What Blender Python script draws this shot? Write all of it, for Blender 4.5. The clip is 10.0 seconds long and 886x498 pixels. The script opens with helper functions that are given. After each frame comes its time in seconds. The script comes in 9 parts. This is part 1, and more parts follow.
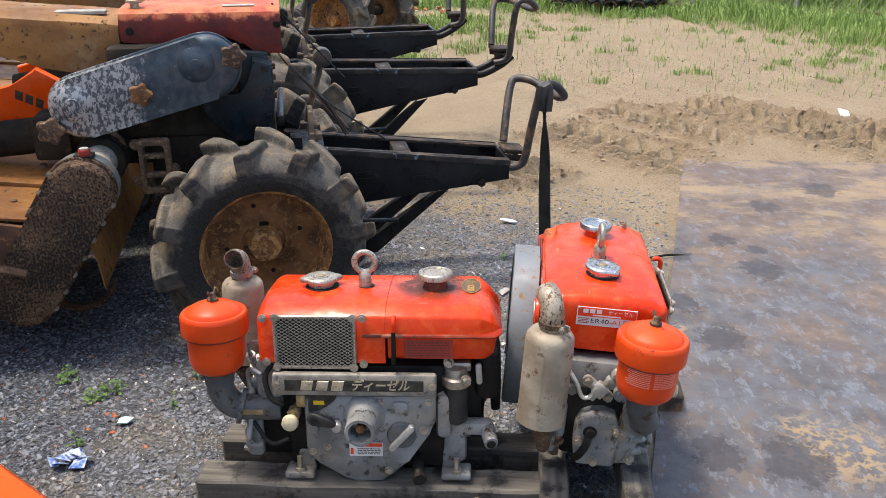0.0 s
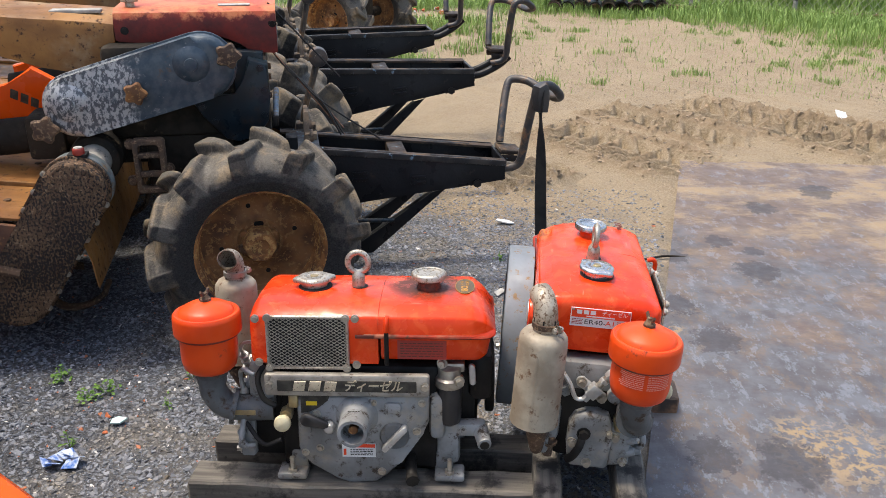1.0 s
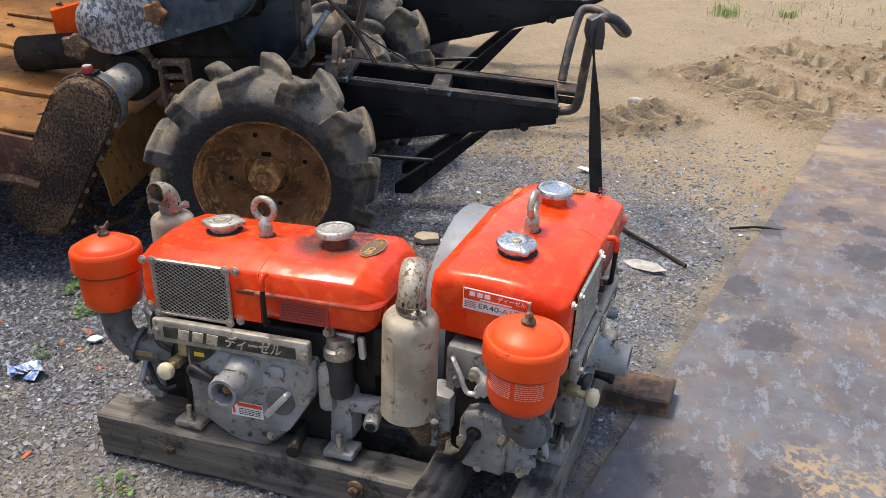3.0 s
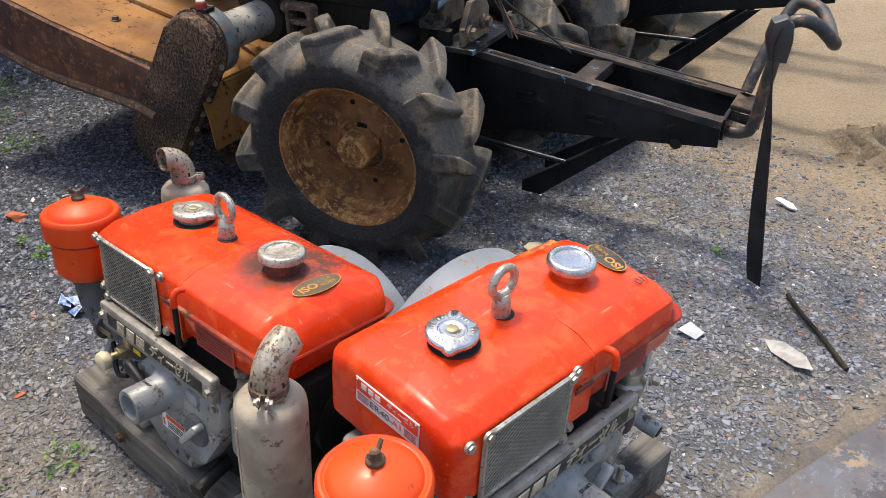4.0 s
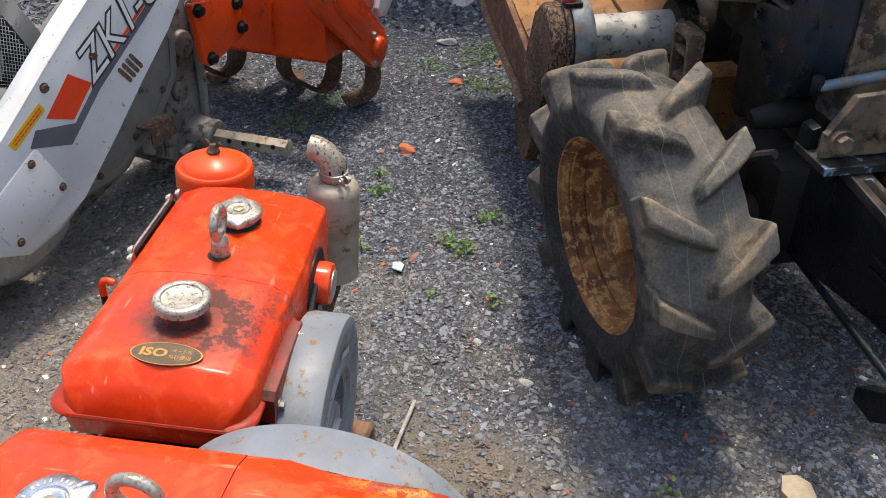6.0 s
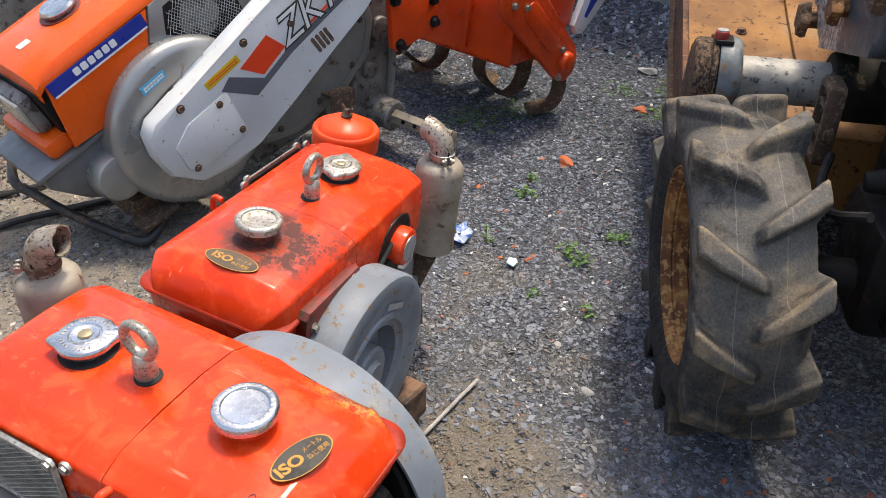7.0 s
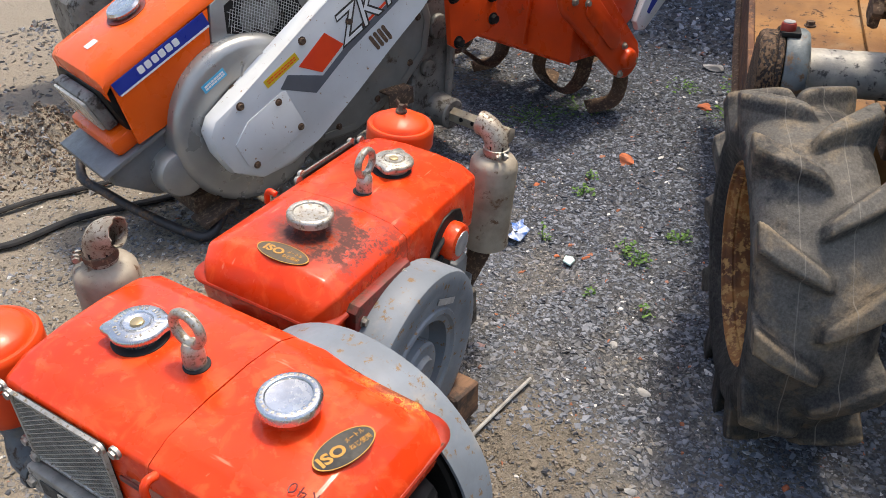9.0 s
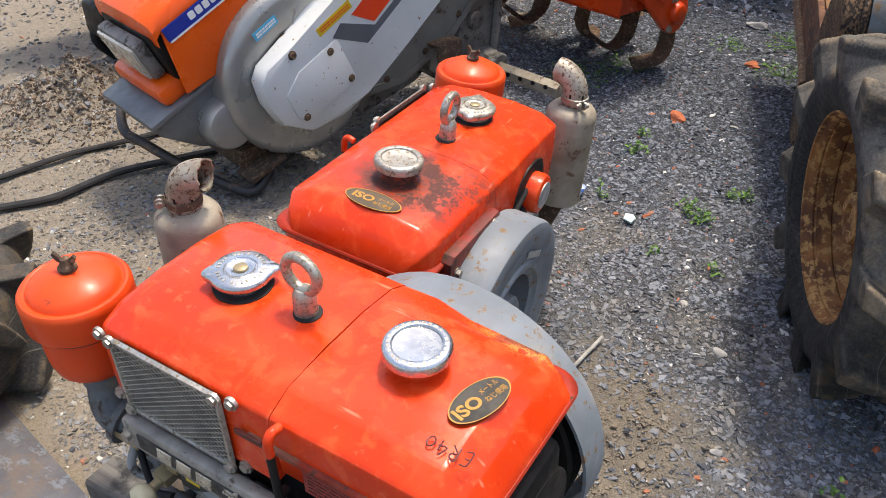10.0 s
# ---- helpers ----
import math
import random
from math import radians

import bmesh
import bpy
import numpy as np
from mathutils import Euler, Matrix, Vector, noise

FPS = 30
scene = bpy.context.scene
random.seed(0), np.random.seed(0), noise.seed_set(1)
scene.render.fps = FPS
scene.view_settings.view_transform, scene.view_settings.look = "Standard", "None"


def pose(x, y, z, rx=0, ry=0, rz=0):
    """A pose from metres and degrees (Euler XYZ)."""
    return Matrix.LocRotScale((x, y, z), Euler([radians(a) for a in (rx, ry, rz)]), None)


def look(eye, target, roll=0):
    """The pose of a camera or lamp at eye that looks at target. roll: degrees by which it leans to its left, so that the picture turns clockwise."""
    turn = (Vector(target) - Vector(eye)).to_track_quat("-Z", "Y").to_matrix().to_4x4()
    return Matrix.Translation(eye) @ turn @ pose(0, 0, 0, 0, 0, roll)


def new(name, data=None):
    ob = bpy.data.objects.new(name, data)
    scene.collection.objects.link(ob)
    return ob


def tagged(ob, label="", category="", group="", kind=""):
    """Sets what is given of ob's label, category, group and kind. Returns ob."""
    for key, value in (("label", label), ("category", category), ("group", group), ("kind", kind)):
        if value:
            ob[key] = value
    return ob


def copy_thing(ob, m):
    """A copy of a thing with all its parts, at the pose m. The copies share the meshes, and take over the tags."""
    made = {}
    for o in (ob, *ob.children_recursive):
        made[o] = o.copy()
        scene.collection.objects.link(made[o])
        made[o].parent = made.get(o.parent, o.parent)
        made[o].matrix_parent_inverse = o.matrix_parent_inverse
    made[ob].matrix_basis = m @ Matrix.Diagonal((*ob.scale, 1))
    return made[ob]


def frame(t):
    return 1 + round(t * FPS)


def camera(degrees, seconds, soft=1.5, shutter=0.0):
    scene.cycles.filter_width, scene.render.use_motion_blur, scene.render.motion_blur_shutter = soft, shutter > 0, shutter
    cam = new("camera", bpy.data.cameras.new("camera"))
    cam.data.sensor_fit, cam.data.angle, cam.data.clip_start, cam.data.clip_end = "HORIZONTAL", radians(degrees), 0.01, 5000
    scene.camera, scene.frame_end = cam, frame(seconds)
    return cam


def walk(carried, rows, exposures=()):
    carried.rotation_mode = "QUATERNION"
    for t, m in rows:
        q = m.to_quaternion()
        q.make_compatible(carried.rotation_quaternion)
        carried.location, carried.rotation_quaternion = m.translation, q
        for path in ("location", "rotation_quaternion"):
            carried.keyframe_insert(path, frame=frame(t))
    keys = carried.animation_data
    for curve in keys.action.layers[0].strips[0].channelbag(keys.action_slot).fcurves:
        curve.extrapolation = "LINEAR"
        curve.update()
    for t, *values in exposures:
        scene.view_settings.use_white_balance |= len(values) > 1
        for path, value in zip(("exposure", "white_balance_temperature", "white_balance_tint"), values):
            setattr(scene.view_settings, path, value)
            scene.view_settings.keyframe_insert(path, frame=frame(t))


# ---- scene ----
cam = camera(55.5, 10.0, soft=0.4)
PATH = [
    (0, (0.126, -0.08, 1.133), (0.021, 1.753, 0.34), 0.3),
    (0.5, (0.126, -0.074, 1.136), (0.024, 1.76, 0.346), 0.4),
    (1, (0.135, -0.075, 1.13), (0.033, 1.759, 0.339), 0.5),
    (1.5, (0.179, -0.074, 1.128), (0.078, 1.751, 0.317), 1.4),
    (2, (0.362, -0.019, 1.13), (0.199, 1.792, 0.295), 0.4),
    (2.5, (0.536, 0.062, 1.136), (0.188, 1.826, 0.261), -1.7),
    (2.7, (0.574, 0.109, 1.121), (0.091, 1.823, 0.211), -2.4),
    (3.8, (0.855, 0.71, 1.075), (-0.117, 2.11, 0.029), 2.0),
    (4, (0.876, 0.806, 1.077), (-0.303, 2.025, 0.017), -1.0),
    (4.5, (0.87, 1.108, 1.078), (-0.541, 2.056, 0.025), -0.6),
    (5, (0.952, 1.351, 1.081), (-0.670, 1.872, 0.034), -2.6),
    (5.5, (0.837, 1.561, 1.044), (-0.837, 1.658, -0.045), 0.1),
    (6, (0.766, 1.766, 1.035), (-0.886, 1.544, -0.071), -2.0),
    (6.2, (0.758, 1.856, 1.041), (-0.855, 1.459, -0.072), -0.1),
    (7.3, (0.832, 2.026, 1.04), (-0.698, 1.266, 0.0), 0.6),
    (7.5, (0.823, 2.027, 1.036), (-0.713, 1.263, 0.009), 0.5),
    (8, (0.813, 2.016, 1.041), (-0.717, 1.225, 0.025), -0.1),
    (8.5, (0.822, 2.022, 1.036), (-0.686, 1.193, 0.016), -1.0),
    (9, (0.807, 2.032, 1.026), (-0.655, 1.167, -0.03), -1.1),
    (9.5, (0.813, 2.03, 1.007), (-0.616, 1.167, -0.095), -0.8),
    (10, (0.844, 1.904, 0.977), (-0.586, 1.065, -0.142), -0.6),
]
walk(cam, [(t, look(eye, target, roll)) for t, eye, target, roll in PATH], ((0.0, 0.94, 6900.0, 10.0),))

# ---------------------------------------------------------------- light
world = bpy.data.worlds.new("sky")
scene.world = world
world.use_nodes = True
wn = world.node_tree
sky = wn.nodes.new("ShaderNodeTexSky")
sky.sky_type, sky.sun_disc = "NISHITA", False
SUN_DIR = Vector((0.30, -0.07, -1.0)).normalized()      # the way the sunlight travels
sky.dust_density, sky.ozone_density = 3.0, 0.9
sky.sun_elevation = math.asin(-SUN_DIR.z)
sky.sun_rotation = math.atan2(-SUN_DIR.x, -SUN_DIR.y)
wn.links.new(sky.outputs[0], wn.nodes["Background"].inputs[0])
wn.nodes["Background"].inputs[1].default_value = 0.168
sun = new("sun", bpy.data.lights.new("sun", "SUN"))
sun.data.energy, sun.data.angle, sun.data.color = 1.95, radians(8.0), (1.0, 0.93, 0.82)
sun.matrix_world = look((0, 0, 5), Vector((0, 0, 5)) + SUN_DIR)


# ---------------------------------------------------------------- materials
class Nodes:
    """A small builder for node materials in object coordinates (metres)."""

    def __init__(self, name):
        self.mat = bpy.data.materials.new(name)
        self.mat.use_nodes = True
        self.t = self.mat.node_tree
        self.b = self.t.nodes["Principled BSDF"]
        self.co = self.t.nodes.new("ShaderNodeTexCoord").outputs["Object"]

    def put(self, sock, v):
        if hasattr(v, "is_linked"):
            self.t.links.new(v, sock)
        else:
            sock.default_value = (*v, 1.0) if isinstance(v, tuple) and len(v) == 3 and sock.type == "RGBA" else v

    def noise(self, scale, detail=4.0, rough=0.55, stretch=None, distort=0.0, offset=0.0):
        co = self.co
        if stretch or offset:
            mp = self.t.nodes.new("ShaderNodeMapping")
            mp.inputs["Scale"].default_value = stretch or (1, 1, 1)
            mp.inputs["Location"].default_value = (offset, offset * 0.7, offset * 1.3)
            self.t.links.new(co, mp.inputs[0])
            co = mp.outputs[0]
        n = self.t.nodes.new("ShaderNodeTexNoise")
        n.inputs["Scale"].default_value, n.inputs["Detail"].default_value = scale, detail
        n.inputs["Roughness"].default_value, n.inputs["Distortion"].default_value = rough, distort
        self.t.links.new(co, n.inputs["Vector"])
        return n.outputs[0]

    def voronoi(self, scale, feature="F1", out="Distance", rnd=1.0):
        n = self.t.nodes.new("ShaderNodeTexVoronoi")
        n.feature = feature
        n.inputs["Scale"].default_value = scale
        n.inputs["Randomness"].default_value = rnd
        self.t.links.new(self.co, n.inputs["Vector"])
        return n.outputs[out]

    def axis(self, k):
        s = self.t.nodes.new("ShaderNodeSeparateXYZ")
        self.t.links.new(self.co, s.inputs[0])
        return s.outputs[k]

    def ramp(self, fac, lo, hi, a=0.0, b=1.0):
        n = self.t.nodes.new("ShaderNodeMapRange")
        n.interpolation_type = "SMOOTHSTEP"
        self.put(n.inputs["Value"], fac)
        for k, v in zip(("From Min", "From Max", "To Min", "To Max"), (lo, hi, a, b)):
            n.inputs[k].default_value = v
        return n.outputs[0]

    def math(self, op, a, b=0.0, c=0.0):
        n = self.t.nodes.new("ShaderNodeMath")
        n.operation = op
        for s, v in zip(n.inputs, (a, b, c)):
            self.put(s, v)
        return n.outputs[0]

    def mix(self, fac, a, b):
        n = self.t.nodes.new("ShaderNodeMix")
        n.data_type = "RGBA"
        self.put(n.inputs[0], fac)
        self.put(n.inputs[6], a)
        self.put(n.inputs[7], b)
        return n.outputs[2]

    def near(self, point, lo, hi, squash=(1, 1, 1)):
        """1 within lo of a point, 0 beyond hi."""
        mp = self.t.nodes.new("ShaderNodeMapping")
        mp.inputs["Location"].default_value = [-p * s for p, s in zip(point, squash)]
        mp.inputs["Scale"].default_value = squash
        self.t.links.new(self.co, mp.inputs[0])
        n = self.t.nodes.new("ShaderNodeVectorMath")
        n.operation = "LENGTH"
        self.t.links.new(mp.outputs[0], n.inputs[0])
        return self.ramp(n.outputs["Value"], lo, hi, 1.0, 0.0)

    def island(self):
        return self.t.nodes.new("ShaderNodeNewGeometry").outputs["Random Per Island"]

    def bump(self, height, dist=0.002, strength=0.6):
        n = self.t.nodes.new("ShaderNodeBump")
        n.inputs["Distance"].default_value, n.inputs["Strength"].default_value = dist, strength
        self.put(n.inputs["Height"], height)
        self.put(self.b.inputs["Normal"], n.outputs[0])

    def done(self, color, rough=0.5, metal=0.0, coat=0.0, spec=0.5):
        self.put(self.b.inputs["Base Color"], color)
        self.put(self.b.inputs["Roughness"], rough)
        self.put(self.b.inputs["Metallic"], metal)
        self.put(self.b.inputs["Coat Weight"], coat)
        self.put(self.b.inputs["Specular IOR Level"], spec)
        return self.mat


def worn(name, col, col2, rough=0.5, metal=0.0, scale=9.0, rust=None, rust_at=(0.60, 0.70), rust_scale=22.0,
         dust=None, dust_at=(0.45, 0.75), bump=0.4, bump_scale=140.0, coat=0.0, seed=0.0, spec=0.5):
    """Paint or metal with two tones, speckled rust or chips, and a film of dust."""
    k = Nodes(name)
    c = k.mix(k.ramp(k.noise(scale, 5, offset=seed), 0.35, 0.65), col, col2)
    r = k.ramp(k.noise(scale * 3, 4, offset=seed + 3), 0.3, 0.7, max(rough - 0.1, 0.02), min(rough + 0.12, 1))
    m = metal
    if dust:
        d = k.ramp(k.noise(scale * 0.7, 6, 0.65, offset=seed + 7), *dust_at)
        c, r = k.mix(d, c, dust), k.mix(d, r, (0.85, 0.85, 0.85))
    if rust:
        f = k.ramp(k.noise(rust_scale, 7, 0.7, offset=seed + 11), *rust_at)
        c = k.mix(f, c, k.mix(k.noise(rust_scale * 4, 3), rust, tuple(0.45 * v for v in rust)))
        r = k.math("MAXIMUM", r, k.math("MULTIPLY", f, 0.85))
        m = k.math("MULTIPLY", k.math("SUBTRACT", 1.0, f), metal)
    k.bump(k.math("ADD", k.noise(bump_scale, 3), k.math("MULTIPLY", k.noise(bump_scale * 0.2, 3), 2.0)), 0.001, bump)
    return k.done(c, r, m, coat, spec)


def red_paint(name, soot=False, torn=False):
    """Faded red enamel of an engine cover, with grime, scratches, soot or a torn edge."""
    k = Nodes(name)
    c = k.mix(k.ramp(k.noise(7, 5), 0.3, 0.7), (0.71, 0.052, 0.008), (0.61, 0.036, 0.007))
    c = k.mix(k.ramp(k.noise(24, 5, 0.62, offset=2, distort=0.8), 0.50, 0.62, 0, 0.62), c, (0.78, 0.095, 0.024))
    c = k.mix(k.ramp(k.noise(70, 4, 0.6, offset=8), 0.60, 0.68, 0, 0.35), c, (0.80, 0.16, 0.06))
    c = k.mix(k.ramp(k.noise(34, 6, 0.75, offset=5), 0.62, 0.74, 0, 0.55), c, (0.34, 0.045, 0.02))
    c = k.mix(k.ramp(k.noise(60, 2, 0.4, (0.25, 1.6, 1.0), offset=9), 0.70, 0.76, 0, 0.6), c, (0.80, 0.24, 0.14))
    r = k.ramp(k.noise(22, 5), 0.3, 0.7, 0.16, 0.38)
    if soot:
        n = k.math("ADD", k.math("MULTIPLY", k.noise(26, 6, 0.7, offset=1), 0.6), k.math("MULTIPLY", k.noise(150, 5, 0.75, offset=2), 0.4))
        f = k.math("MULTIPLY", k.near((0.100, 0.010, 0.443), 0.034, 0.105), k.ramp(n, 0.36, 0.56))
        g = k.math("MULTIPLY", k.near((0.085, 0.085, 0.44), 0.03, 0.13), k.ramp(n, 0.48, 0.58, 0, 0.7))
        f = k.math("MINIMUM", k.math("ADD", f, g), 0.92)
        haze = k.math("MULTIPLY", k.near((0.106, 0.002, 0.443), 0.030, 0.088), k.ramp(k.noise(12, 4), 0.3, 0.6, 0.35, 0.75))
        c = k.mix(haze, c, (0.150, 0.042, 0.022))
        c, r = k.mix(f, c, (0.060, 0.030, 0.024)), k.math("MAXIMUM", r, k.math("MULTIPLY", f, 0.8))
    if torn:
        n = k.noise(45, 6, 0.7, offset=4)
        f = k.math("MULTIPLY", k.near((0.176, 0.098, 0.435), 0.016, 0.062, (0.62, 1.8, 1.5)), k.ramp(n, 0.44, 0.455))
        rusty = k.mix(k.ramp(n, 0.46, 0.53), (0.66, 0.30, 0.05), k.mix(k.ramp(k.noise(150, 5, 0.7), 0.4, 0.6), (0.26, 0.095, 0.030), (0.080, 0.034, 0.020)))
        c, r = k.mix(f, c, rusty), k.math("MAXIMUM", r, k.math("MULTIPLY", f, 0.75))
    c = k.mix(k.ramp(k.noise(48, 7, 0.75, offset=14), 0.66, 0.72, 0, 0.55), c, (0.80, 0.22, 0.12))
    k.bump(k.math("ADD", k.noise(11, 1, 0.4), k.math("MULTIPLY", k.noise(30, 2, 0.5), 0.25)), 0.012, 0.42)
    return k.done(c, r, 0.0, 0.10, 0.24)


RED_A = red_paint("red_enamel_sooty", soot=True)
RED_B = red_paint("red_enamel_torn", torn=True)
RED_DARK = worn("red_enamel_grime_and_shade", (0.24, 0.022, 0.012), (0.09, 0.020, 0.014), 0.45, rust=(0.10, 0.05, 0.03), rust_at=(0.5, 0.65))
CLEAN_RED = worn("red_enamel_canister", (0.72, 0.070, 0.009), (0.60, 0.050, 0.008), 0.38, scale=9, rust=(0.22, 0.05, 0.03), rust_at=(0.62, 0.70), coat=0.04, bump=0.2, spec=0.28)
RED_RIM = worn("dusty_red_seam", (0.36, 0.028, 0.010), (0.19, 0.022, 0.011), 0.45, scale=16, rust=(0.12, 0.055, 0.035), rust_at=(0.54, 0.66), rust_scale=60, dust=(0.30, 0.16, 0.10), dust_at=(0.52, 0.78), bump=0.3, spec=0.2)
GREY_CAST = worn("grey_painted_casting", (0.265, 0.275, 0.278), (0.150, 0.153, 0.150), 0.45, scale=13, rust=(0.070, 0.050, 0.036), rust_at=(0.53, 0.66), rust_scale=45, dust=(0.33, 0.275, 0.20), dust_at=(0.52, 0.76), bump=0.5)
GREY_PAINT = worn("grey_flywheel_paint", (0.192, 0.220, 0.248), (0.145, 0.163, 0.182), 0.55, scale=10, rust=(0.27, 0.17, 0.085), rust_at=(0.56, 0.63), rust_scale=55, dust=(0.40, 0.34, 0.26), dust_at=(0.56, 0.82), bump=0.2)
INTAKE = worn("dark_grey_intake_casting", (0.120, 0.128, 0.132), (0.066, 0.070, 0.072), 0.5, scale=13, rust=(0.075, 0.050, 0.034), rust_at=(0.53, 0.66), rust_scale=45, dust=(0.24, 0.20, 0.15), dust_at=(0.54, 0.8), bump=0.5, spec=0.3)
PLATE_FRAME = worn("dull_cast_plate", (0.34, 0.315, 0.27), (0.21, 0.195, 0.17), 0.5, 0.25, scale=30, rust=(0.12, 0.085, 0.06), rust_at=(0.56, 0.68), rust_scale=60, bump=0.4)
BLACK_IRON = worn("oily_black_iron", (0.008, 0.0078, 0.0075), (0.020, 0.0185, 0.017), 0.5, 0.0, scale=14, rust=(0.070, 0.042, 0.025), rust_at=(0.60, 0.74), bump=0.6, spec=0.16)
MUFFLER = worn("heat_stained_steel", (0.35, 0.305, 0.230), (0.225, 0.182, 0.130), 0.6, 0.1, scale=18, rust=(0.175, 0.098, 0.050), rust_at=(0.555, 0.66), rust_scale=42, bump=0.6)
PIPE = worn("rusted_exhaust_pipe", (0.40, 0.360, 0.290), (0.25, 0.205, 0.150), 0.45, 0.3, scale=24, rust=(0.150, 0.085, 0.048), rust_at=(0.50, 0.60), rust_scale=150, bump=1.0)
CHROME = worn("pitted_chrome", (0.56, 0.57, 0.58), (0.42, 0.425, 0.43), 0.24, 0.9, scale=25, rust=(0.30, 0.22, 0.14), rust_at=(0.63, 0.70), rust_scale=90, bump=0.12)
OLD_CHROME = worn("dull_chrome", (0.52, 0.49, 0.43), (0.36, 0.33, 0.28), 0.40, 0.75, scale=40, rust=(0.24, 0.18, 0.11), rust_at=(0.50, 0.62), rust_scale=170, bump=0.5)
STEEL = worn("galvanised_fastener", (0.48, 0.45, 0.39), (0.34, 0.31, 0.26), 0.42, 0.8, scale=60, rust=(0.22, 0.13, 0.06), rust_at=(0.58, 0.68), bump=0.3)
SCREEN = worn("dusty_wire_screen", (0.44, 0.40, 0.33), (0.30, 0.27, 0.22), 0.5, 0.2, scale=60, rust=(0.20, 0.13, 0.07), rust_at=(0.60, 0.70), bump=0.2)
BRASS = worn("stained_brass", (0.45, 0.36, 0.19), (0.30, 0.24, 0.15), 0.42, 0.7, scale=40)
WHITE_METAL = worn("pale_alloy", (0.55, 0.55, 0.54), (0.40, 0.40, 0.39), 0.4, 0.6, scale=30, rust=(0.2, 0.17, 0.13), rust_at=(0.58, 0.7), bump=0.4)
RUBBER_BLACK = worn("black_rubber", (0.014, 0.014, 0.015), (0.030, 0.029, 0.027), 0.7, scale=15, bump=0.3, spec=0.25)
PLASTIC_BLACK = worn("black_plastic", (0.020, 0.020, 0.022), (0.035, 0.034, 0.034), 0.45, scale=20, bump=0.15)
CREAM = worn("cream_knob", (0.62, 0.55, 0.36), (0.48, 0.40, 0.25), 0.45, scale=40, bump=0.2)
RUST = worn("rusted_rim", (0.34, 0.145, 0.042), (0.125, 0.050, 0.020), 0.8, scale=15, rust=(0.62, 0.34, 0.115), rust_at=(0.50, 0.57), rust_scale=52, bump=1.0, bump_scale=160)
RUST_DARK = worn("dark_pitted_rust", (0.11, 0.062, 0.035), (0.055, 0.034, 0.023), 0.9, scale=16, rust=(0.26, 0.17, 0.10), rust_at=(0.52, 0.6), rust_scale=110, bump=1.0, bump_scale=130)
RUST_TAN = worn("tan_faded_sheet", (0.315, 0.150, 0.044), (0.170, 0.076, 0.025), 0.5, scale=6, rust=(0.085, 0.042, 0.022), rust_at=(0.55, 0.66), rust_scale=48, dust=(0.36, 0.27, 0.165), dust_at=(0.54, 0.8), bump=0.5, spec=0.25)
RUST_SKIRT = worn("rust_eaten_skirt", (0.135, 0.058, 0.028), (0.060, 0.030, 0.020), 0.9, scale=8, rust=(0.30, 0.135, 0.052), rust_at=(0.52, 0.62), rust_scale=48, bump=1.0, bump_scale=110)
RUST_DISC = worn("rusted_wheel_disc", (0.250, 0.112, 0.036), (0.095, 0.042, 0.018), 0.8, scale=14, rust=(0.42, 0.225, 0.080), rust_at=(0.54, 0.60), rust_scale=70, bump=1.0, bump_scale=170)


def pebbled_rust():
    """Thick rust on the chain case, eaten into dark pits."""
    k = Nodes("pebbled_rust_crust")
    c = k.mix(k.ramp(k.noise(14, 6, 0.7), 0.35, 0.65), (0.165, 0.098, 0.054), (0.085, 0.050, 0.030))
    c = k.mix(k.ramp(k.noise(120, 5, 0.7, offset=7), 0.54, 0.64, 0, 0.6), c, (0.30, 0.205, 0.125))
    pit = k.math("ADD", k.noise(185, 3, 0.55, (1.0, 1.0, 0.7), offset=3), k.ramp(k.noise(8, 4), 0.3, 0.7, -0.07, 0.07))
    c = k.mix(k.ramp(pit, 0.49, 0.55), c, (0.030, 0.022, 0.018))
    k.bump(k.math("ADD", k.ramp(pit, 0.46, 0.56, 1.0, 0.0), k.math("MULTIPLY", k.noise(30, 5), 1.2)), 0.0045, 0.9)
    return k.done(c, 0.8, spec=0.3)


CASE_RUST = pebbled_rust()
DARK_RED = worn("weathered_dark_red_cover", (0.28, 0.026, 0.014), (0.16, 0.016, 0.012), 0.6, scale=6, rust=(0.46, 0.22, 0.12), rust_at=(0.57, 0.70), rust_scale=9, bump=0.3)
NAVY = worn("navy_blue_machine_paint", (0.009, 0.021, 0.032), (0.005, 0.009, 0.013), 0.34, scale=8, rust=(0.035, 0.026, 0.020), rust_at=(0.54, 0.68), bump=0.4, spec=0.3)


def case_paint():
    """Blue-grey paint on one end, worn to bare grey metal on the other."""
    k = Nodes("worn_belt_case_paint")
    f = k.math("ADD", k.axis(0), k.ramp(k.noise(9, 7, 0.72), 0.3, 0.7, -0.13, 0.13))
    paint = k.mix(k.ramp(k.noise(40, 5), 0.35, 0.65), (0.030, 0.052, 0.075), (0.066, 0.088, 0.108))
    bare = k.mix(k.ramp(k.noise(95, 5, 0.7, (1, 1, 0.6)), 0.46, 0.54), (0.40, 0.405, 0.41), (0.085, 0.095, 0.110))
    c = k.mix(k.ramp(f, -0.27, -0.39), paint, bare)
    c = k.mix(k.ramp(k.noise(75, 5, 0.7, offset=5), 0.64, 0.68, 0, 0.7), c, (0.30, 0.30, 0.295))
    c = k.mix(k.ramp(k.noise(30, 6, 0.7, offset=9), 0.62, 0.70, 0, 0.7), c, (0.09, 0.065, 0.05))
    k.bump(k.noise(120, 4), 0.001, 0.5)
    return k.done(c, 0.42, 0.3)


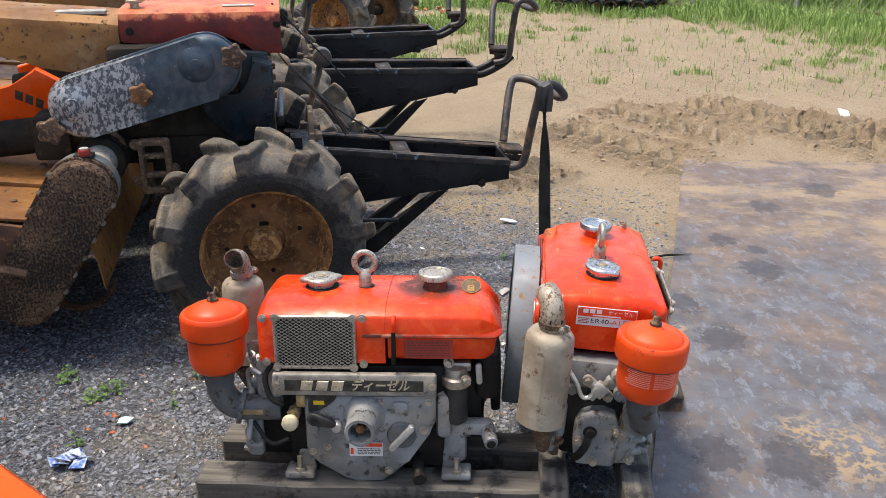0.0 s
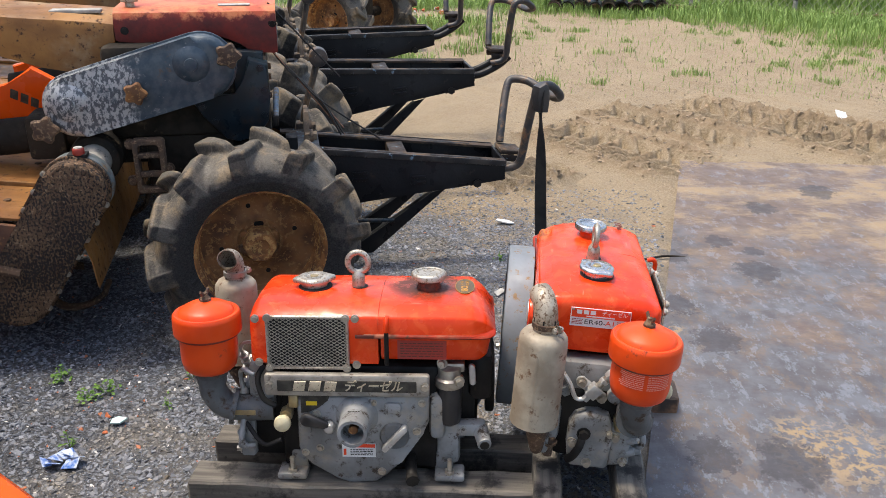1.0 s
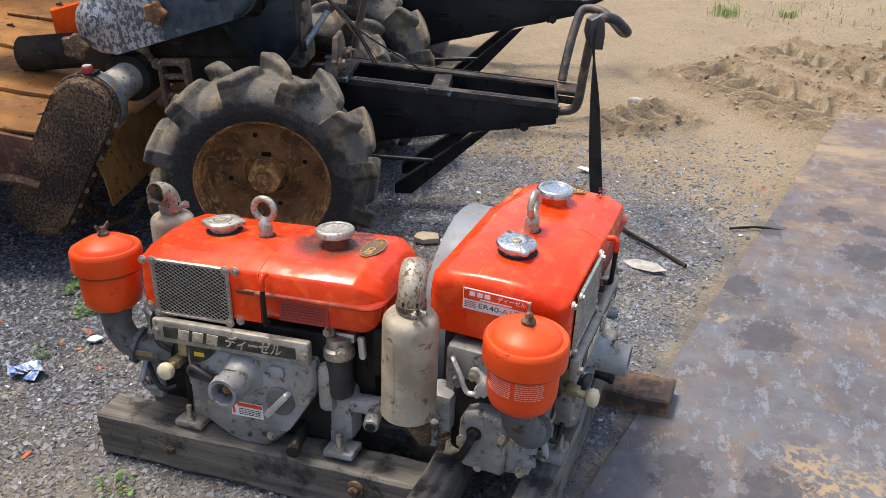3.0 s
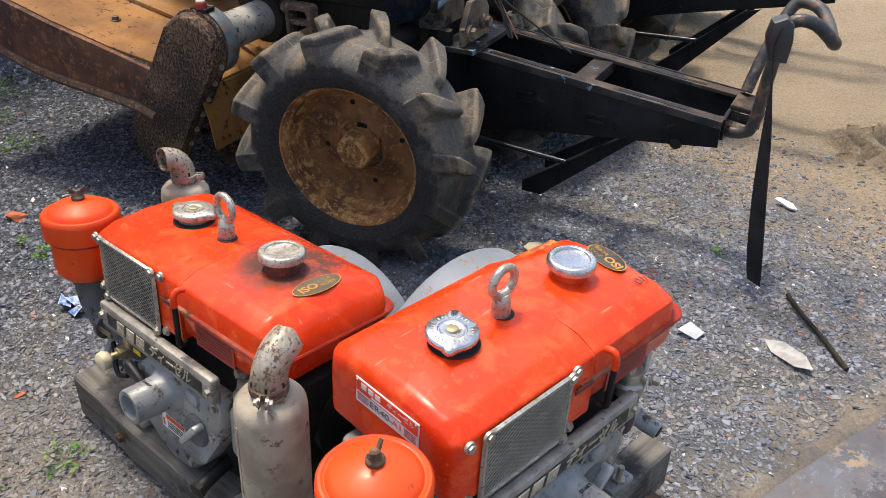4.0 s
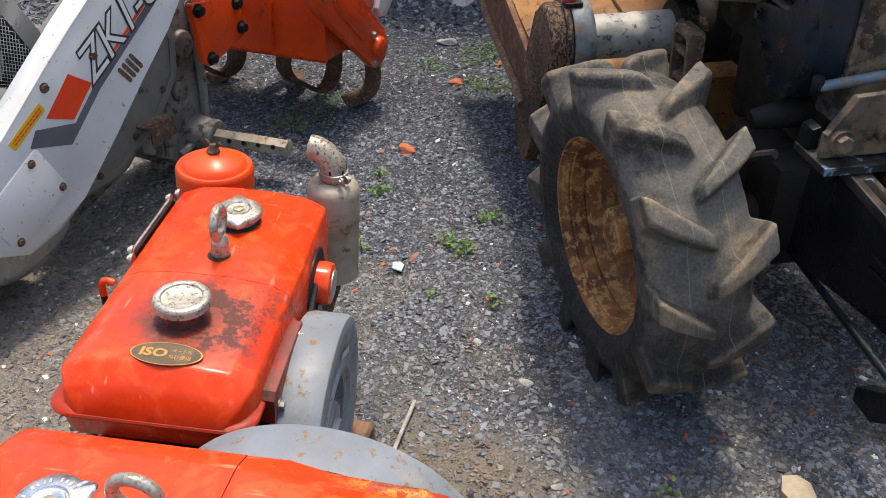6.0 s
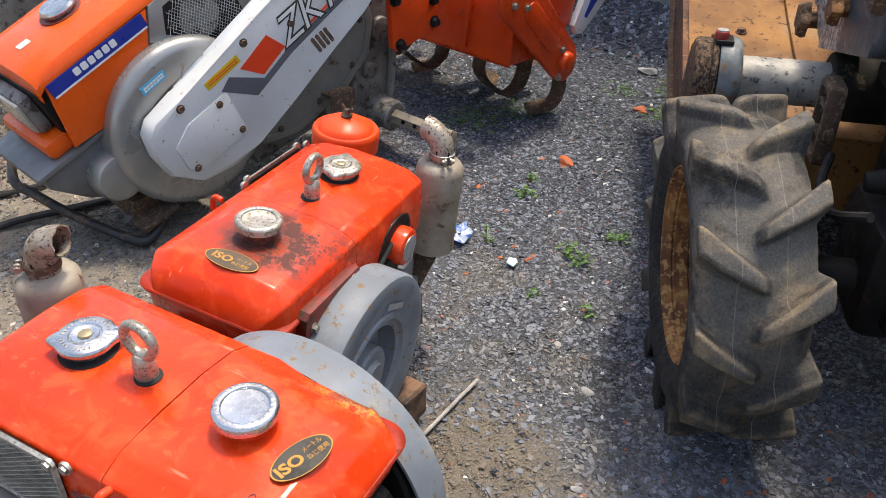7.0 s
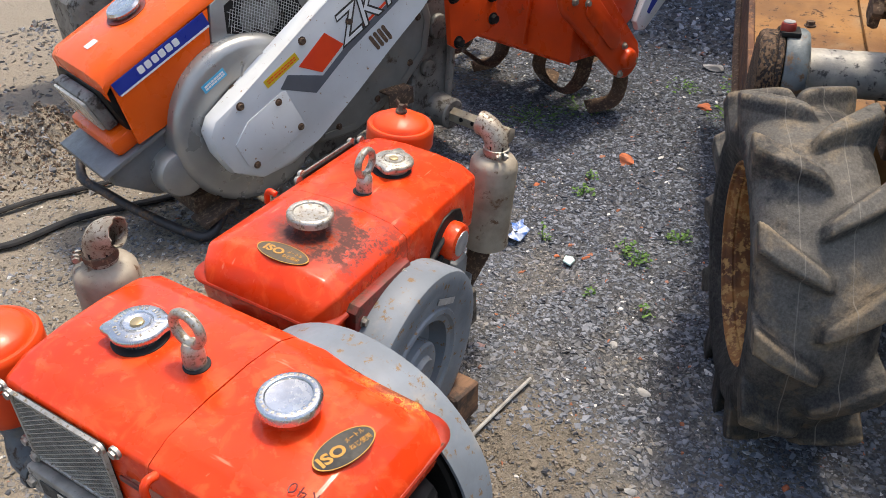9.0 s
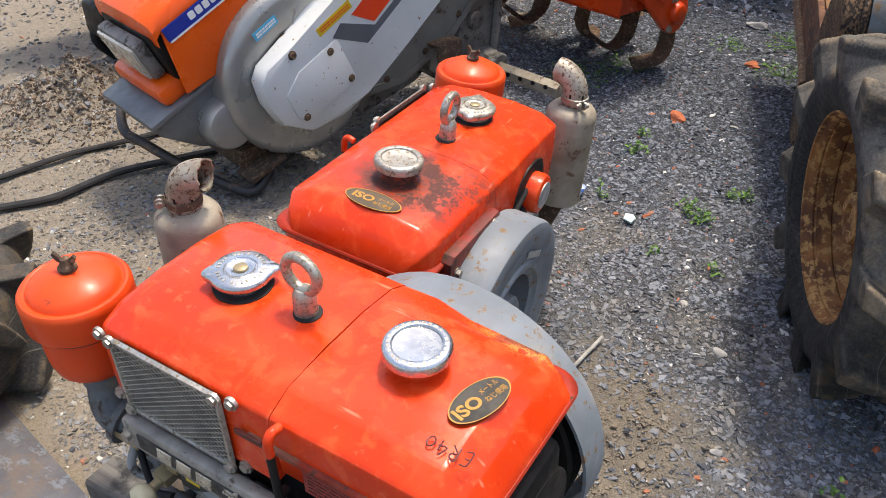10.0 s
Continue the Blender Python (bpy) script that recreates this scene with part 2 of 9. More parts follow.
def cover_paint():
    """Dark red enamel, bleached and rubbed to orange tan on its upper face."""
    k = Nodes("bleached_red_cover")
    c = k.mix(k.ramp(k.noise(9, 6, 0.7), 0.35, 0.65), (0.165, 0.017, 0.011), (0.070, 0.011, 0.010))
    c = k.mix(k.ramp(k.noise(30, 6, 0.75, offset=3), 0.58, 0.66, 0, 0.8), c, (0.09, 0.020, 0.014))
    top = k.ramp(k.math("ADD", k.axis(2), k.ramp(k.noise(22, 6, 0.7), 0.3, 0.7, -0.016, 0.016)), 0.800, 0.820)
    c = k.mix(top, c, k.mix(k.ramp(k.noise(14, 6, 0.7, offset=6), 0.4, 0.6), (0.50, 0.17, 0.070), (0.40, 0.075, 0.035)))
    k.bump(k.noise(90, 4), 0.001, 0.4)
    return k.done(c, 0.5, spec=0.3)


COVER_PAINT = cover_paint()
CASE_PAINT = case_paint()
BLACK_FRAME = worn("oily_black_chassis", (0.007, 0.0075, 0.009), (0.016, 0.0166, 0.018), 0.34, scale=6, rust=(0.050, 0.038, 0.029), rust_at=(0.62, 0.72), bump=0.6, spec=0.16)
RAIL_TOP = worn("muddy_scuffed_rail", (0.060, 0.042, 0.030), (0.014, 0.0135, 0.014), 0.6, scale=14, rust=(0.22, 0.36, 0.46), rust_at=(0.64, 0.66), rust_scale=34, dust=(0.115, 0.078, 0.050), dust_at=(0.54, 0.66), spec=0.2, bump=1.0)
MUD_IRON = worn("mud_caked_gearbox", (0.036, 0.028, 0.020), (0.010, 0.009, 0.008), 0.8, scale=10, rust=(0.13, 0.095, 0.058), rust_at=(0.58, 0.68), bump=1.0, bump_scale=90, spec=0.2)
TUBE_GREY = worn("dusty_grey_axle_tube", (0.42, 0.39, 0.33), (0.22, 0.215, 0.20), 0.6, 0.1, scale=16, rust=(0.085, 0.080, 0.078), rust_at=(0.54, 0.62), rust_scale=45, bump=0.5)
ORANGE = worn("bright_orange_enamel", (0.80, 0.105, 0.007), (0.72, 0.085, 0.006), 0.30, scale=5, rust=(0.42, 0.06, 0.015), rust_at=(0.66, 0.76), coat=0.05, bump=0.12, spec=0.3)
ORANGE_DEEP = worn("orange_red_tine_cover", (0.66, 0.060, 0.006), (0.50, 0.042, 0.006), 0.34, scale=5, rust=(0.30, 0.05, 0.02), rust_at=(0.62, 0.74), coat=0.05, bump=0.14, spec=0.3)
SILVER = worn("silver_grey_housing", (0.36, 0.36, 0.345), (0.27, 0.27, 0.26), 0.33, 0.55, scale=6, rust=(0.20, 0.17, 0.12), rust_at=(0.63, 0.74), dust=(0.33, 0.27, 0.20), dust_at=(0.55, 0.85), bump=0.12)
SILVER_DIRTY = worn("dusty_alloy_gearcase", (0.235, 0.225, 0.205), (0.125, 0.120, 0.110), 0.55, 0.2, scale=13, rust=(0.065, 0.052, 0.040), rust_at=(0.50, 0.62), rust_scale=34, dust=(0.26, 0.215, 0.16), dust_at=(0.5, 0.8), bump=0.7)
BLOCK_GREY = worn("grey_cast_engine_block", (0.170, 0.176, 0.178), (0.115, 0.119, 0.120), 0.42, 0.3, scale=10, rust=(0.12, 0.09, 0.06), rust_at=(0.60, 0.72), dust=(0.27, 0.225, 0.17), dust_at=(0.56, 0.85), bump=0.5)
CASING_GREY = worn("stained_grey_housing", (0.235, 0.232, 0.212), (0.165, 0.160, 0.142), 0.5, 0.1, scale=6, rust=(0.120, 0.085, 0.055), rust_at=(0.60, 0.72), rust_scale=16, dust=(0.26, 0.215, 0.16), dust_at=(0.54, 0.8), bump=0.3, spec=0.3)
WHITE_PAINT = worn("white_grey_belt_cover", (0.63, 0.645, 0.64), (0.55, 0.56, 0.55), 0.40, scale=5, rust=(0.34, 0.18, 0.07), rust_at=(0.625, 0.66), rust_scale=70, bump=0.10, spec=0.35)
BLUE_STRIPE = worn("royal_blue_decal", (0.015, 0.035, 0.28), (0.012, 0.03, 0.24), 0.35, bump=0.02)
DECAL_WHITE = worn("white_decal", (0.74, 0.74, 0.72), (0.66, 0.66, 0.64), 0.4, bump=0.02)
DECAL_RED = worn("red_decal", (0.80, 0.065, 0.012), (0.72, 0.05, 0.012), 0.4, bump=0.02)
DECAL_GREY = worn("dark_grey_decal", (0.115, 0.12, 0.13), (0.095, 0.10, 0.11), 0.4, bump=0.02)
DECAL_YELLOW = worn("yellow_decal", (0.72, 0.50, 0.02), (0.62, 0.42, 0.02), 0.4, bump=0.02)
DECAL_BLACK = worn("black_decal", (0.030, 0.028, 0.024), (0.065, 0.06, 0.05), 0.5, scale=60, bump=0.05, spec=0.25)
DECAL_FADED = worn("faded_brown_decal", (0.085, 0.066, 0.046), (0.135, 0.100, 0.066), 0.6, scale=40, rust=(0.20, 0.13, 0.07), rust_at=(0.58, 0.68), rust_scale=90, bump=0.1, spec=0.2)
DECAL_GOLD = worn("gold_lettering", (0.50, 0.24, 0.025), (0.34, 0.165, 0.03), 0.4, bump=0.02)
DECAL_BLUE = worn("sky_blue_decal", (0.05, 0.36, 0.58), (0.05, 0.32, 0.52), 0.4, bump=0.02)
DECAL_MAROON = worn("faded_maroon_print", (0.36, 0.035, 0.025), (0.28, 0.03, 0.022), 0.45, bump=0.02)
DECAL_PINK = worn("faded_white_print", (0.72, 0.30, 0.24), (0.66, 0.22, 0.16), 0.45, bump=0.02)
LENS = worn("hazy_headlight_lens", (0.44, 0.41, 0.35), (0.34, 0.31, 0.26), 0.28, scale=20, bump=0.1, coat=0.4)
WIRE = worn("copper_wire_ends", (0.30, 0.13, 0.06), (0.20, 0.09, 0.05), 0.45, 0.4)
CONCRETE = worn("weathered_concrete", (0.33, 0.325, 0.30), (0.24, 0.235, 0.215), 0.9, scale=2.2, rust=(0.14, 0.135, 0.12), rust_at=(0.52, 0.68), rust_scale=3.5, bump=0.6, bump_scale=60)
STONE_PALE = worn("pale_rubble", (0.40, 0.39, 0.365), (0.27, 0.26, 0.24), 0.9, scale=40, bump=0.8)
TERRACOTTA = worn("broken_brick", (0.44, 0.125, 0.05), (0.34, 0.10, 0.045), 0.9, scale=40, bump=0.8)
MUDCLOD = worn("dry_mud_clod", (0.225, 0.188, 0.142), (0.145, 0.118, 0.088), 0.95, scale=30, bump=1.0)
GLASS_AQUA = worn("pale_aqua_shard", (0.55, 0.74, 0.72), (0.48, 0.68, 0.66), 0.25, scale=40)


def wood(name, a, b, grime, along=(1, 1, 1), at=(0.48, 0.66)):
    k = Nodes(name)
    st = tuple(0.06 if v else 1.0 for v in along)
    c = k.mix(k.ramp(k.noise(70, 5, 0.6, st), 0.3, 0.7), a, b)
    c = k.mix(k.ramp(k.noise(14, 6, 0.7), *at), c, grime)
    k.bump(k.math("ADD", k.noise(90, 4, 0.6, st), k.noise(30, 4)), 0.003, 0.8)
    return k.done(c, 0.8)


WOOD_DARK = wood("oil_soaked_grey_timber", (0.165, 0.150, 0.128), (0.072, 0.065, 0.057), (0.022, 0.020, 0.019), (1, 0, 0), (0.50, 0.66))
WOOD_BROWN = wood("wet_brown_timber", (0.24, 0.13, 0.07), (0.13, 0.07, 0.042), (0.045, 0.032, 0.026), (0, 1, 0), (0.42, 0.62))
WOOD_TAN = wood("pale_sawn_timber", (0.42, 0.31, 0.19), (0.30, 0.215, 0.13), (0.13, 0.105, 0.08), (0, 1, 0), (0.52, 0.7))


def tyre_rubber():
    """Black rubber, tan dust dried on between the bars and on their worn edges, fine mould seams; creases, bar sides
    and lower half darkened in colour for shade.
    """
    k = Nodes("dusty_tyre_rubber")
    rad = k.math("SQRT", k.math("ADD", k.math("POWER", k.math("ABSOLUTE", k.axis(0)), 2.0), k.math("POWER", k.math("ABSOLUTE", k.axis(2)), 2.0)))
    grain = k.noise(230, 4, 0.75)
    black = k.mix(k.ramp(grain, 0.3, 0.75), (0.016, 0.016, 0.016), (0.052, 0.050, 0.047))
    dusty = k.mix(k.ramp(grain, 0.3, 0.75), (0.078, 0.071, 0.060), (0.138, 0.125, 0.106))
    tan = k.mix(k.ramp(grain, 0.3, 0.75), (0.170, 0.126, 0.078), (0.275, 0.208, 0.132))
    tread = k.mix(k.ramp(k.noise(9, 7, 0.62), 0.50, 0.64, 0, 0.8), dusty, tan)
    tread = k.mix(k.ramp(k.noise(10, 8, 0.66, offset=6), 0.53, 0.63, 0, 0.85), tread, black)
    # the lower half gets darker: thinner dust, and its shade mixed into the colour
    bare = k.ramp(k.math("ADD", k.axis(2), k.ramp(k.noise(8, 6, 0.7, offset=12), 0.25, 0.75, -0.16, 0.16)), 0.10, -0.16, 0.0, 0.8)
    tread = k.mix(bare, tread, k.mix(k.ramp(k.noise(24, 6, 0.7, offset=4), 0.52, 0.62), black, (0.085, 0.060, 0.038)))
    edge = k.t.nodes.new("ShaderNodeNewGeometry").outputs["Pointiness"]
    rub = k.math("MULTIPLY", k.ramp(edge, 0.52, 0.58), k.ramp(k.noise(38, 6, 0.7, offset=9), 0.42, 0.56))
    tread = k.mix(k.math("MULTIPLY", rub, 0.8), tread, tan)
    # hollows blackened, shade of the creases painted in
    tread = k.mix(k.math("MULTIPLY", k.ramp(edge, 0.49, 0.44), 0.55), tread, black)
    side = k.mix(k.ramp(k.noise(11, 6, 0.7, offset=2), 0.52, 0.66, 0, 0.55), black, dusty)
    limit = k.ramp(k.noise(30, 4), 0.3, 0.7, -0.010, 0.010)
    c = k.mix(k.ramp(k.math("ADD", rad, limit), 0.214, 0.230), side, tread)
    # sides of the bars: black rubber, with their shade put into the colour
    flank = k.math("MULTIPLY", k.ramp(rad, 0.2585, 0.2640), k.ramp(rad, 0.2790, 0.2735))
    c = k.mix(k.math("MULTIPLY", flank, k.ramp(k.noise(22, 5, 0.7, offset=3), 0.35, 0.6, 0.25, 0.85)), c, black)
    seam = k.ramp(k.math("ABSOLUTE", k.math("SUBTRACT", k.math("ABSOLUTE", k.axis(1)), 0.034)), 0.0003, 0.0010, 1, 0)
    c = k.mix(k.math("MULTIPLY", seam, 0.45), c, (0.24, 0.215, 0.18))
    k.bump(k.math("ADD", k.math("MULTIPLY", k.noise(320, 3), 0.4), k.math("MULTIPLY", k.noise(60, 5, 0.65), 1.2)), 0.0020, 0.7)
    return k.done(c, k.ramp(k.noise(26, 5), 0.3, 0.7, 0.50, 0.80), spec=0.20)


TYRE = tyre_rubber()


def gravel_chip():
    """Split slate: dark blue-grey where clean, pale with dust near the engines."""
    k = Nodes("crushed_slate_gravel")
    i = k.island()
    f1, f2 = k.math("FRACT", k.math("MULTIPLY", i, 7.31)), k.math("FRACT", k.math("MULTIPLY", i, 13.1))
    c = k.mix(k.math("POWER", f1, 1.4), (0.026, 0.031, 0.042), (0.225, 0.248, 0.292))
    place = k.math("ADD", k.math("ADD", k.axis(0), k.ramp(k.axis(1), 0.55, 1.15, 0.9, 0.0)), k.ramp(k.noise(2.6, 6, 0.65), 0.25, 0.75, -0.55, 0.55))
    dust = k.math("MULTIPLY", k.ramp(place, -1.15, -0.40), k.ramp(k.math("FRACT", k.math("MULTIPLY", i, 31.7)), 0.0, 1.0, 0.3, 1.0))
    tan = k.mix(f2, (0.100, 0.090, 0.077), (0.275, 0.245, 0.200))
    grey = k.mix(f2, (0.042, 0.048, 0.060), (0.275, 0.292, 0.325))
    earthy = k.math("MAXIMUM", k.ramp(k.axis(1), 1.35, 0.95), k.ramp(k.noise(6, 5, 0.7, offset=4), 0.48, 0.60, 0.0, 0.9))
    c = k.mix(dust, c, k.mix(earthy, grey, tan))
    c = k.mix(k.ramp(i, 0.9925, 0.9935), c, (0.58, 0.57, 0.55))
    c = k.mix(k.math("MULTIPLY", k.ramp(i, 0.945, 0.947), k.ramp(i, 0.953, 0.955, 1, 0)), c, (0.33, 0.12, 0.06))
    k.bump(k.noise(300, 3), 0.001, 0.6)
    return k.done(c, 0.55, spec=0.35)


GRAVEL = gravel_chip()


def foliage(name, a, b):
    k = Nodes(name)
    c = k.mix(k.island(), a, b)
    k.b.inputs["Subsurface Weight"].default_value = 0.0
    return k.done(c, 0.6)


LEAF = foliage("weed_leaf", (0.055, 0.145, 0.018), (0.12, 0.23, 0.035))
GRASS = foliage("grass_blade", (0.120, 0.215, 0.035), (0.280, 0.390, 0.100))


# ---------------------------------------------------------------- mesh helpers
I4 = Matrix.Identity(4)


def align(p, q):
    """A frame at p whose z runs to q."""
    p, q = Vector(p), Vector(q)
    return Matrix.Translation(p) @ (q - p).to_track_quat("Z", "Y").to_matrix().to_4x4()


def part(name, bm, material, parent=None, label="", smooth=38):
    bmesh.ops.recalc_face_normals(bm, faces=bm.faces)
    me = bpy.data.meshes.new(name)
    bm.to_mesh(me)
    bm.free()
    me.materials.append(material)
    if smooth:
        me.polygons.foreach_set("use_smooth", [True] * len(me.polygons))
        me.set_sharp_from_angle(angle=radians(smooth))
    ob = new(name, me)
    if parent:
        ob.parent = parent
    return tagged(ob, label)


def thing(name, m, label, category, group="", kind=""):
    ob = new(name)
    ob.empty_display_size = 0.05
    ob.matrix_world = m
    return tagged(ob, label, category, group, kind)


def single(name, bm, material, label, category, m=I4, group="", kind="", smooth=38):
    ob = part(name, bm, material, None, label, smooth)
    ob.matrix_world = m
    return tagged(ob, "", category, group, kind)


def box(bm, c, s, bev=0.0, m=I4, seg=2):
    vs = bmesh.ops.create_cube(bm, size=1.0, matrix=m @ Matrix.Translation(c) @ Matrix.Diagonal((*s, 1)))["verts"]
    if bev:
        es = list({e for v in vs for e in v.link_edges})
        bmesh.ops.bevel(bm, geom=es, offset=bev, segments=seg, affect="EDGES", profile=0.5, clamp_overlap=True)
    return bm


def cyl(bm, p, q, r, r2=None, seg=24, bev=0.0):
    d = (Vector(q) - Vector(p)).length
    m = align(p, q) @ Matrix.Translation((0, 0, d / 2))
    vs = bmesh.ops.create_cone(bm, cap_ends=True, segments=seg, radius1=r, radius2=r if r2 is None else r2, depth=d, matrix=m)["verts"]
    if bev:
        es = list({e for v in vs for e in v.link_edges if len([f for f in e.link_faces if len(f.verts) > 4]) == 1})
        bmesh.ops.bevel(bm, geom=es, offset=bev, segments=2, affect="EDGES", profile=0.5, clamp_overlap=True)
    return bm


def rings(bm, loops, closed=False, cap=(True, True)):
    """Joins loops of points, each with as many, into a skin."""
    vs = [[bm.verts.new(p) for p in lp] for lp in loops]
    n, k = len(vs[0]), len(vs)
    for i in range(k if closed else k - 1):
        a, b = vs[i], vs[(i + 1) % k]
        for j in range(n):
            bm.faces.new((a[j], a[(j + 1) % n], b[(j + 1) % n], b[j]))
    if not closed:
        if cap[0]:
            bm.faces.new(vs[0])
        if cap[1]:
            bm.faces.new(vs[-1])
    return bm


def lathe(bm, prof, seg=36, m=I4, closed=False, cap=(True, True)):
    """Turns a profile of (radius, height) about z."""
    prof = [(max(r, 0.0004), z) for r, z in prof]
    return rings(bm, [[m @ Vector((r * math.cos(2 * math.pi * j / seg), r * math.sin(2 * math.pi * j / seg), z)) for j in range(seg)]
                      for r, z in prof], closed, cap)


def curve_points(pts, n=8):
    """A smooth line through the points."""
    p = [Vector(q) for q in pts]
    p = [2 * p[0] - p[1], *p, 2 * p[-1] - p[-2]]
    out = []
    for i in range(1, len(p) - 2):
        for s in range(n):
            t = s / n
            out.append(0.5 * ((2 * p[i]) + (p[i + 1] - p[i - 1]) * t + (2 * p[i - 1] - 5 * p[i] + 4 * p[i + 1] - p[i + 2]) * t * t
                              + (3 * p[i] - p[i - 1] - 3 * p[i + 1] + p[i + 2]) * t ** 3))
    return out + [p[-2]]


def tube(bm, pts, r, seg=10, n=6, flat=1.0, r_end=None):
    """A pipe along a smooth line through the points; n = 0 keeps the corners."""
    q = curve_points(pts, n) if n else [Vector(v) for v in pts]
    up = Vector((0, 0, 1)) if abs((q[1] - q[0]).normalized().z) < 0.9 else Vector((1, 0, 0))
    loops = []
    for i, c in enumerate(q):
        d = (q[min(i + 1, len(q) - 1)] - q[max(i - 1, 0)]).normalized()
        side = d.cross(up).normalized()
        up = side.cross(d).normalized()
        ri = r if r_end is None else r + (r_end - r) * i / (len(q) - 1)
        loops.append([c + side * ri * math.cos(a) + up * ri * flat * math.sin(a) for a in (2 * math.pi * j / seg for j in range(seg))])
    return rings(bm, loops)


def prism(bm, poly, y0, y1, bev=0.0, m=I4, seg=2):
    """A plate with an outline in x and z, from y0 to y1."""
    a = [bm.verts.new(m @ Vector((x, y0, z))) for x, z in poly]
    b = [bm.verts.new(m @ Vector((x, y1, z))) for x, z in poly]
    n = len(a)
    fs = [bm.faces.new(a), bm.faces.new(b[::-1])] + [bm.faces.new((a[i], b[i], b[(i + 1) % n], a[(i + 1) % n])) for i in range(n)]
    if bev:
        es = list({e for f in fs[:2] for e in f.edges})
        bmesh.ops.bevel(bm, geom=es, offset=bev, segments=seg, affect="EDGES", profile=0.5, clamp_overlap=True)
    return bm


def rounded(w, h, r, n=4, cx=0.0, cz=0.0):
    """A rectangle with round corners, as an outline."""
    out = []
    for k, (sx, sz) in enumerate(((1, 1), (-1, 1), (-1, -1), (1, -1))):
        for i in range(n + 1):
            a = math.pi / 2 * (k + i / n)
            out.append((cx + sx * (w / 2 - r) + r * math.cos(a), cz + sz * (h / 2 - r) + r * math.sin(a)))
    return out


def slot(p, q, r, n=8, r2=None):
    """A long round-ended outline from p to q in x and z."""
    r2 = r if r2 is None else r2
    a0 = math.atan2(q[1] - p[1], q[0] - p[0])
    return ([(q[0] + r2 * math.cos(a0 - math.pi / 2 + math.pi * i / n), q[1] + r2 * math.sin(a0 - math.pi / 2 + math.pi * i / n)) for i in range(n + 1)]
            + [(p[0] + r * math.cos(a0 + math.pi / 2 + math.pi * i / n), p[1] + r * math.sin(a0 + math.pi / 2 + math.pi * i / n)) for i in range(n + 1)])


def bolt(bm, p, d, r=0.006, h=0.006):
    p, d = Vector(p), Vector(d).normalized()
    cyl(bm, p - d * 0.002, p + d * 0.0018, r * 1.35, seg=14)
    cyl(bm, p, p + d * h, r, r * 0.94, seg=6)
    return bm


def words(text, size, material, parent, m, depth=0.0006, shear=0.0, name="lettering", label="", width=None, bold=0.0):
    """Raised lettering, turned into a mesh."""
    cu = bpy.data.curves.new(name, "FONT")
    cu.body, cu.size, cu.extrude, cu.shear, cu.offset = text, size, depth, shear, bold
    cu.align_x, cu.align_y, cu.resolution_u = "CENTER", "CENTER", 3
    tmp = bpy.data.objects.new(name, cu)
    scene.collection.objects.link(tmp)
    bpy.context.view_layer.update()
    me = bpy.data.meshes.new_from_object(tmp.evaluated_get(bpy.context.evaluated_depsgraph_get()))
    bpy.data.objects.remove(tmp)
    bpy.data.curves.remove(cu)
    if width:
        xs = [v.co.x for v in me.vertices]
        s = width / max(max(xs) - min(xs), 1e-5)
        me.transform(Matrix.Diagonal((s, 1, 1, 1)))
    me.transform(m)
    me.materials.clear()
    me.materials.append(material)
    ob = new(name, me)
    ob.parent = parent
    return tagged(ob, label)


def bars(bm, rows, cols, w, h, m, fill=0.55, rnd=None, depth=0.0005):
    """Short bars in rows on a plate, in place of small print; m's x and y span the plate."""
    rnd = rnd or random.Random(3)
    for i in range(rows):
        y = h / 2 - (i + 0.5) * h / rows
        x = -w / 2
        while x < w / 2 - 0.002:
            L = min(w / cols * rnd.uniform(0.5, 1.4), w / 2 - x)
            box(bm, (x + L * 0.42, y, 0), (L * 0.8, h / rows * fill, depth), m=m)
            x += L
    return bm


# ---------------------------------------------------------------- the ground
def smooth(a, b, x):
    t = np.clip((x - a) / (b - a), 0, 1)
    return t * t * (3 - 2 * t)


def wob(x, y, s, seed=0.0):
    """A cheap smooth noise of about -1 to 1 for arrays."""
    return (np.sin(x * s * 1.7 + 1.3 + seed) * np.cos(y * s * 1.3 - 0.7 + seed * 2) + 0.6 * np.sin(x * s * 3.1 - y * s * 2.3 + seed * 3)
            + 0.4 * np.cos(x * s * 5.3 + y * s * 4.7 + seed * 5)) / 2.0


def gravel_amount(x, y):
    """How much crushed stone covers the ground: 1 in the yard, 0 on the sand."""
    edge = 0.10 * wob(x, y, 4) + 0.05 * wob(x, y, 11, 2)
    g = smooth(3.15, 2.55, y + edge + 0.25 * (x + 0.2) * (x > -0.2))
    g = g * smooth(0.95, 0.30, x + edge + 0.16 * (1.6 - y))
    dirt = smooth(0.62, 0.25, np.hypot((x - 0.10) / 1.0, (y - 0.72) / 0.55) + edge)        # bare earth by the small tiller
    dirt = np.maximum(dirt, 0.80 * smooth(1.02, 0.62, y - 0.12 * x + 2.2 * edge) * smooth(-1.35, -0.9, x))
    dirt = np.maximum(dirt, 1.12 * smooth(0.21, 0.10, np.hypot((x + 0.06) * 0.8, y - 1.63) + 0.5 * edge))      # a muddy patch
    return g * (1 - 0.85 * dirt)


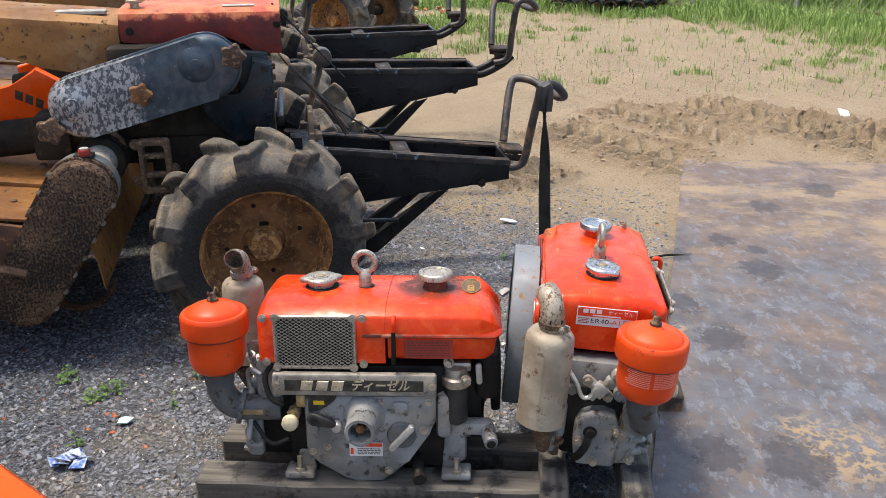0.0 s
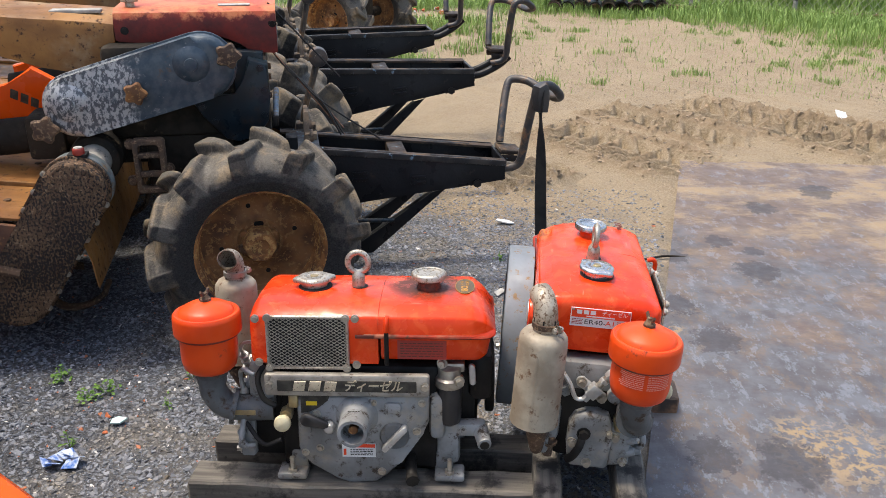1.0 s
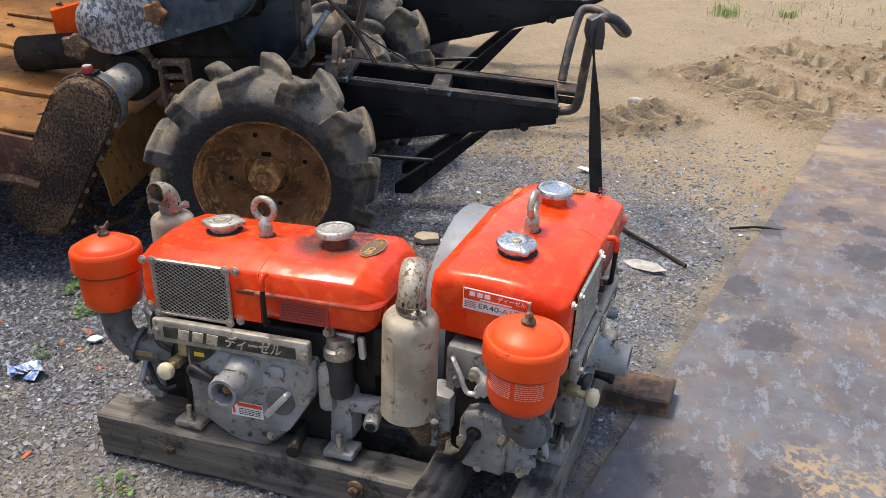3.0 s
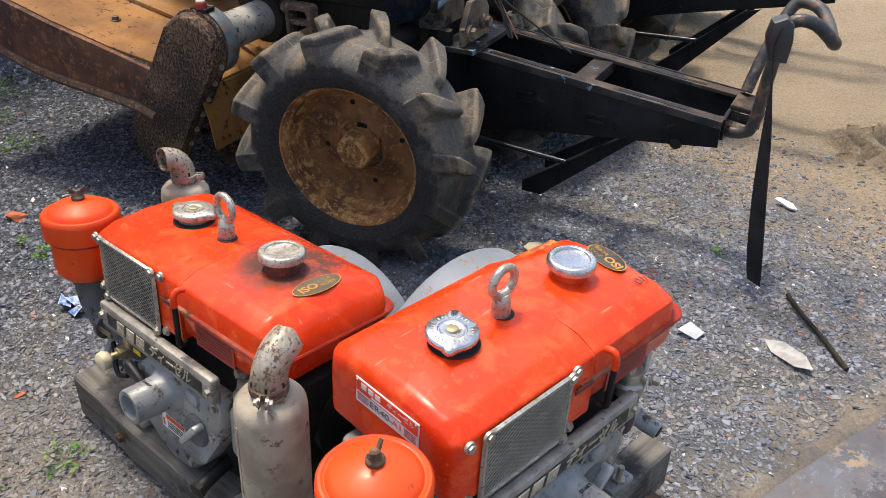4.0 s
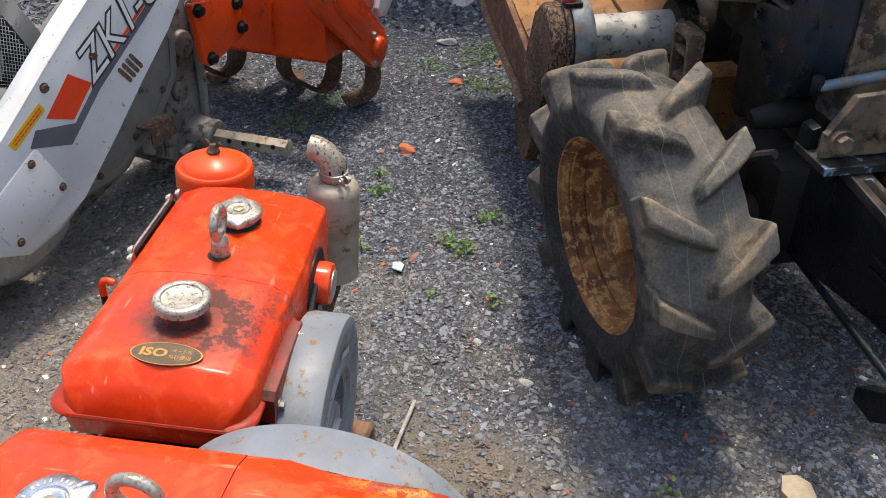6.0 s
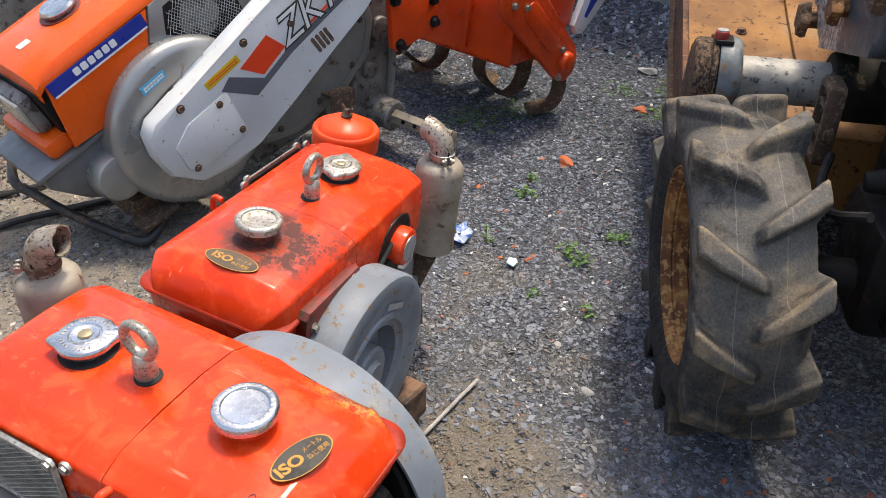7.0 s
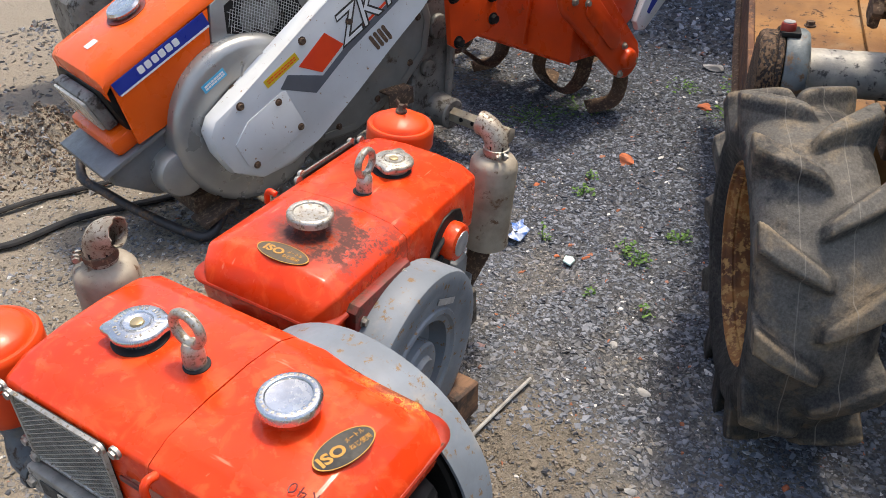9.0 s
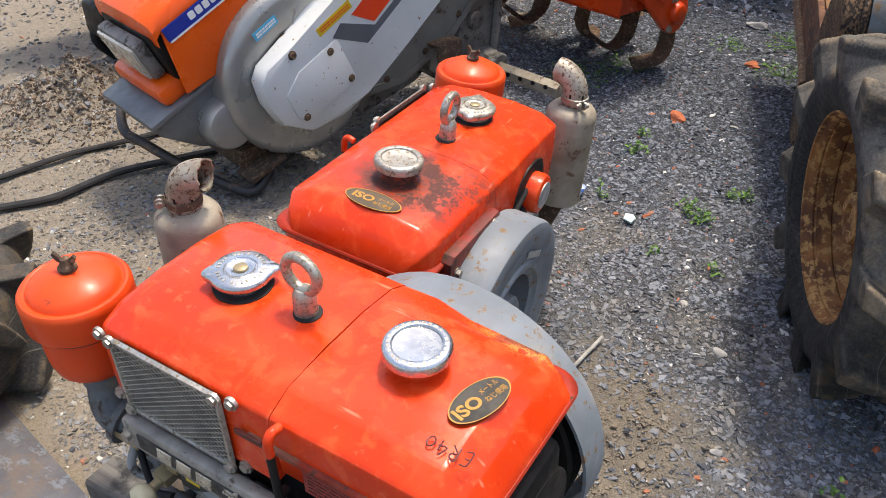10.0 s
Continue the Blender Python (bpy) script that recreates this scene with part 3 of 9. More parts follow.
def ruts(x, y):
    """Tyre tracks pressed into the sand beyond the steel sheet."""
    h = np.zeros_like(x)
    for x0, y0, x1, y1, w in ((0.42, 4.10, 0.98, 3.52, 0.30), (0.72, 4.52, 1.28, 3.95, 0.22), (1.20, 4.72, 2.05, 3.78, 0.32), (1.75, 4.25, 3.4, 3.75, 0.26), (0.20, 3.25, 0.42, 3.45, 0.16)):
        dx, dy = x1 - x0, y1 - y0
        L = math.hypot(dx, dy)
        u = ((x - x0) * dx + (y - y0) * dy) / L
        v = ((x - x0) * -dy + (y - y0) * dx) / L
        ins = smooth(-0.12, 0.05, u) * smooth(L + 0.12, L - 0.05, u)
        crumb = np.abs(wob(x, y, 17, 1)) + 0.7 * np.abs(wob(x, y, 37, 4)) + 0.35 * wob(x, y, 70, 2)
        bed = smooth(0.62 * w, 0.44 * w, np.abs(v + 0.03 * wob(x, y, 6)))
        lip = np.exp(-((np.abs(v) - 0.70 * w) / (0.20 * w)) ** 2)
        q = np.mod((u + 0.8 * np.abs(v)) / 0.088 + 0.35 * wob(x, y, 5, 1), 1.0)
        bar = smooth(0.0, 0.16, q) * smooth(0.62, 0.46, q) * (0.55 + 0.6 * np.clip(wob(x, y, 8, 3) + 0.5, 0, 1))
        h += ins * (-0.046 * bed + 0.066 * bed * bar + lip * (0.016 + 0.026 * crumb) + 0.006 * bed * crumb)
    return h


def ground_height(x, y):
    g = gravel_amount(x, y)
    h = 0.006 * wob(x, y, 2.1) + (0.004 + 0.004 * (1 - g)) * wob(x, y, 9, 3) + 0.002 * wob(x, y, 31, 1)
    h = h + ruts(x, y)
    mud = smooth(0.19, 0.08, np.hypot((x + 0.06) * 0.8, y - 1.63))
    h = h + mud * (0.010 * wob(x, y, 26, 2) + 0.008 * np.abs(wob(x, y, 48, 5)) + 0.005 * wob(x, y, 95, 3))
    heap = np.exp(-(((x + 0.52) / 0.22) ** 2 + ((y + 0.10) / 0.18) ** 2))
    h = h + heap * (0.060 + 0.060 * np.abs(wob(x, y, 11, 4)) + 0.045 * np.abs(wob(x, y, 26, 2)))
    far = smooth(5.0, 9.0, y)
    h = h + far * 0.05 * wob(x, y, 0.9, 2) + 0.012 * smooth(4.2, 5.2, y) * wob(x, y, 6, 6)
    flat = smooth(-0.04, 0.06, (x - (0.475 + (y - 1.34) * 0.228))) * smooth(0.10, 0.0, y - 3.42 - 0.1 * x) * smooth(3.2, 3.0, x)
    return h * (1 - flat) - 0.012 * flat


def spread(lo, hi, step, far):
    a = list(np.arange(lo, hi + 1e-6, step))
    out, d, v = [], step, lo
    while v > -far:
        d *= 1.35
        v -= d
        out.append(v)
    left, d, v, right = out[::-1], step, hi, []
    while v < far:
        d *= 1.35
        v += d
        right.append(v)
    return np.array(left + a + right)


def ground_material():
    k = Nodes("yard_earth_and_sand")
    x, y = k.axis(0), k.axis(1)
    edge = k.ramp(k.noise(3.2, 6, 0.65), 0.25, 0.75, -0.28, 0.28)
    side = k.math("MULTIPLY", k.math("MAXIMUM", k.math("ADD", x, 0.2), 0.0), 0.25)
    a = k.ramp(k.math("ADD", k.math("ADD", y, side), edge), 2.55, 3.15)
    b = k.ramp(k.math("ADD", k.math("ADD", x, edge), k.math("MULTIPLY", y, -0.16)), 0.05, 0.70)
    sand_f = k.math("MAXIMUM", a, b)
    fine = k.noise(240, 4, 0.7)
    clean = k.math("ADD", x, k.ramp(k.noise(2.6, 6, 0.65), 0.25, 0.75, -0.55, 0.55))
    grey = k.mix(k.ramp(clean, -0.95, -0.10), k.mix(fine, (0.030, 0.032, 0.038), (0.085, 0.087, 0.092)), k.mix(k.ramp(y, 0.95, 1.35), k.mix(fine, (0.15, 0.132, 0.11), (0.33, 0.285, 0.225)), k.mix(fine, (0.050, 0.051, 0.054), (0.165, 0.163, 0.160))))
    earth = k.mix(fine, (0.165, 0.138, 0.104), (0.345, 0.295, 0.225))
    grey = k.mix(k.math("MULTIPLY", k.ramp(k.noise(5, 6, 0.7), 0.46, 0.66), k.ramp(clean, -0.5, 0.3)), grey, earth)
    yard = k.mix(k.math("MAXIMUM", k.ramp(k.math("ADD", k.math("ADD", y, k.math("MULTIPLY", x, -0.12)), edge), 1.05, 0.60), k.near((0.10, 0.72, 0), 0.25, 0.66, (1, 1.8, 1))), grey, earth)
    yard = k.mix(k.near((-0.06, 1.63, 0), 0.10, 0.22, (0.8, 1, 1)), yard, k.mix(fine, (0.125, 0.105, 0.082), (0.265, 0.228, 0.178)))
    sand = k.mix(k.ramp(k.noise(2.4, 6, 0.6), 0.3, 0.7), (0.262, 0.204, 0.128), (0.196, 0.147, 0.090))
    sand = k.mix(k.ramp(k.noise(12, 6, 0.7), 0.52, 0.68, 0, 0.6), sand, (0.235, 0.165, 0.096))
    sand = k.mix(k.ramp(k.noise(130, 5, 0.75), 0.40, 0.62, 0.0, 0.6), sand, (0.37, 0.295, 0.200))
    sand = k.mix(k.ramp(k.noise(70, 6, 0.75, offset=5), 0.56, 0.66, 0.0, 0.55), sand, (0.150, 0.112, 0.072))
    sand = k.mix(k.math("MULTIPLY", k.ramp(k.axis(2), 0.010, 0.030, 0.0, 0.6), k.ramp(y, 5.0, 4.6)), sand, (0.205, 0.142, 0.084))
    sand = k.mix(k.math("MULTIPLY", k.ramp(k.noise(1.3, 6, 0.7, offset=3), 0.52, 0.66, 0, 0.7), k.ramp(y, 5.4, 7.4)), sand, (0.22, 0.21, 0.10))
    c = k.mix(sand_f, yard, sand)
    c = k.mix(k.ramp(k.math("ADD", y, k.math("MULTIPLY", k.math("MAXIMUM", k.math("ADD", x, -1.0), 0.0), 0.5)), 8.3, 9.0), c, (0.055, 0.095, 0.020))
    k.put(k.b.inputs["Base Color"], c)
    h = k.math("ADD", k.math("MULTIPLY", k.noise(45, 6, 0.7), 2.2), k.math("ADD", fine, k.math("MULTIPLY", k.voronoi(70), 0.8)))
    k.bump(h, 0.008, 0.75)
    return k.done(c, 0.92)


def build_ground():
    xs, ys = spread(-2.6, 3.4, 0.0130, 90), spread(-0.5, 5.2, 0.0130, 90)
    X, Y = np.meshgrid(xs, ys, indexing="ij")
    Z = ground_height(X, Y)
    nx, ny = X.shape
    idx = np.arange(nx * ny).reshape(nx, ny)
    quads = np.stack([idx[:-1, :-1], idx[1:, :-1], idx[1:, 1:], idx[:-1, 1:]], -1).reshape(-1, 4)
    me = bpy.data.meshes.new("ground")
    me.from_pydata(np.stack([X, Y, Z], -1).reshape(-1, 3).tolist(), [], quads.tolist())
    me.polygons.foreach_set("use_smooth", [True] * len(me.polygons))
    me.materials.append(ground_material())
    tagged(new("ground", me), "grey gravel yard running out into tan rutted sand", "ground", kind="structure")


build_ground()


def chips(name, n, region, size, seed, keep, material, label, category, flat=0.5, sink=0.25, corners=4, tilt=0.40):
    """Many small broken stones as one mesh."""
    r = np.random.RandomState(seed)
    x = r.uniform(region[0], region[1], n)
    y = r.uniform(region[2], region[3], n)
    ok = r.uniform(0, 1, n) < keep(x, y)
    x, y = x[ok], y[ok]
    n = len(x)
    s = size[0] + (size[1] - size[0]) * r.uniform(0, 1, n) ** 2.2
    # a flake: a crooked four-cornered top over a wider foot
    base = np.array([(1, 0.15, -0.9), (-0.1, 0.95, -0.9), (-1.0, -0.1, -0.9), (0.15, -0.95, -0.9), (0.80, 0.12, 0.5), (-0.08, 0.75, 0.5), (-0.82, -0.08, 0.5), (0.12, -0.76, 0.5)])
    tri = np.array([(4, 5, 6), (4, 6, 7), (0, 1, 5), (0, 5, 4), (1, 2, 6), (1, 6, 5), (2, 3, 7), (2, 7, 6), (3, 0, 4), (3, 4, 7)])
    if corners == 3:
        base = np.array([(1, 0.1, -0.9), (-0.5, 0.9, -0.9), (-0.6, -0.8, -0.9), (0.8, 0.08, 0.5), (-0.40, 0.72, 0.5), (-0.48, -0.64, 0.5)])
        tri = np.array([(3, 4, 5), (0, 1, 4), (0, 4, 3), (1, 2, 5), (1, 5, 4), (2, 0, 3), (2, 3, 5)])
    jit = r.uniform(-0.32, 0.32, (n, corners, 3))
    v = base[None] * r.uniform(0.75, 1.2, (n, 2 * corners, 1)) + np.concatenate([jit, jit], 1) * np.array([1, 1, 0.5])
    v[:, :, 0] *= r.uniform(0.8, 1.5, (n, 1))
    v[:, :, 2] *= (flat * r.uniform(0.6, 1.3, n))[:, None]
    a, tx, ty = r.uniform(0, 2 * math.pi, n), r.normal(0, tilt, n), r.normal(0, tilt, n)
    c, sn = np.cos(a)[:, None], np.sin(a)[:, None]
    vx, vy, vz = v[:, :, 0].copy(), v[:, :, 1].copy(), v[:, :, 2].copy()
    vz = vz + tx[:, None] * vx + ty[:, None] * vy
    px = (vx * c - vy * sn) * s[:, None] + x[:, None]
    py = (vx * sn + vy * c) * s[:, None] + y[:, None]
    pz = vz * s[:, None] + (ground_height(x, y) + s * flat * (0.5 - sink))[:, None]
    co = np.stack([px, py, pz], -1).reshape(-1, 3)
    faces = (tri[None] + (np.arange(n) * 2 * corners)[:, None, None]).reshape(-1, 3)
    me = bpy.data.meshes.new(name)
    me.vertices.add(len(co))
    me.vertices.foreach_set("co", co.ravel())
    me.loops.add(len(faces) * 3)
    me.loops.foreach_set("vertex_index", faces.ravel())
    me.polygons.add(len(faces))
    me.polygons.foreach_set("loop_start", np.arange(len(faces)) * 3)
    me.polygons.foreach_set("use_smooth", [False] * len(faces))
    me.update()
    me.validate()
    me.materials.append(material)
    return tagged(new(name, me), label, category, kind="stuff")


def yard_cover(x, y):
    g = gravel_amount(x, y)
    return np.clip(0.16 + 0.84 * g, 0, 1) * (smooth(0.0, 0.05, (0.465 + (y - 1.34) * 0.228) - x) * 0.98 + 0.0)


chips("fine_gravel", 150000, (-1.7, 0.6, 0.8, 3.0), (0.0019, 0.0042), 15, yard_cover, GRAVEL, "fine dark slate chips between the larger gravel", "gravel", 0.40, corners=3, tilt=0.30)
chips("gravel", 120000, (-2.2, 0.8, 0.4, 3.2), (0.0034, 0.0080), 5, yard_cover, GRAVEL, "loose dark grey crushed slate gravel with pale specks", "gravel", 0.32, tilt=0.26)
chips("slate_flakes", 2600, (-1.9, 0.6, 0.9, 2.9), (0.0060, 0.0098), 16, yard_cover, GRAVEL, "larger flat slate flakes lying on the gravel", "gravel", 0.20, 0.1, tilt=0.13)
chips("far_gravel", 12000, (-3.0, -0.4, -1.2, 0.6), (0.005, 0.013), 6, lambda x, y: gravel_amount(x, y), GRAVEL, "grey crushed gravel beside the tiller", "gravel")
chips("wall_gravel", 26000, (-4.2, -2.2, -0.4, 3.6), (0.006, 0.014), 9, lambda x, y: gravel_amount(np.minimum(x, -1.5), y), GRAVEL, "dark crushed gravel along the low wall", "gravel", 0.45)
chips("sand_grit", 9000, (0.2, 4.2, 2.6, 6.2), (0.002, 0.0065), 8, lambda x, y: 0.35 + 0.5 * (wob(x, y, 3) > 0.2) - 1.0 * ((x > 0.45 + (y - 1.34) * 0.228) & (y < 3.6)),
      MUDCLOD, "crumbs and grit lying on the tan sand", "grit", 0.6)


def track_cover(x, y):
    """Dense along the lips of the wheel tracks."""
    h = np.abs(ruts(x, y))
    return np.clip((h - 0.008) * 30, 0, 0.9)


SAND_CLOD = worn("dried_sand_clod", (0.335, 0.250, 0.165), (0.245, 0.178, 0.112), 0.95, scale=25, bump=1.0)
chips("track_clods", 15000, (0.1, 3.6, 3.0, 5.0), (0.003, 0.012), 12, track_cover, SAND_CLOD, "broken dry sand clods along the wheel tracks", "sand", 0.55, 0.4, tilt=0.25)


def sheet_material():
    """A rolled steel sheet: blue-grey mill scale, rubbed rust, dried mud and oil spots."""
    k = Nodes("steel_sheet")
    y = k.axis(1)
    c = k.mix(k.ramp(k.noise(7, 6, 0.7), 0.35, 0.65), (0.118, 0.128, 0.148), (0.074, 0.078, 0.090))
    far = k.math("ADD", y, k.ramp(k.noise(3.0, 6, 0.7, offset=4), 0.25, 0.75, -0.9, 0.9))
    c = k.mix(k.ramp(far, 1.9, 2.9, 0.15, 0.85), c, k.mix(k.noise(18, 5, 0.7), (0.095, 0.070, 0.066), (0.180, 0.130, 0.100)))
    c = k.mix(k.ramp(k.noise(16, 7, 0.75, (1.0, 0.6, 1), offset=2), 0.50, 0.60, 0, 0.6), c, (0.155, 0.112, 0.082))
    sc = k.ramp(k.noise(34, 6, 0.8, (1, 0.5, 1), offset=5), 0.55, 0.59, 0, 0.55)
    c = k.mix(sc, c, (0.20, 0.222, 0.258))
    tan = k.mix(k.noise(60, 4), (0.35, 0.265, 0.165), (0.25, 0.185, 0.115))
    mud = k.math("MULTIPLY", k.ramp(far, 2.2, 3.4, 0.06, 1.0), k.ramp(k.noise(4.5, 9, 0.74, (0.7, 1.2, 1), offset=8), 0.46, 0.62, 0, 0.85))
    for px, py, w in ((0.93, 1.475, 0.20), (1.15, 1.42, 0.16), (0.66, 2.02, 0.05), (1.02, 3.60, 0.14), (0.86, 1.56, 0.10)):
        patch = k.math("MULTIPLY", k.near((px, py, 0), 0.2 * w, w, (1, 1.2, 1)), k.ramp(k.noise(42, 7, 0.75, offset=3), 0.50, 0.53))
        mud = k.math("MAXIMUM", mud, patch)
    c = k.mix(mud, c, tan)
    r = k.math("MAXIMUM", k.ramp(k.noise(14, 5), 0.3, 0.7, 0.46, 0.66), k.math("MULTIPLY", mud, 0.9))
    for px, py, w in ((0.770, 1.97, 0.115), (0.700, 2.18, 0.10), (1.01, 2.44, 0.12), (0.94, 2.68, 0.085), (0.64, 1.46, 0.10), (0.80, 1.44, 0.13), (1.18, 3.03, 0.10), (1.47, 3.24, 0.13), (1.04, 2.60, 0.06), (0.76, 2.53, 0.09)):
        edge = k.math("ADD", k.near((px, py, 0), 0.0, w, (1, 0.85, 1)), k.ramp(k.noise(30, 8, 0.8), 0.3, 0.7, -0.38, 0.38))
        c = k.mix(k.ramp(edge, 0.38, 0.52, 0, 0.75), c, (0.050, 0.047, 0.052))
    k.bump(k.math("ADD", k.noise(60, 5), k.math("MULTIPLY", mud, 1.5)), 0.002, 0.45)
    return k.done(c, r, 0.1, spec=0.32)


def steel_sheet():
    bm = bmesh.new()
    poly = [(0.30, 0.60), (0.475, 1.34), (1.000, 3.640), (2.95, 3.62), (2.75, 0.35)]
    prism(bm, [(x, y) for x, y in poly], 0, 0.007, 0.001, Matrix(((1, 0, 0, 0), (0, 0, 1, 0), (0, 1, 0, 0), (0, 0, 0, 1))))
    single("steel_sheet", bm, sheet_material(), "large blue-grey rusty steel sheet with oil stains lying on sand", "steel sheet", Matrix.Translation((0, 0, -0.003)), smooth=0)


steel_sheet()


def concrete_wall():
    bm = bmesh.new()
    # only the base is known; the unseen upper part was raised to cast shade
    box(bm, (0, 0, 1.28), (0.15, 5.6, 2.60), 0.01)
    w = single("wall_west", bm, CONCRETE, "stained grey concrete wall beside the yard", "wall", pose(-3.06, 1.2, 0, 0, 0, -11), kind="structure")
    return w


concrete_wall()


# ---------------------------------------------------------------- the diesel engines
LETTER_METAL = worn("pale_brass_lettering", (0.66, 0.60, 0.47), (0.46, 0.41, 0.31), 0.35, 0.6, scale=60, bump=0.1)
PEN = worn("dark_pen_ink", (0.10, 0.018, 0.018), (0.16, 0.03, 0.025), 0.6, bump=0.02)
COVER = [(0.1170, 0.392), (0.1142, 0.4200), (0.1130, 0.4234), (0.1100, 0.4262), (0.0905, 0.4348), (0.0870, 0.4364), (0.0825, 0.4376), (0.030, 0.4428)]


def cover_ring(x, inset, foot):
    """Half an outline of the cover, mirrored to the other side; inset rounds the ends."""
    side = [(0.1172, 0.336)] if foot else []
    pts = side + COVER
    pts = [(0.915 * y, z) for y, z in pts] + [(-y, z) for y, z in pts[::-1]]
    out = []
    for y, z in pts:
        s = 1 - inset * (1.0 if foot else 0.55) / 0.118
        out.append(Vector((x, y * s, z - inset * max(0.0, (z - 0.39) / 0.06))))
    return out


def eye_bolt(parent, p):
    bm = bmesh.new()
    ring = [Vector((0.0195 * math.cos(a), 0, 0.0355 + 0.0195 * math.sin(a))) for a in (2 * math.pi * i / 28 for i in range(28))]
    loops = []
    for i, c in enumerate(ring):
        out = (c - Vector((0, 0, 0.0355))).normalized()
        loops.append([Vector(p) + c + out * 0.0058 * math.cos(t) + Vector((0, 1, 0)) * 0.0058 * math.sin(t) for t in (2 * math.pi * j / 10 for j in range(10))])
    rings(bm, loops, True)
    lathe(bm, [(0.0125, -0.012), (0.0125, 0.001), (0.0115, 0.012), (0.008, 0.018)], 20, Matrix.Translation(p))
    # black disc in place of the shade inside the bolt's slot
    part("eye_bolt", bm, OLD_CHROME, parent, "worn steel lifting eye bolt")
    bm = bmesh.new()
    lathe(bm, [(0.0150, -0.016), (0.0150, -0.0110), (0.012, -0.0110)], 20, Matrix.Translation(Vector(p) + Vector((0.003, -0.001, 0))))
    part("slot_shade", bm, RUBBER_BLACK, parent, "black disc for the shaded slot round the eye bolt")


def fuel_cap(parent, p, mat, red):
    bm = bmesh.new()
    lathe(bm, [(0.0240, -0.012), (0.0240, -0.002), (0.0215, 0.006), (0.0215, 0.018)], 30, Matrix.Translation(p))
    part("filler_neck", bm, red, parent)
    bm = bmesh.new()
    n = 72
    prof = [(0.022, 0.0165), (0.0310, 0.017), (0.0328, 0.0185), (0.0328, 0.0265), (0.0315, 0.0290), (0.0290, 0.0302), (0.0246, 0.0304), (0.0236, 0.0298), (0.0228, 0.0278), (0.016, 0.0272), (0.008, 0.0269), (0.0, 0.0268)]
    loops = []
    for r, z in prof:
        k = 0.0005 if 0.018 < z < 0.028 else 0.0
        loops.append([Vector(p) + Vector(((r + k * (j % 2)) * math.cos(2 * math.pi * j / n), (r + k * (j % 2)) * math.sin(2 * math.pi * j / n), z)) for j in range(n)] if r else
                     [Vector(p) + Vector((0.0004 * math.cos(2 * math.pi * j / n), 0.0004 * math.sin(2 * math.pi * j / n), z)) for j in range(n)])
    rings(bm, loops)
    cap = part("fuel_cap", bm, mat, parent, "round knurled metal fuel cap", smooth=50)
    bm = bmesh.new()
    for i in range(26):
        a = 2 * math.pi * i / 26
        if i % 9 != 4:
            box(bm, (0.0268, 0, 0.0303), (0.0028, 0.0032 if i % 3 else 0.0045, 0.0005), m=Matrix.Translation(p) @ pose(0, 0, 0, 0, 0, math.degrees(a)))
    part("embossing", bm, STEEL, cap, "ring of small embossed marks")


def radiator_cap(parent, p, mat, turn):
    m = Matrix.Translation(Vector(p) + Vector((0, 0, 0.003))) @ pose(0, 0, 0, 0, 0, turn)
    # the opening's dark inside is a black disc laid on the cover
    bm = bmesh.new()
    lathe(bm, [(0.0318, -0.004), (0.0318, 0.0009), (0.026, 0.0009)], 30, Matrix.Translation(Vector(p) + Vector((0.002, -0.002, 0))))
    part("cap_opening_shade", bm, RUBBER_BLACK, parent, "black disc for the shaded opening under the cap")
    bm = bmesh.new()
    lathe(bm, [(0.024, -0.008), (0.024, 0.008)], 24, m)
    n = 64
    loops = []
    for r, z in ((0.026, 0.006), (0.0315, 0.007), (0.0325, 0.010), (0.0325, 0.013), (0.030, 0.0155), (0.018, 0.0165), (0.0165, 0.0145), (0.0155, 0.0145), (0.0145, 0.0172), (0.010, 0.0172), (0.0085, 0.0160), (0.0, 0.0168)):
        lp = []
        for j in range(n):
            a = 2 * math.pi * j / n
            e = 0.0085 * (max(0, math.cos(2 * a)) ** 9) if r > 0.025 else 0.0
            lp.append(m @ Vector(((max(r, 0.0004) + e) * math.cos(a), (max(r, 0.0004) + e) * math.sin(a), z)))
        loops.append(lp)
    rings(bm, loops)
    cap = part("radiator_cap", bm, mat, parent, "chromed radiator cap with two lugs", smooth=45)
    bm = bmesh.new()
    for i in range(30):
        if i % 10 not in (0, 5):
            box(bm, (0.0235, 0, 0.0163), (0.004, 0.0022, 0.0005), m=m @ pose(0, 0, 0, 0, 0, i * 12))
    part("embossing", bm, OLD_CHROME, cap, "stamped marks round the cap")
    bm = bmesh.new()
    lathe(bm, [(0.0075, 0.0160), (0.0072, 0.0178), (0.0060, 0.0184), (0.0, 0.0182)], 22, m)
    part("rivet", bm, BRASS, cap, "stained brass rivet")


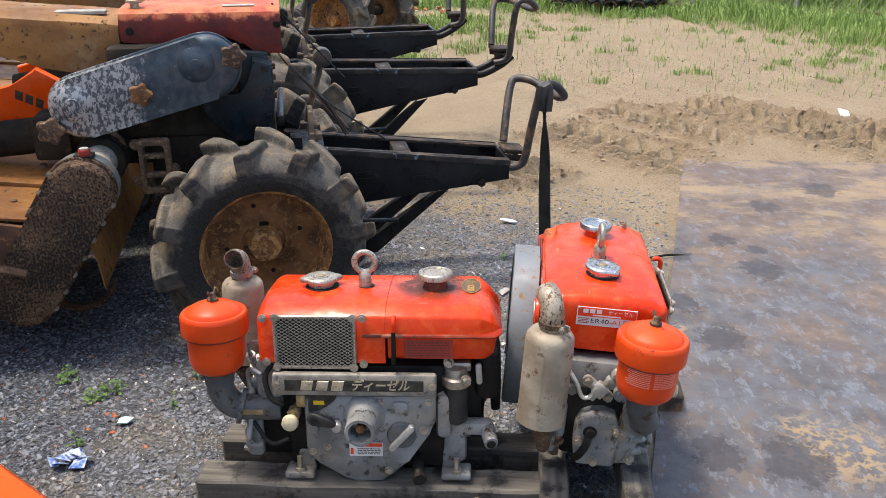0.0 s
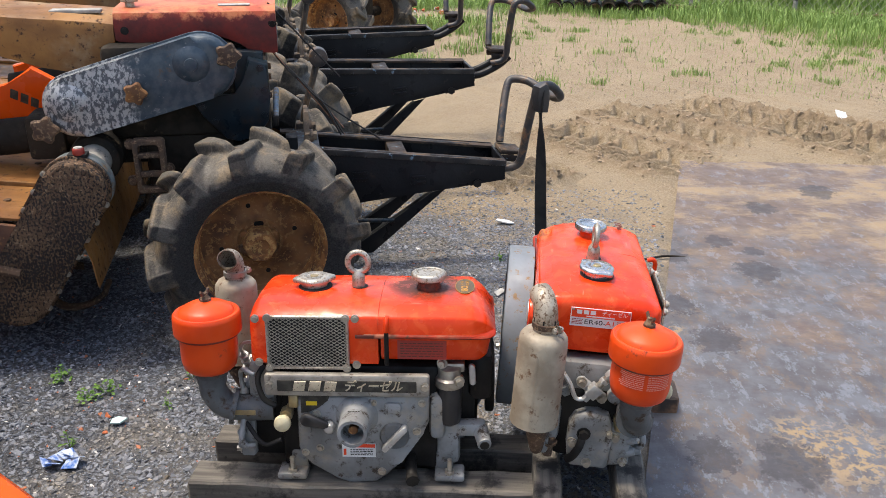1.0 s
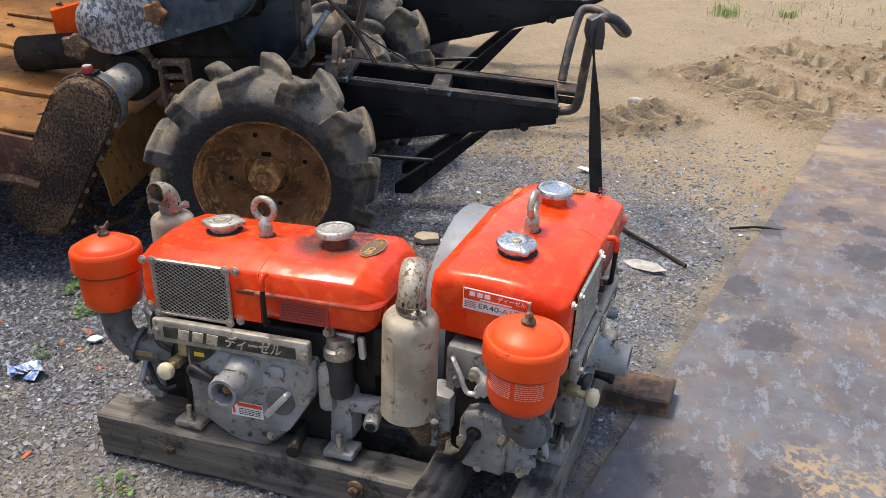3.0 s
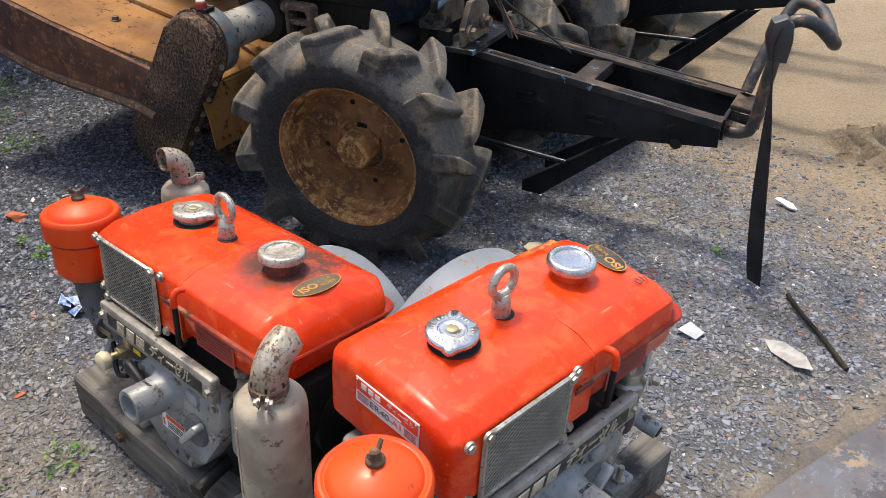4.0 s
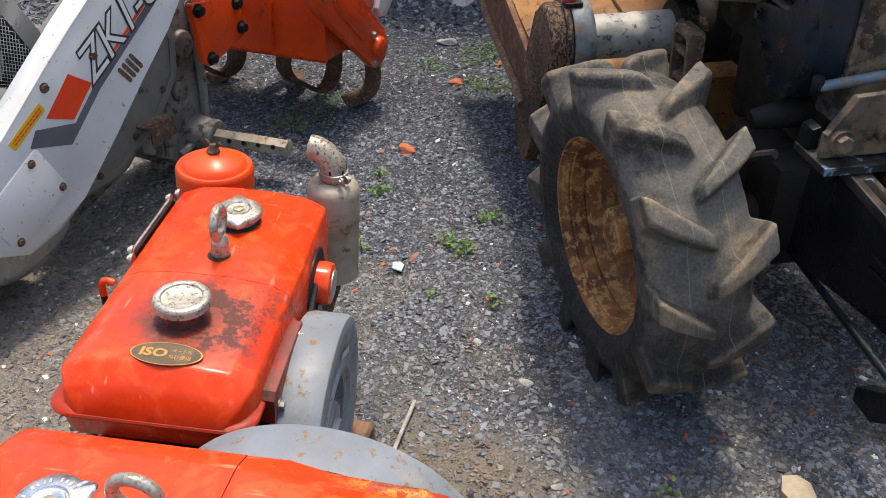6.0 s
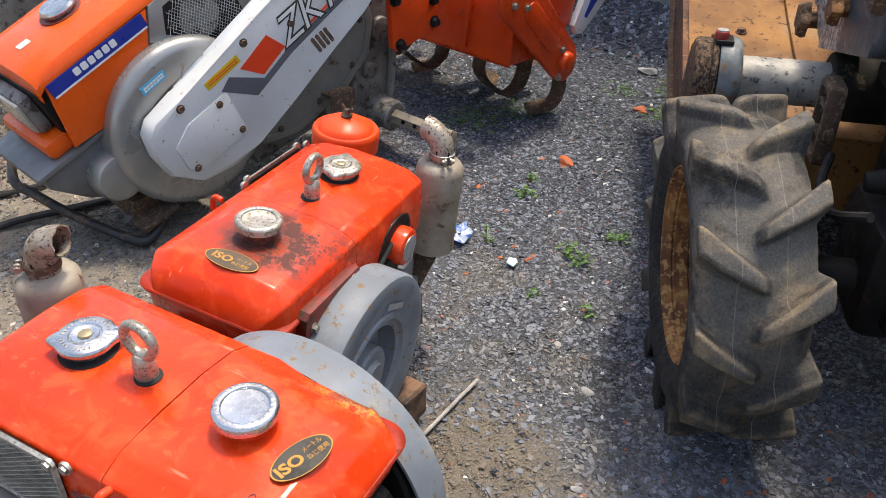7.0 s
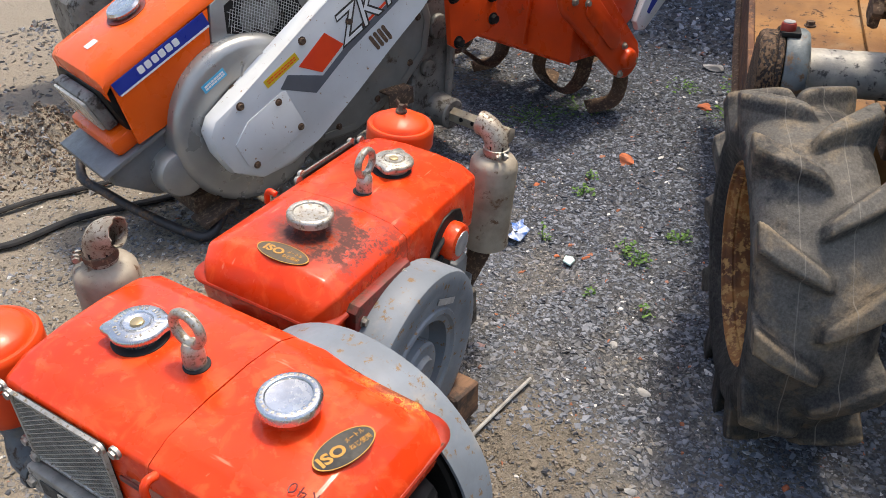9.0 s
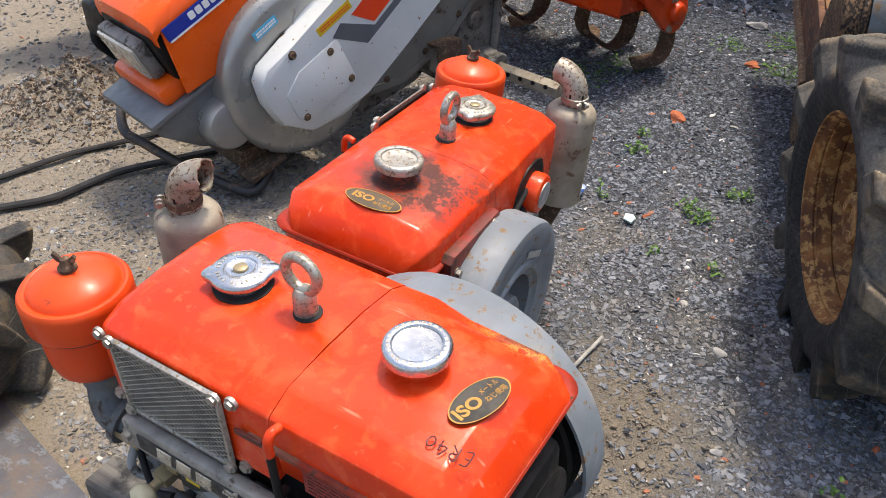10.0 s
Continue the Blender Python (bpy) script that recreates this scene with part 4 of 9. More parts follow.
def grille(parent):
    """A bolted chrome frame with a diamond wire screen, leaning with the cover's side."""
    m = Matrix.Translation((-0.107, -0.1190, 0.3775))
    w, h = 0.150, 0.104
    bm = bmesh.new()
    prism(bm, rounded(w - 0.008, h - 0.008, 0.006), 0.0, 0.002, m=m)
    back = part("screen_backing", bm, BLACK_IRON, parent, "dark radiator core behind the screen")
    step = 0.0056
    for sgn in (1, -1):
        ang = math.atan2(0.62, 1.0) * sgn
        d = Vector((math.cos(ang), math.sin(ang)))
        nrm = Vector((-d.y, d.x))
        span = (abs(nrm.x) * w + abs(nrm.y) * h) / 2
        q = -span + step / 2
        while q < span:
            c = nrm * q
            ts = []
            for lim, comp, dc in ((w / 2 - 0.006, c.x, d.x), (h / 2 - 0.006, c.y, d.y)):
                t1, t2 = (-lim - comp) / dc, (lim - comp) / dc
                ts.append((min(t1, t2), max(t1, t2)))
            t0, t1 = max(ts[0][0], ts[1][0]), min(ts[0][1], ts[1][1])
            if t1 - t0 > 0.004:
                mid = c + d * (t0 + t1) / 2
                wire = bmesh.new()
                box(wire, (0, 0, 0), (t1 - t0, 0.0011, 0.0010), m=m @ Matrix.Translation((mid.x, -0.0034 - 0.0006 * sgn, mid.y)) @ Matrix.Rotation(-ang, 4, "Y"))
                part("screen_wire", wire, SCREEN, back, smooth=0)
            q += step
    bm = bmesh.new()
    a, b = rounded(w, h, 0.010, 3), rounded(w - 0.013, h - 0.013, 0.010, 3)
    loops = [[m @ Vector((x, -0.001, z)) for x, z in a], [m @ Vector((x, -0.0052, z)) for x, z in rounded(w - 0.003, h - 0.003, 0.010, 3)],
             [m @ Vector((x, -0.0052, z)) for x, z in rounded(w - 0.010, h - 0.010, 0.010, 3)], [m @ Vector((x, -0.001, z)) for x, z in b]]
    rings(bm, loops, True)
    part("screen_frame", bm, OLD_CHROME, parent, "chromed pressed frame")
    for x, z in ((-0.070, 0.048), (0.070, 0.048), (-0.070, -0.048), (0.070, -0.048), (-0.093, 0.044), (0.086, 0.046), (-0.090, -0.040), (0.087, -0.043)):
        bm = bmesh.new()
        bolt(bm, m @ Vector((x, -0.0045 if abs(x) < 0.08 else 0.001, z)), m.to_3x3() @ Vector((0, -1, 0)), 0.0056, 0.005)
        part("cover_bolt", bm, STEEL, parent)


def air_cleaner(parent, dy):
    c = Matrix.Translation((-0.294, -0.094 + dy, 0.015 if not dy else 0.004))
    bm = bmesh.new()
    lathe(bm, [(0.027, 0.296), (0.039, 0.298), (0.0475, 0.306), (0.0508, 0.320), (0.0515, 0.336), (0.0515, 0.384)], 44, c)
    bowl = part("bowl", bm, CLEAN_RED, parent, "red painted oil bowl")
    bm = bmesh.new()
    lathe(bm, [(0.0530, 0.371), (0.0600, 0.372), (0.0608, 0.375), (0.0608, 0.402), (0.0602, 0.4075), (0.0575, 0.4110), (0.0545, 0.4115), (0.0520, 0.4098), (0.0505, 0.4098), (0.0488, 0.4130), (0.0465, 0.4165), (0.0430, 0.4190), (0.034, 0.4240), (0.020, 0.4290), (0.010, 0.4312), (0.0, 0.4318)], 48, c)
    part("lid", bm, CLEAN_RED, parent, "domed red lid of the air cleaner")
    # dark ring drawn in for the shadow line below the lid
    bm = bmesh.new()
    lathe(bm, [(0.0520, 0.3665), (0.0560, 0.3670), (0.0565, 0.3690), (0.0560, 0.3710), (0.0520, 0.3712)], 44, c)
    part("lid_shade", bm, RED_DARK, parent, "dark ring for the shade under the lid")
    bm = bmesh.new()
    lathe(bm, [(0.010, 0.431), (0.0105, 0.4355), (0.007, 0.439), (0.005, 0.446)], 16, c)
    for s in (-1, 1):
        prism(bm, [(0.004 * s, 0.4385), (0.010 * s, 0.4415), (0.0145 * s, 0.4490), (0.0120 * s, 0.4530), (0.0075 * s, 0.4490), (0.004 * s, 0.4455)], -0.0020, 0.0020, 0.0008, c @ pose(0, 0, 0, 0, 0, 75 if not dy else 20))
    part("wing_nut", bm, RUST_DARK, parent, "rusty brown wing nut")
    bm = bmesh.new()
    if dy:
        rnd = random.Random(8)
        for side in (-1, 1):
            for i in range(9):
                a = side * 3.0
                while abs(a) < 46:
                    L = rnd.uniform(3.0, 8.0)
                    box(bm, (0.0519, 0, 0.3645 - 0.0034 * i), (0.0008, radians(L) * 0.041, 0.0013), m=c @ Matrix.Rotation(radians(180 + a + side * L / 2), 4, "Z"))
                    a += side * L
        part("printed_notice", bm, DECAL_PINK, bowl, "faded white print, unreadable")
    bm = bmesh.new()
    lathe(bm, [(0.027, 0.270), (0.027, 0.300)], 24, c)
    lathe(bm, [(0.0285, 0.284), (0.0300, 0.286), (0.0300, 0.295), (0.0285, 0.297)], 24, c)
    tube(bm, [(-0.294, -0.094 + dy, 0.300), (-0.293, -0.094 + dy, 0.268), (-0.276, -0.090, 0.238), (-0.245, -0.085, 0.228), (-0.185, -0.078, 0.226)], 0.025, 18, 6)
    cyl(bm, (-0.262, -0.087, 0.232), (-0.254, -0.086, 0.230), 0.034, seg=22)
    part("intake_elbow", bm, INTAKE, parent, "dark grey cast intake elbow")
    bm = bmesh.new()
    box(bm, (-0.232, -0.1135, 0.232), (0.040, 0.002, 0.010), 0.0004)
    part("rating_tag", bm, BRASS, parent, "small brass plate with worn print")


def silencer(parent, elbow, dy):
    c = Matrix.Translation((-0.302, 0.087 + dy, 0.010) if dy else (-0.292, 0.097, 0.020))
    bm = bmesh.new()
    lathe(bm, [(0.016, 0.222), (0.030, 0.224), (0.0410, 0.2275), (0.0432, 0.226), (0.0422, 0.234), (0.0420, 0.382), (0.0405, 0.391), (0.0345, 0.399), (0.021, 0.403), (0.0, 0.403)], 44, c)
    box(bm, (0.0421, 0, 0.30), (0.0012, 0.004, 0.14), 0.0, c @ pose(0, 0, 0, 0, 0, 170))
    part("muffler_can", bm, MUFFLER, parent, "heat-stained cylindrical muffler")
    bm = bmesh.new()
    lathe(bm, [(0.0230, 0.398), (0.0205, 0.403), (0.0185, 0.408), (0.0185, 0.416)], 24, c)
    part("neck", bm, BLACK_IRON, parent, "oily black neck of the muffler")
    side = c @ pose(0, 0, 0, 0, 0, elbow + (205 if dy else 140))
    bm = bmesh.new()
    lathe(bm, [(0.0212, 0.4085), (0.0226, 0.4090), (0.0228, 0.4180), (0.0212, 0.4190)], 28, c)
    for q in (-1, 1):
        box(bm, (0.0275, 0.0042 * q, 0.4135), (0.013, 0.0016, 0.011), 0.0006, side)
    clamp = part("clamp", bm, RUST_DARK if dy else STEEL, parent, "rusty pipe clamp" if dy else "bare metal pipe clamp")
    bm = bmesh.new()
    bolt(bm, side @ Vector((0.0285, 0.005, 0.4135)), side.to_3x3() @ Vector((0, 1, 0)), 0.0048, 0.006)
    bolt(bm, side @ Vector((0.0285, -0.005, 0.4135)), side.to_3x3() @ Vector((0, -1, 0)), 0.0042, 0.005)
    part("clamp_bolt", bm, STEEL, clamp)
    for i in range(6):
        bm = bmesh.new()
        box(bm, (0.0202, 0, 0.4225), (0.0016, 0.0030, 0.0075), 0.0005, c @ pose(0, 0, 0, 0, 0, elbow + 30 + 60 * i))
        part("pipe_slot", bm, BLACK_IRON, parent, "dark slot in the pipe")
    bm = bmesh.new()
    e = c @ pose(0, 0, 0, 0, 0, elbow)
    line = [(0, 0, 0.402), (0, 0, 0.418), (0.003, 0, 0.431), (0.012, 0, 0.444), (0.025, 0, 0.451), (0.038, 0, 0.453)]
    q = curve_points(line, 5)
    outer, inner = [], []
    for i, p in enumerate(q):
        d = (q[min(i + 1, len(q) - 1)] - q[max(i - 1, 0)]).normalized()
        s, u = Vector((0, 1, 0)), d.cross(Vector((0, 1, 0)))
        cut = Vector((-0.014 if dy else -0.010, 0, 0)) if i == len(q) - 1 else Vector()
        for r, dst in ((0.0205, outer), (0.0185, inner)):
            dst.append([e @ (p + (s * math.cos(t) + u * math.sin(t)) * r + (cut * (max(0, -math.sin(t)) + (0.10 * math.sin(5 * t + 1) + 0.06 * math.sin(9 * t) if dy else 0.05 * math.sin(7 * t))))) for t in (2 * math.pi * j / 22 for j in range(22))])
    rings(bm, outer + inner[::-1], True)
    part("exhaust_elbow", bm, PIPE, parent, "open bent exhaust pipe with flaking rust")


def flywheel(parent, guard):
    """guard: a thin curved fender over the wheel; otherwise a broad painted rim with a dished face."""
    c = Matrix.Translation((0.066, 0, 0.228)) @ Matrix.Rotation(radians(-90), 4, "X")
    bm = bmesh.new()
    if guard:
        lathe(bm, [(0.0, 0.114), (0.156, 0.114), (0.160, 0.118), (0.160, 0.146), (0.155, 0.150), (0.130, 0.150), (0.120, 0.138), (0.050, 0.136), (0.045, 0.150), (0.0, 0.150)], 60, c)
        part("flywheel", bm, BLACK_IRON, parent, "dark cast iron flywheel")
        bm = bmesh.new()
        loops = []
        n = 46
        for i in range(n + 1):
            a = radians(-48 + 262 * i / n)
            ca, sa = math.cos(a), math.sin(a)
            loops.append([Vector((0.066 + r * ca, y, 0.228 + r * sa)) for r, y in ((0.176, 0.110), (0.180, 0.110), (0.180, 0.158), (0.178, 0.162), (0.163, 0.1635), (0.163, 0.1615), (0.176, 0.158))])
        rings(bm, loops)
        part("flywheel_guard", bm, GREY_PAINT, parent, "light grey curved sheet guard")
        bm = bmesh.new()
        bolt(bm, (0.066 + 0.171 * math.cos(radians(-42)), 0.163, 0.228 + 0.171 * math.sin(radians(-42))), (0, 1, 0), 0.007, 0.007)
        part("guard_bolt", bm, STEEL, parent)
    else:
        lathe(bm, [(0.0, 0.112), (0.158, 0.112), (0.166, 0.116), (0.168, 0.122), (0.168, 0.166), (0.165, 0.172), (0.158, 0.174), (0.138, 0.174), (0.131, 0.171), (0.108, 0.170), (0.105, 0.173), (0.098, 0.173), (0.094, 0.168),
                   (0.085, 0.166), (0.084, 0.135), (0.052, 0.132), (0.050, 0.164), (0.046, 0.168), (0.030, 0.168), (0.026, 0.176), (0.014, 0.176), (0.0, 0.172)], 64, c)
        part("flywheel", bm, GREY_PAINT, parent, "grey painted heavy flywheel with dished face")
        bm = bmesh.new()
        box(bm, (0.118, 0, 0.1724), (0.010, 0.060, 0.0012), 0.0, c @ pose(0, 0, 0, 0, 0, -118))
        part("flywheel_plate", bm, WHITE_METAL, parent, "small pale worn data plate")


def engine_body(parent):
    """The grey crankcase with its ports, levers, filter, pipes and feet."""
    bm = bmesh.new()
    box(bm, (-0.02, 0.0, 0.215), (0.30, 0.19, 0.215), 0.012)
    box(bm, (-0.185, -0.012, 0.195), (0.10, 0.13, 0.15), 0.014)
    box(bm, (0.135, 0.02, 0.235), (0.13, 0.17, 0.15), 0.02)
    part("crankcase", bm, BLACK_IRON, parent, "oily dark crankcase")
    bm = bmesh.new()
    face = [(-0.128, 0.272), (0.108, 0.276), (0.111, 0.268), (0.110, 0.222), (0.100, 0.200), (0.060, 0.140), (0.030, 0.108), (0.010, 0.094), (-0.040, 0.092), (-0.062, 0.100), (-0.110, 0.130), (-0.128, 0.150), (-0.133, 0.165), (-0.133, 0.262)]
    prism(bm, face, -0.125, -0.075, 0.009)
    box(bm, (0.125, -0.085, 0.225), (0.03, 0.06, 0.09), 0.012)
    part("side_cover", bm, GREY_CAST, parent, "grey painted side cover")
    bm = bmesh.new()
    lathe(bm, [(0.046, 0.100), (0.042, 0.122), (0.034, 0.132), (0.0285, 0.140), (0.0275, 0.188), (0.0262, 0.191), (0.0205, 0.191), (0.0195, 0.186), (0.0190, 0.150), (0.0, 0.150)], 36, Matrix.Translation((-0.022, 0, 0.234)) @ Matrix.Rotation(radians(90), 4, "X"))
    port = part("starter_port", bm, GREY_CAST, parent, "round grey hand-crank port")
    bm = bmesh.new()
    lathe(bm, [(0.0085, 0.150), (0.0085, 0.176), (0.006, 0.178), (0.0, 0.178)], 14, Matrix.Translation((-0.022, 0, 0.234)) @ Matrix.Rotation(radians(90), 4, "X"))
    part("shaft_end", bm, RUST, port, "rusty shaft end")
    words("START", 0.0075, DECAL_BLACK, port, Matrix.Translation((-0.022, -0.160, 0.2625)) @ Matrix.Rotation(radians(-12), 4, "X"), 0.0004)
    bm = bmesh.new()
    lathe(bm, [(0.027, 0.118), (0.027, 0.128), (0.024, 0.132), (0.0, 0.132)], 30, Matrix.Translation((0.047, 0, 0.196)) @ Matrix.Rotation(radians(90), 4, "X"))
    cap = part("oil_filler_cap", bm, INTAKE, parent, "dark cast filler cap")
    bm = bmesh.new()
    prism(bm, slot((0.030, 0.176), (0.066, 0.216), 0.0055), -0.145, -0.128, 0.002)
    part("finger_grip", bm, WHITE_METAL, cap, "bright worn finger grip")
    bm = bmesh.new()
    prism(bm, rounded(0.030, 0.022, 0.008, 4, 0.045, 0.253), -0.131, -0.120, 0.003)
    part("cast_pad", bm, GREY_CAST, parent)
    bm = bmesh.new()
    prism(bm, rounded(0.024, 0.034, 0.009, 4, -0.118, 0.212), -0.129, -0.120, 0.003)
    part("cast_pad", bm, GREY_CAST, parent)
    for x, z, r in ((0.088, 0.205, 0.006), (-0.096, 0.238, 0.006), (-0.092, 0.168, 0.0055), (0.022, 0.120, 0.006), (-0.120, 0.158, 0.0055), (0.098, 0.262, 0.0055), (0.010, 0.262, 0.0045)):
        bm = bmesh.new()
        bolt(bm, (x, -0.124, z), (0, -1, 0), r, 0.006)
        part("case_bolt", bm, STEEL, parent)
    bm = bmesh.new()
    lathe(bm, [(0.011, 0.120), (0.011, 0.136), (0.008, 0.140), (0.0, 0.140)], 16, Matrix.Translation((-0.072, 0, 0.214)) @ Matrix.Rotation(radians(90), 4, "X"))
    part("plug", bm, WHITE_METAL, parent, "pale round plug")
    bm = bmesh.new()
    cyl(bm, (0.072, -0.09, 0.135), (0.080, -0.150, 0.122), 0.011, seg=18, bev=0.002)
    cyl(bm, (0.080, -0.150, 0.122), (0.0815, -0.158, 0.1205), 0.013, seg=8)
    part("drain_plug", bm, BLACK_IRON, parent, "oily drain plug")
    # decals on the side cover
    bm = bmesh.new()
    box(bm, (-0.020, -0.1258, 0.1645), (0.062, 0.0012, 0.028))
    sticker = part("warning_sticker", bm, DECAL_WHITE, parent, "white sticker with a red head, unreadable print", smooth=0)
    bm = bmesh.new()
    box(bm, (-0.014, -0.1266, 0.1740), (0.048, 0.0006, 0.007))
    box(bm, (-0.046, -0.1266, 0.1610), (0.005, 0.0006, 0.013))
    part("sticker_head", bm, DECAL_RED, sticker, smooth=0)
    bm = bmesh.new()
    bars(bm, 4, 7, 0.044, 0.014, Matrix.Translation((-0.014, -0.1266, 0.1605)) @ Matrix.Rotation(radians(90), 4, "X"), 0.4)
    part("sticker_print", bm, DECAL_BLACK, sticker, smooth=0)
    bm = bmesh.new()
    prism(bm, [(-0.124, 0.276), (-0.070, 0.276), (-0.074, 0.266), (-0.090, 0.252), (-0.108, 0.243), (-0.124, 0.240)], -0.1262, -0.125)
    plate = part("speed_plate", bm, DECAL_BLACK, parent, "small black speed scale plate", smooth=0)
    bm = bmesh.new()
    box(bm, (-0.104, -0.1266, 0.260), (0.020, 0.0006, 0.008))
    part("scale_band", bm, DECAL_YELLOW, plate, smooth=0)
    # throttle
    bm = bmesh.new()
    prism(bm, slot((-0.112, 0.232), (-0.078, 0.222), 0.013, 6, 0.006), -0.142, -0.132, 0.003)
    cyl(bm, (-0.112, -0.12, 0.232), (-0.112, -0.142, 0.232), 0.007, seg=12)
    part("throttle_lever", bm, PLASTIC_BLACK, parent, "black throttle lever")
    bm = bmesh.new()
    cyl(bm, (-0.150, -0.09, 0.240), (-0.152, -0.150, 0.236), 0.006, seg=12)
    cyl(bm, (-0.150, -0.115, 0.240), (-0.151, -0.135, 0.238), 0.012, seg=6)
    box(bm, (-0.138, -0.112, 0.262), (0.018, 0.03, 0.026), 0.004)
    part("pump_link", bm, BRASS, parent, "stained brass linkage")
    bm = bmesh.new()
    lathe(bm, [(0.006, 0.146), (0.0125, 0.150), (0.0155, 0.156), (0.0145, 0.164), (0.008, 0.168), (0.0, 0.1685)], 20, Matrix.Translation((-0.152, 0.0, 0.236)) @ Matrix.Rotation(radians(90), 4, "X"))
    part("pull_knob", bm, CREAM, parent, "cream plastic pull knob")
    # name plate over the side cover
    bm = bmesh.new()
    prism(bm, rounded(0.298, 0.043, 0.005, 3, -0.037, 0.300), -0.136, -0.120, 0.004)
    np_ = part("name_plate", bm, PLATE_FRAME, parent, "dull pale cast name plate frame")
    bm = bmesh.new()
    prism(bm, rounded(0.252, 0.022, 0.002, 2, -0.037, 0.300), -0.1374, -0.134, 0.0006)
    part("plate_field", bm, DECAL_BLACK, np_, "worn black plate field", smooth=0)
    flat = Matrix.Rotation(radians(90), 4, "X")
    words("ディーゼル", 0.0225, LETTER_METAL, np_, Matrix.Translation((0.010, -0.1376, 0.300)) @ flat, 0.0011, 0.25, width=0.104, bold=0.0004, label="raised katakana lettering")
    bm = bmesh.new()
    for i in range(3):
        prism(bm, [(-0.135 + 0.028 * i, 0.2905), (-0.114 + 0.028 * i, 0.2905), (-0.110 + 0.028 * i, 0.3095), (-0.131 + 0.028 * i, 0.3095)], -0.1386, -0.136, 0.0006)
        prism(bm, [(-0.129 + 0.028 * i, 0.296), (-0.118 + 0.028 * i, 0.296), (-0.116 + 0.028 * i, 0.301), (-0.127 + 0.028 * i, 0.301)], -0.139, -0.138)
    part("maker_mark", bm, LETTER_METAL, np_, "raised slanted maker's mark")
    for x in (-0.178, 0.104):
        bm = bmesh.new()
        bolt(bm, (x, -0.135, 0.300), (0, -1, 0), 0.0062, 0.007)
        part("plate_bolt", bm, STEEL, np_)
    # fuel filter and its column
    bm = bmesh.new()
    lathe(bm, [(0.012, 0.205), (0.021, 0.212), (0.0225, 0.222), (0.0225, 0.288)], 24, Matrix.Translation((0.147, -0.094, 0)))
    part("filter_bowl", bm, PLASTIC_BLACK, parent, "dark fuel filter bowl")
    bm = bmesh.new()
    lathe(bm, [(0.0235, 0.284), (0.0265, 0.286), (0.0265, 0.300), (0.022, 0.304), (0.020, 0.320), (0.0, 0.322)], 24, Matrix.Translation((0.147, -0.094, 0)))
    box(bm, (0.150, -0.078, 0.318), (0.050, 0.03, 0.018), 0.004)
    part("filter_head", bm, STEEL, parent, "dull metal filter head")
    for p, d in (((0.134, -0.098, 0.330), (-0.2, -1, 0.1)), ((0.165, -0.122, 0.306), (0.3, -1, 0))):
        bm = bmesh.new()
        bolt(bm, p, d, 0.0075, 0.011)
        part("banjo_bolt", bm, STEEL, parent)
    bm = bmesh.new()
    prism(bm, slot((0.188, 0.322), (0.190, 0.292), 0.006), -0.100, -0.090, 0.003)
    part("fuel_tap", bm, WHITE_METAL, parent, "pale fuel tap lever")
    bm = bmesh.new()
    box(bm, (0.145, -0.075, 0.170), (0.045, 0.05, 0.10), 0.012)
    box(bm, (0.185, -0.083, 0.192), (0.060, 0.030, 0.026), 0.006)
    cyl(bm, (0.205, -0.083, 0.190), (0.213, -0.128, 0.180), 0.0145, 0.013, seg=18, bev=0.002)
    part("water_drain", bm, GREY_CAST, parent, "grey drain housing and spout")
    bm = bmesh.new()
    lathe(bm, [(0.009, 0.0), (0.0085, 0.004), (0.0, 0.005)], 12, align((0.2125, -0.1265, 0.180), (0.214, -0.14, 0.178)))
    part("spout_bore", bm, BLACK_IRON, parent)
    bm = bmesh.new()
    box(bm, (0.205, 0.0, 0.29), (0.05, 0.16, 0.10), 0.02)
    cyl(bm, (0.215, 0.02, 0.25), (0.232, 0.02, 0.25), 0.07, seg=30, bev=0.004)
    part("gear_case", bm, BLACK_IRON, parent, "oily dark gear case under the tank")
    # feet
    for x in (-0.148, 0.148):
        for y in (-0.104, 0.056):
            bm = bmesh.new()
            box(bm, (x, y, 0.106), (0.056, 0.046, 0.014), 0.005)
            box(bm, (x * 0.93, y * 0.80, 0.125), (0.034, 0.030, 0.045), 0.008)
            foot = part("mounting_foot", bm, GREY_CAST, parent)
            bm = bmesh.new()
            cyl(bm, (x, y + (-0.012 if y < 0 else 0.012), 0.112), (x, y + (-0.012 if y < 0 else 0.012), 0.119), 0.010, seg=6)
            cyl(bm, (x, y + (-0.012 if y < 0 else 0.012), 0.112), (x, y + (-0.012 if y < 0 else 0.012), 0.142), 0.005, seg=10)
            part("anchor_bolt", bm, STEEL, foot)


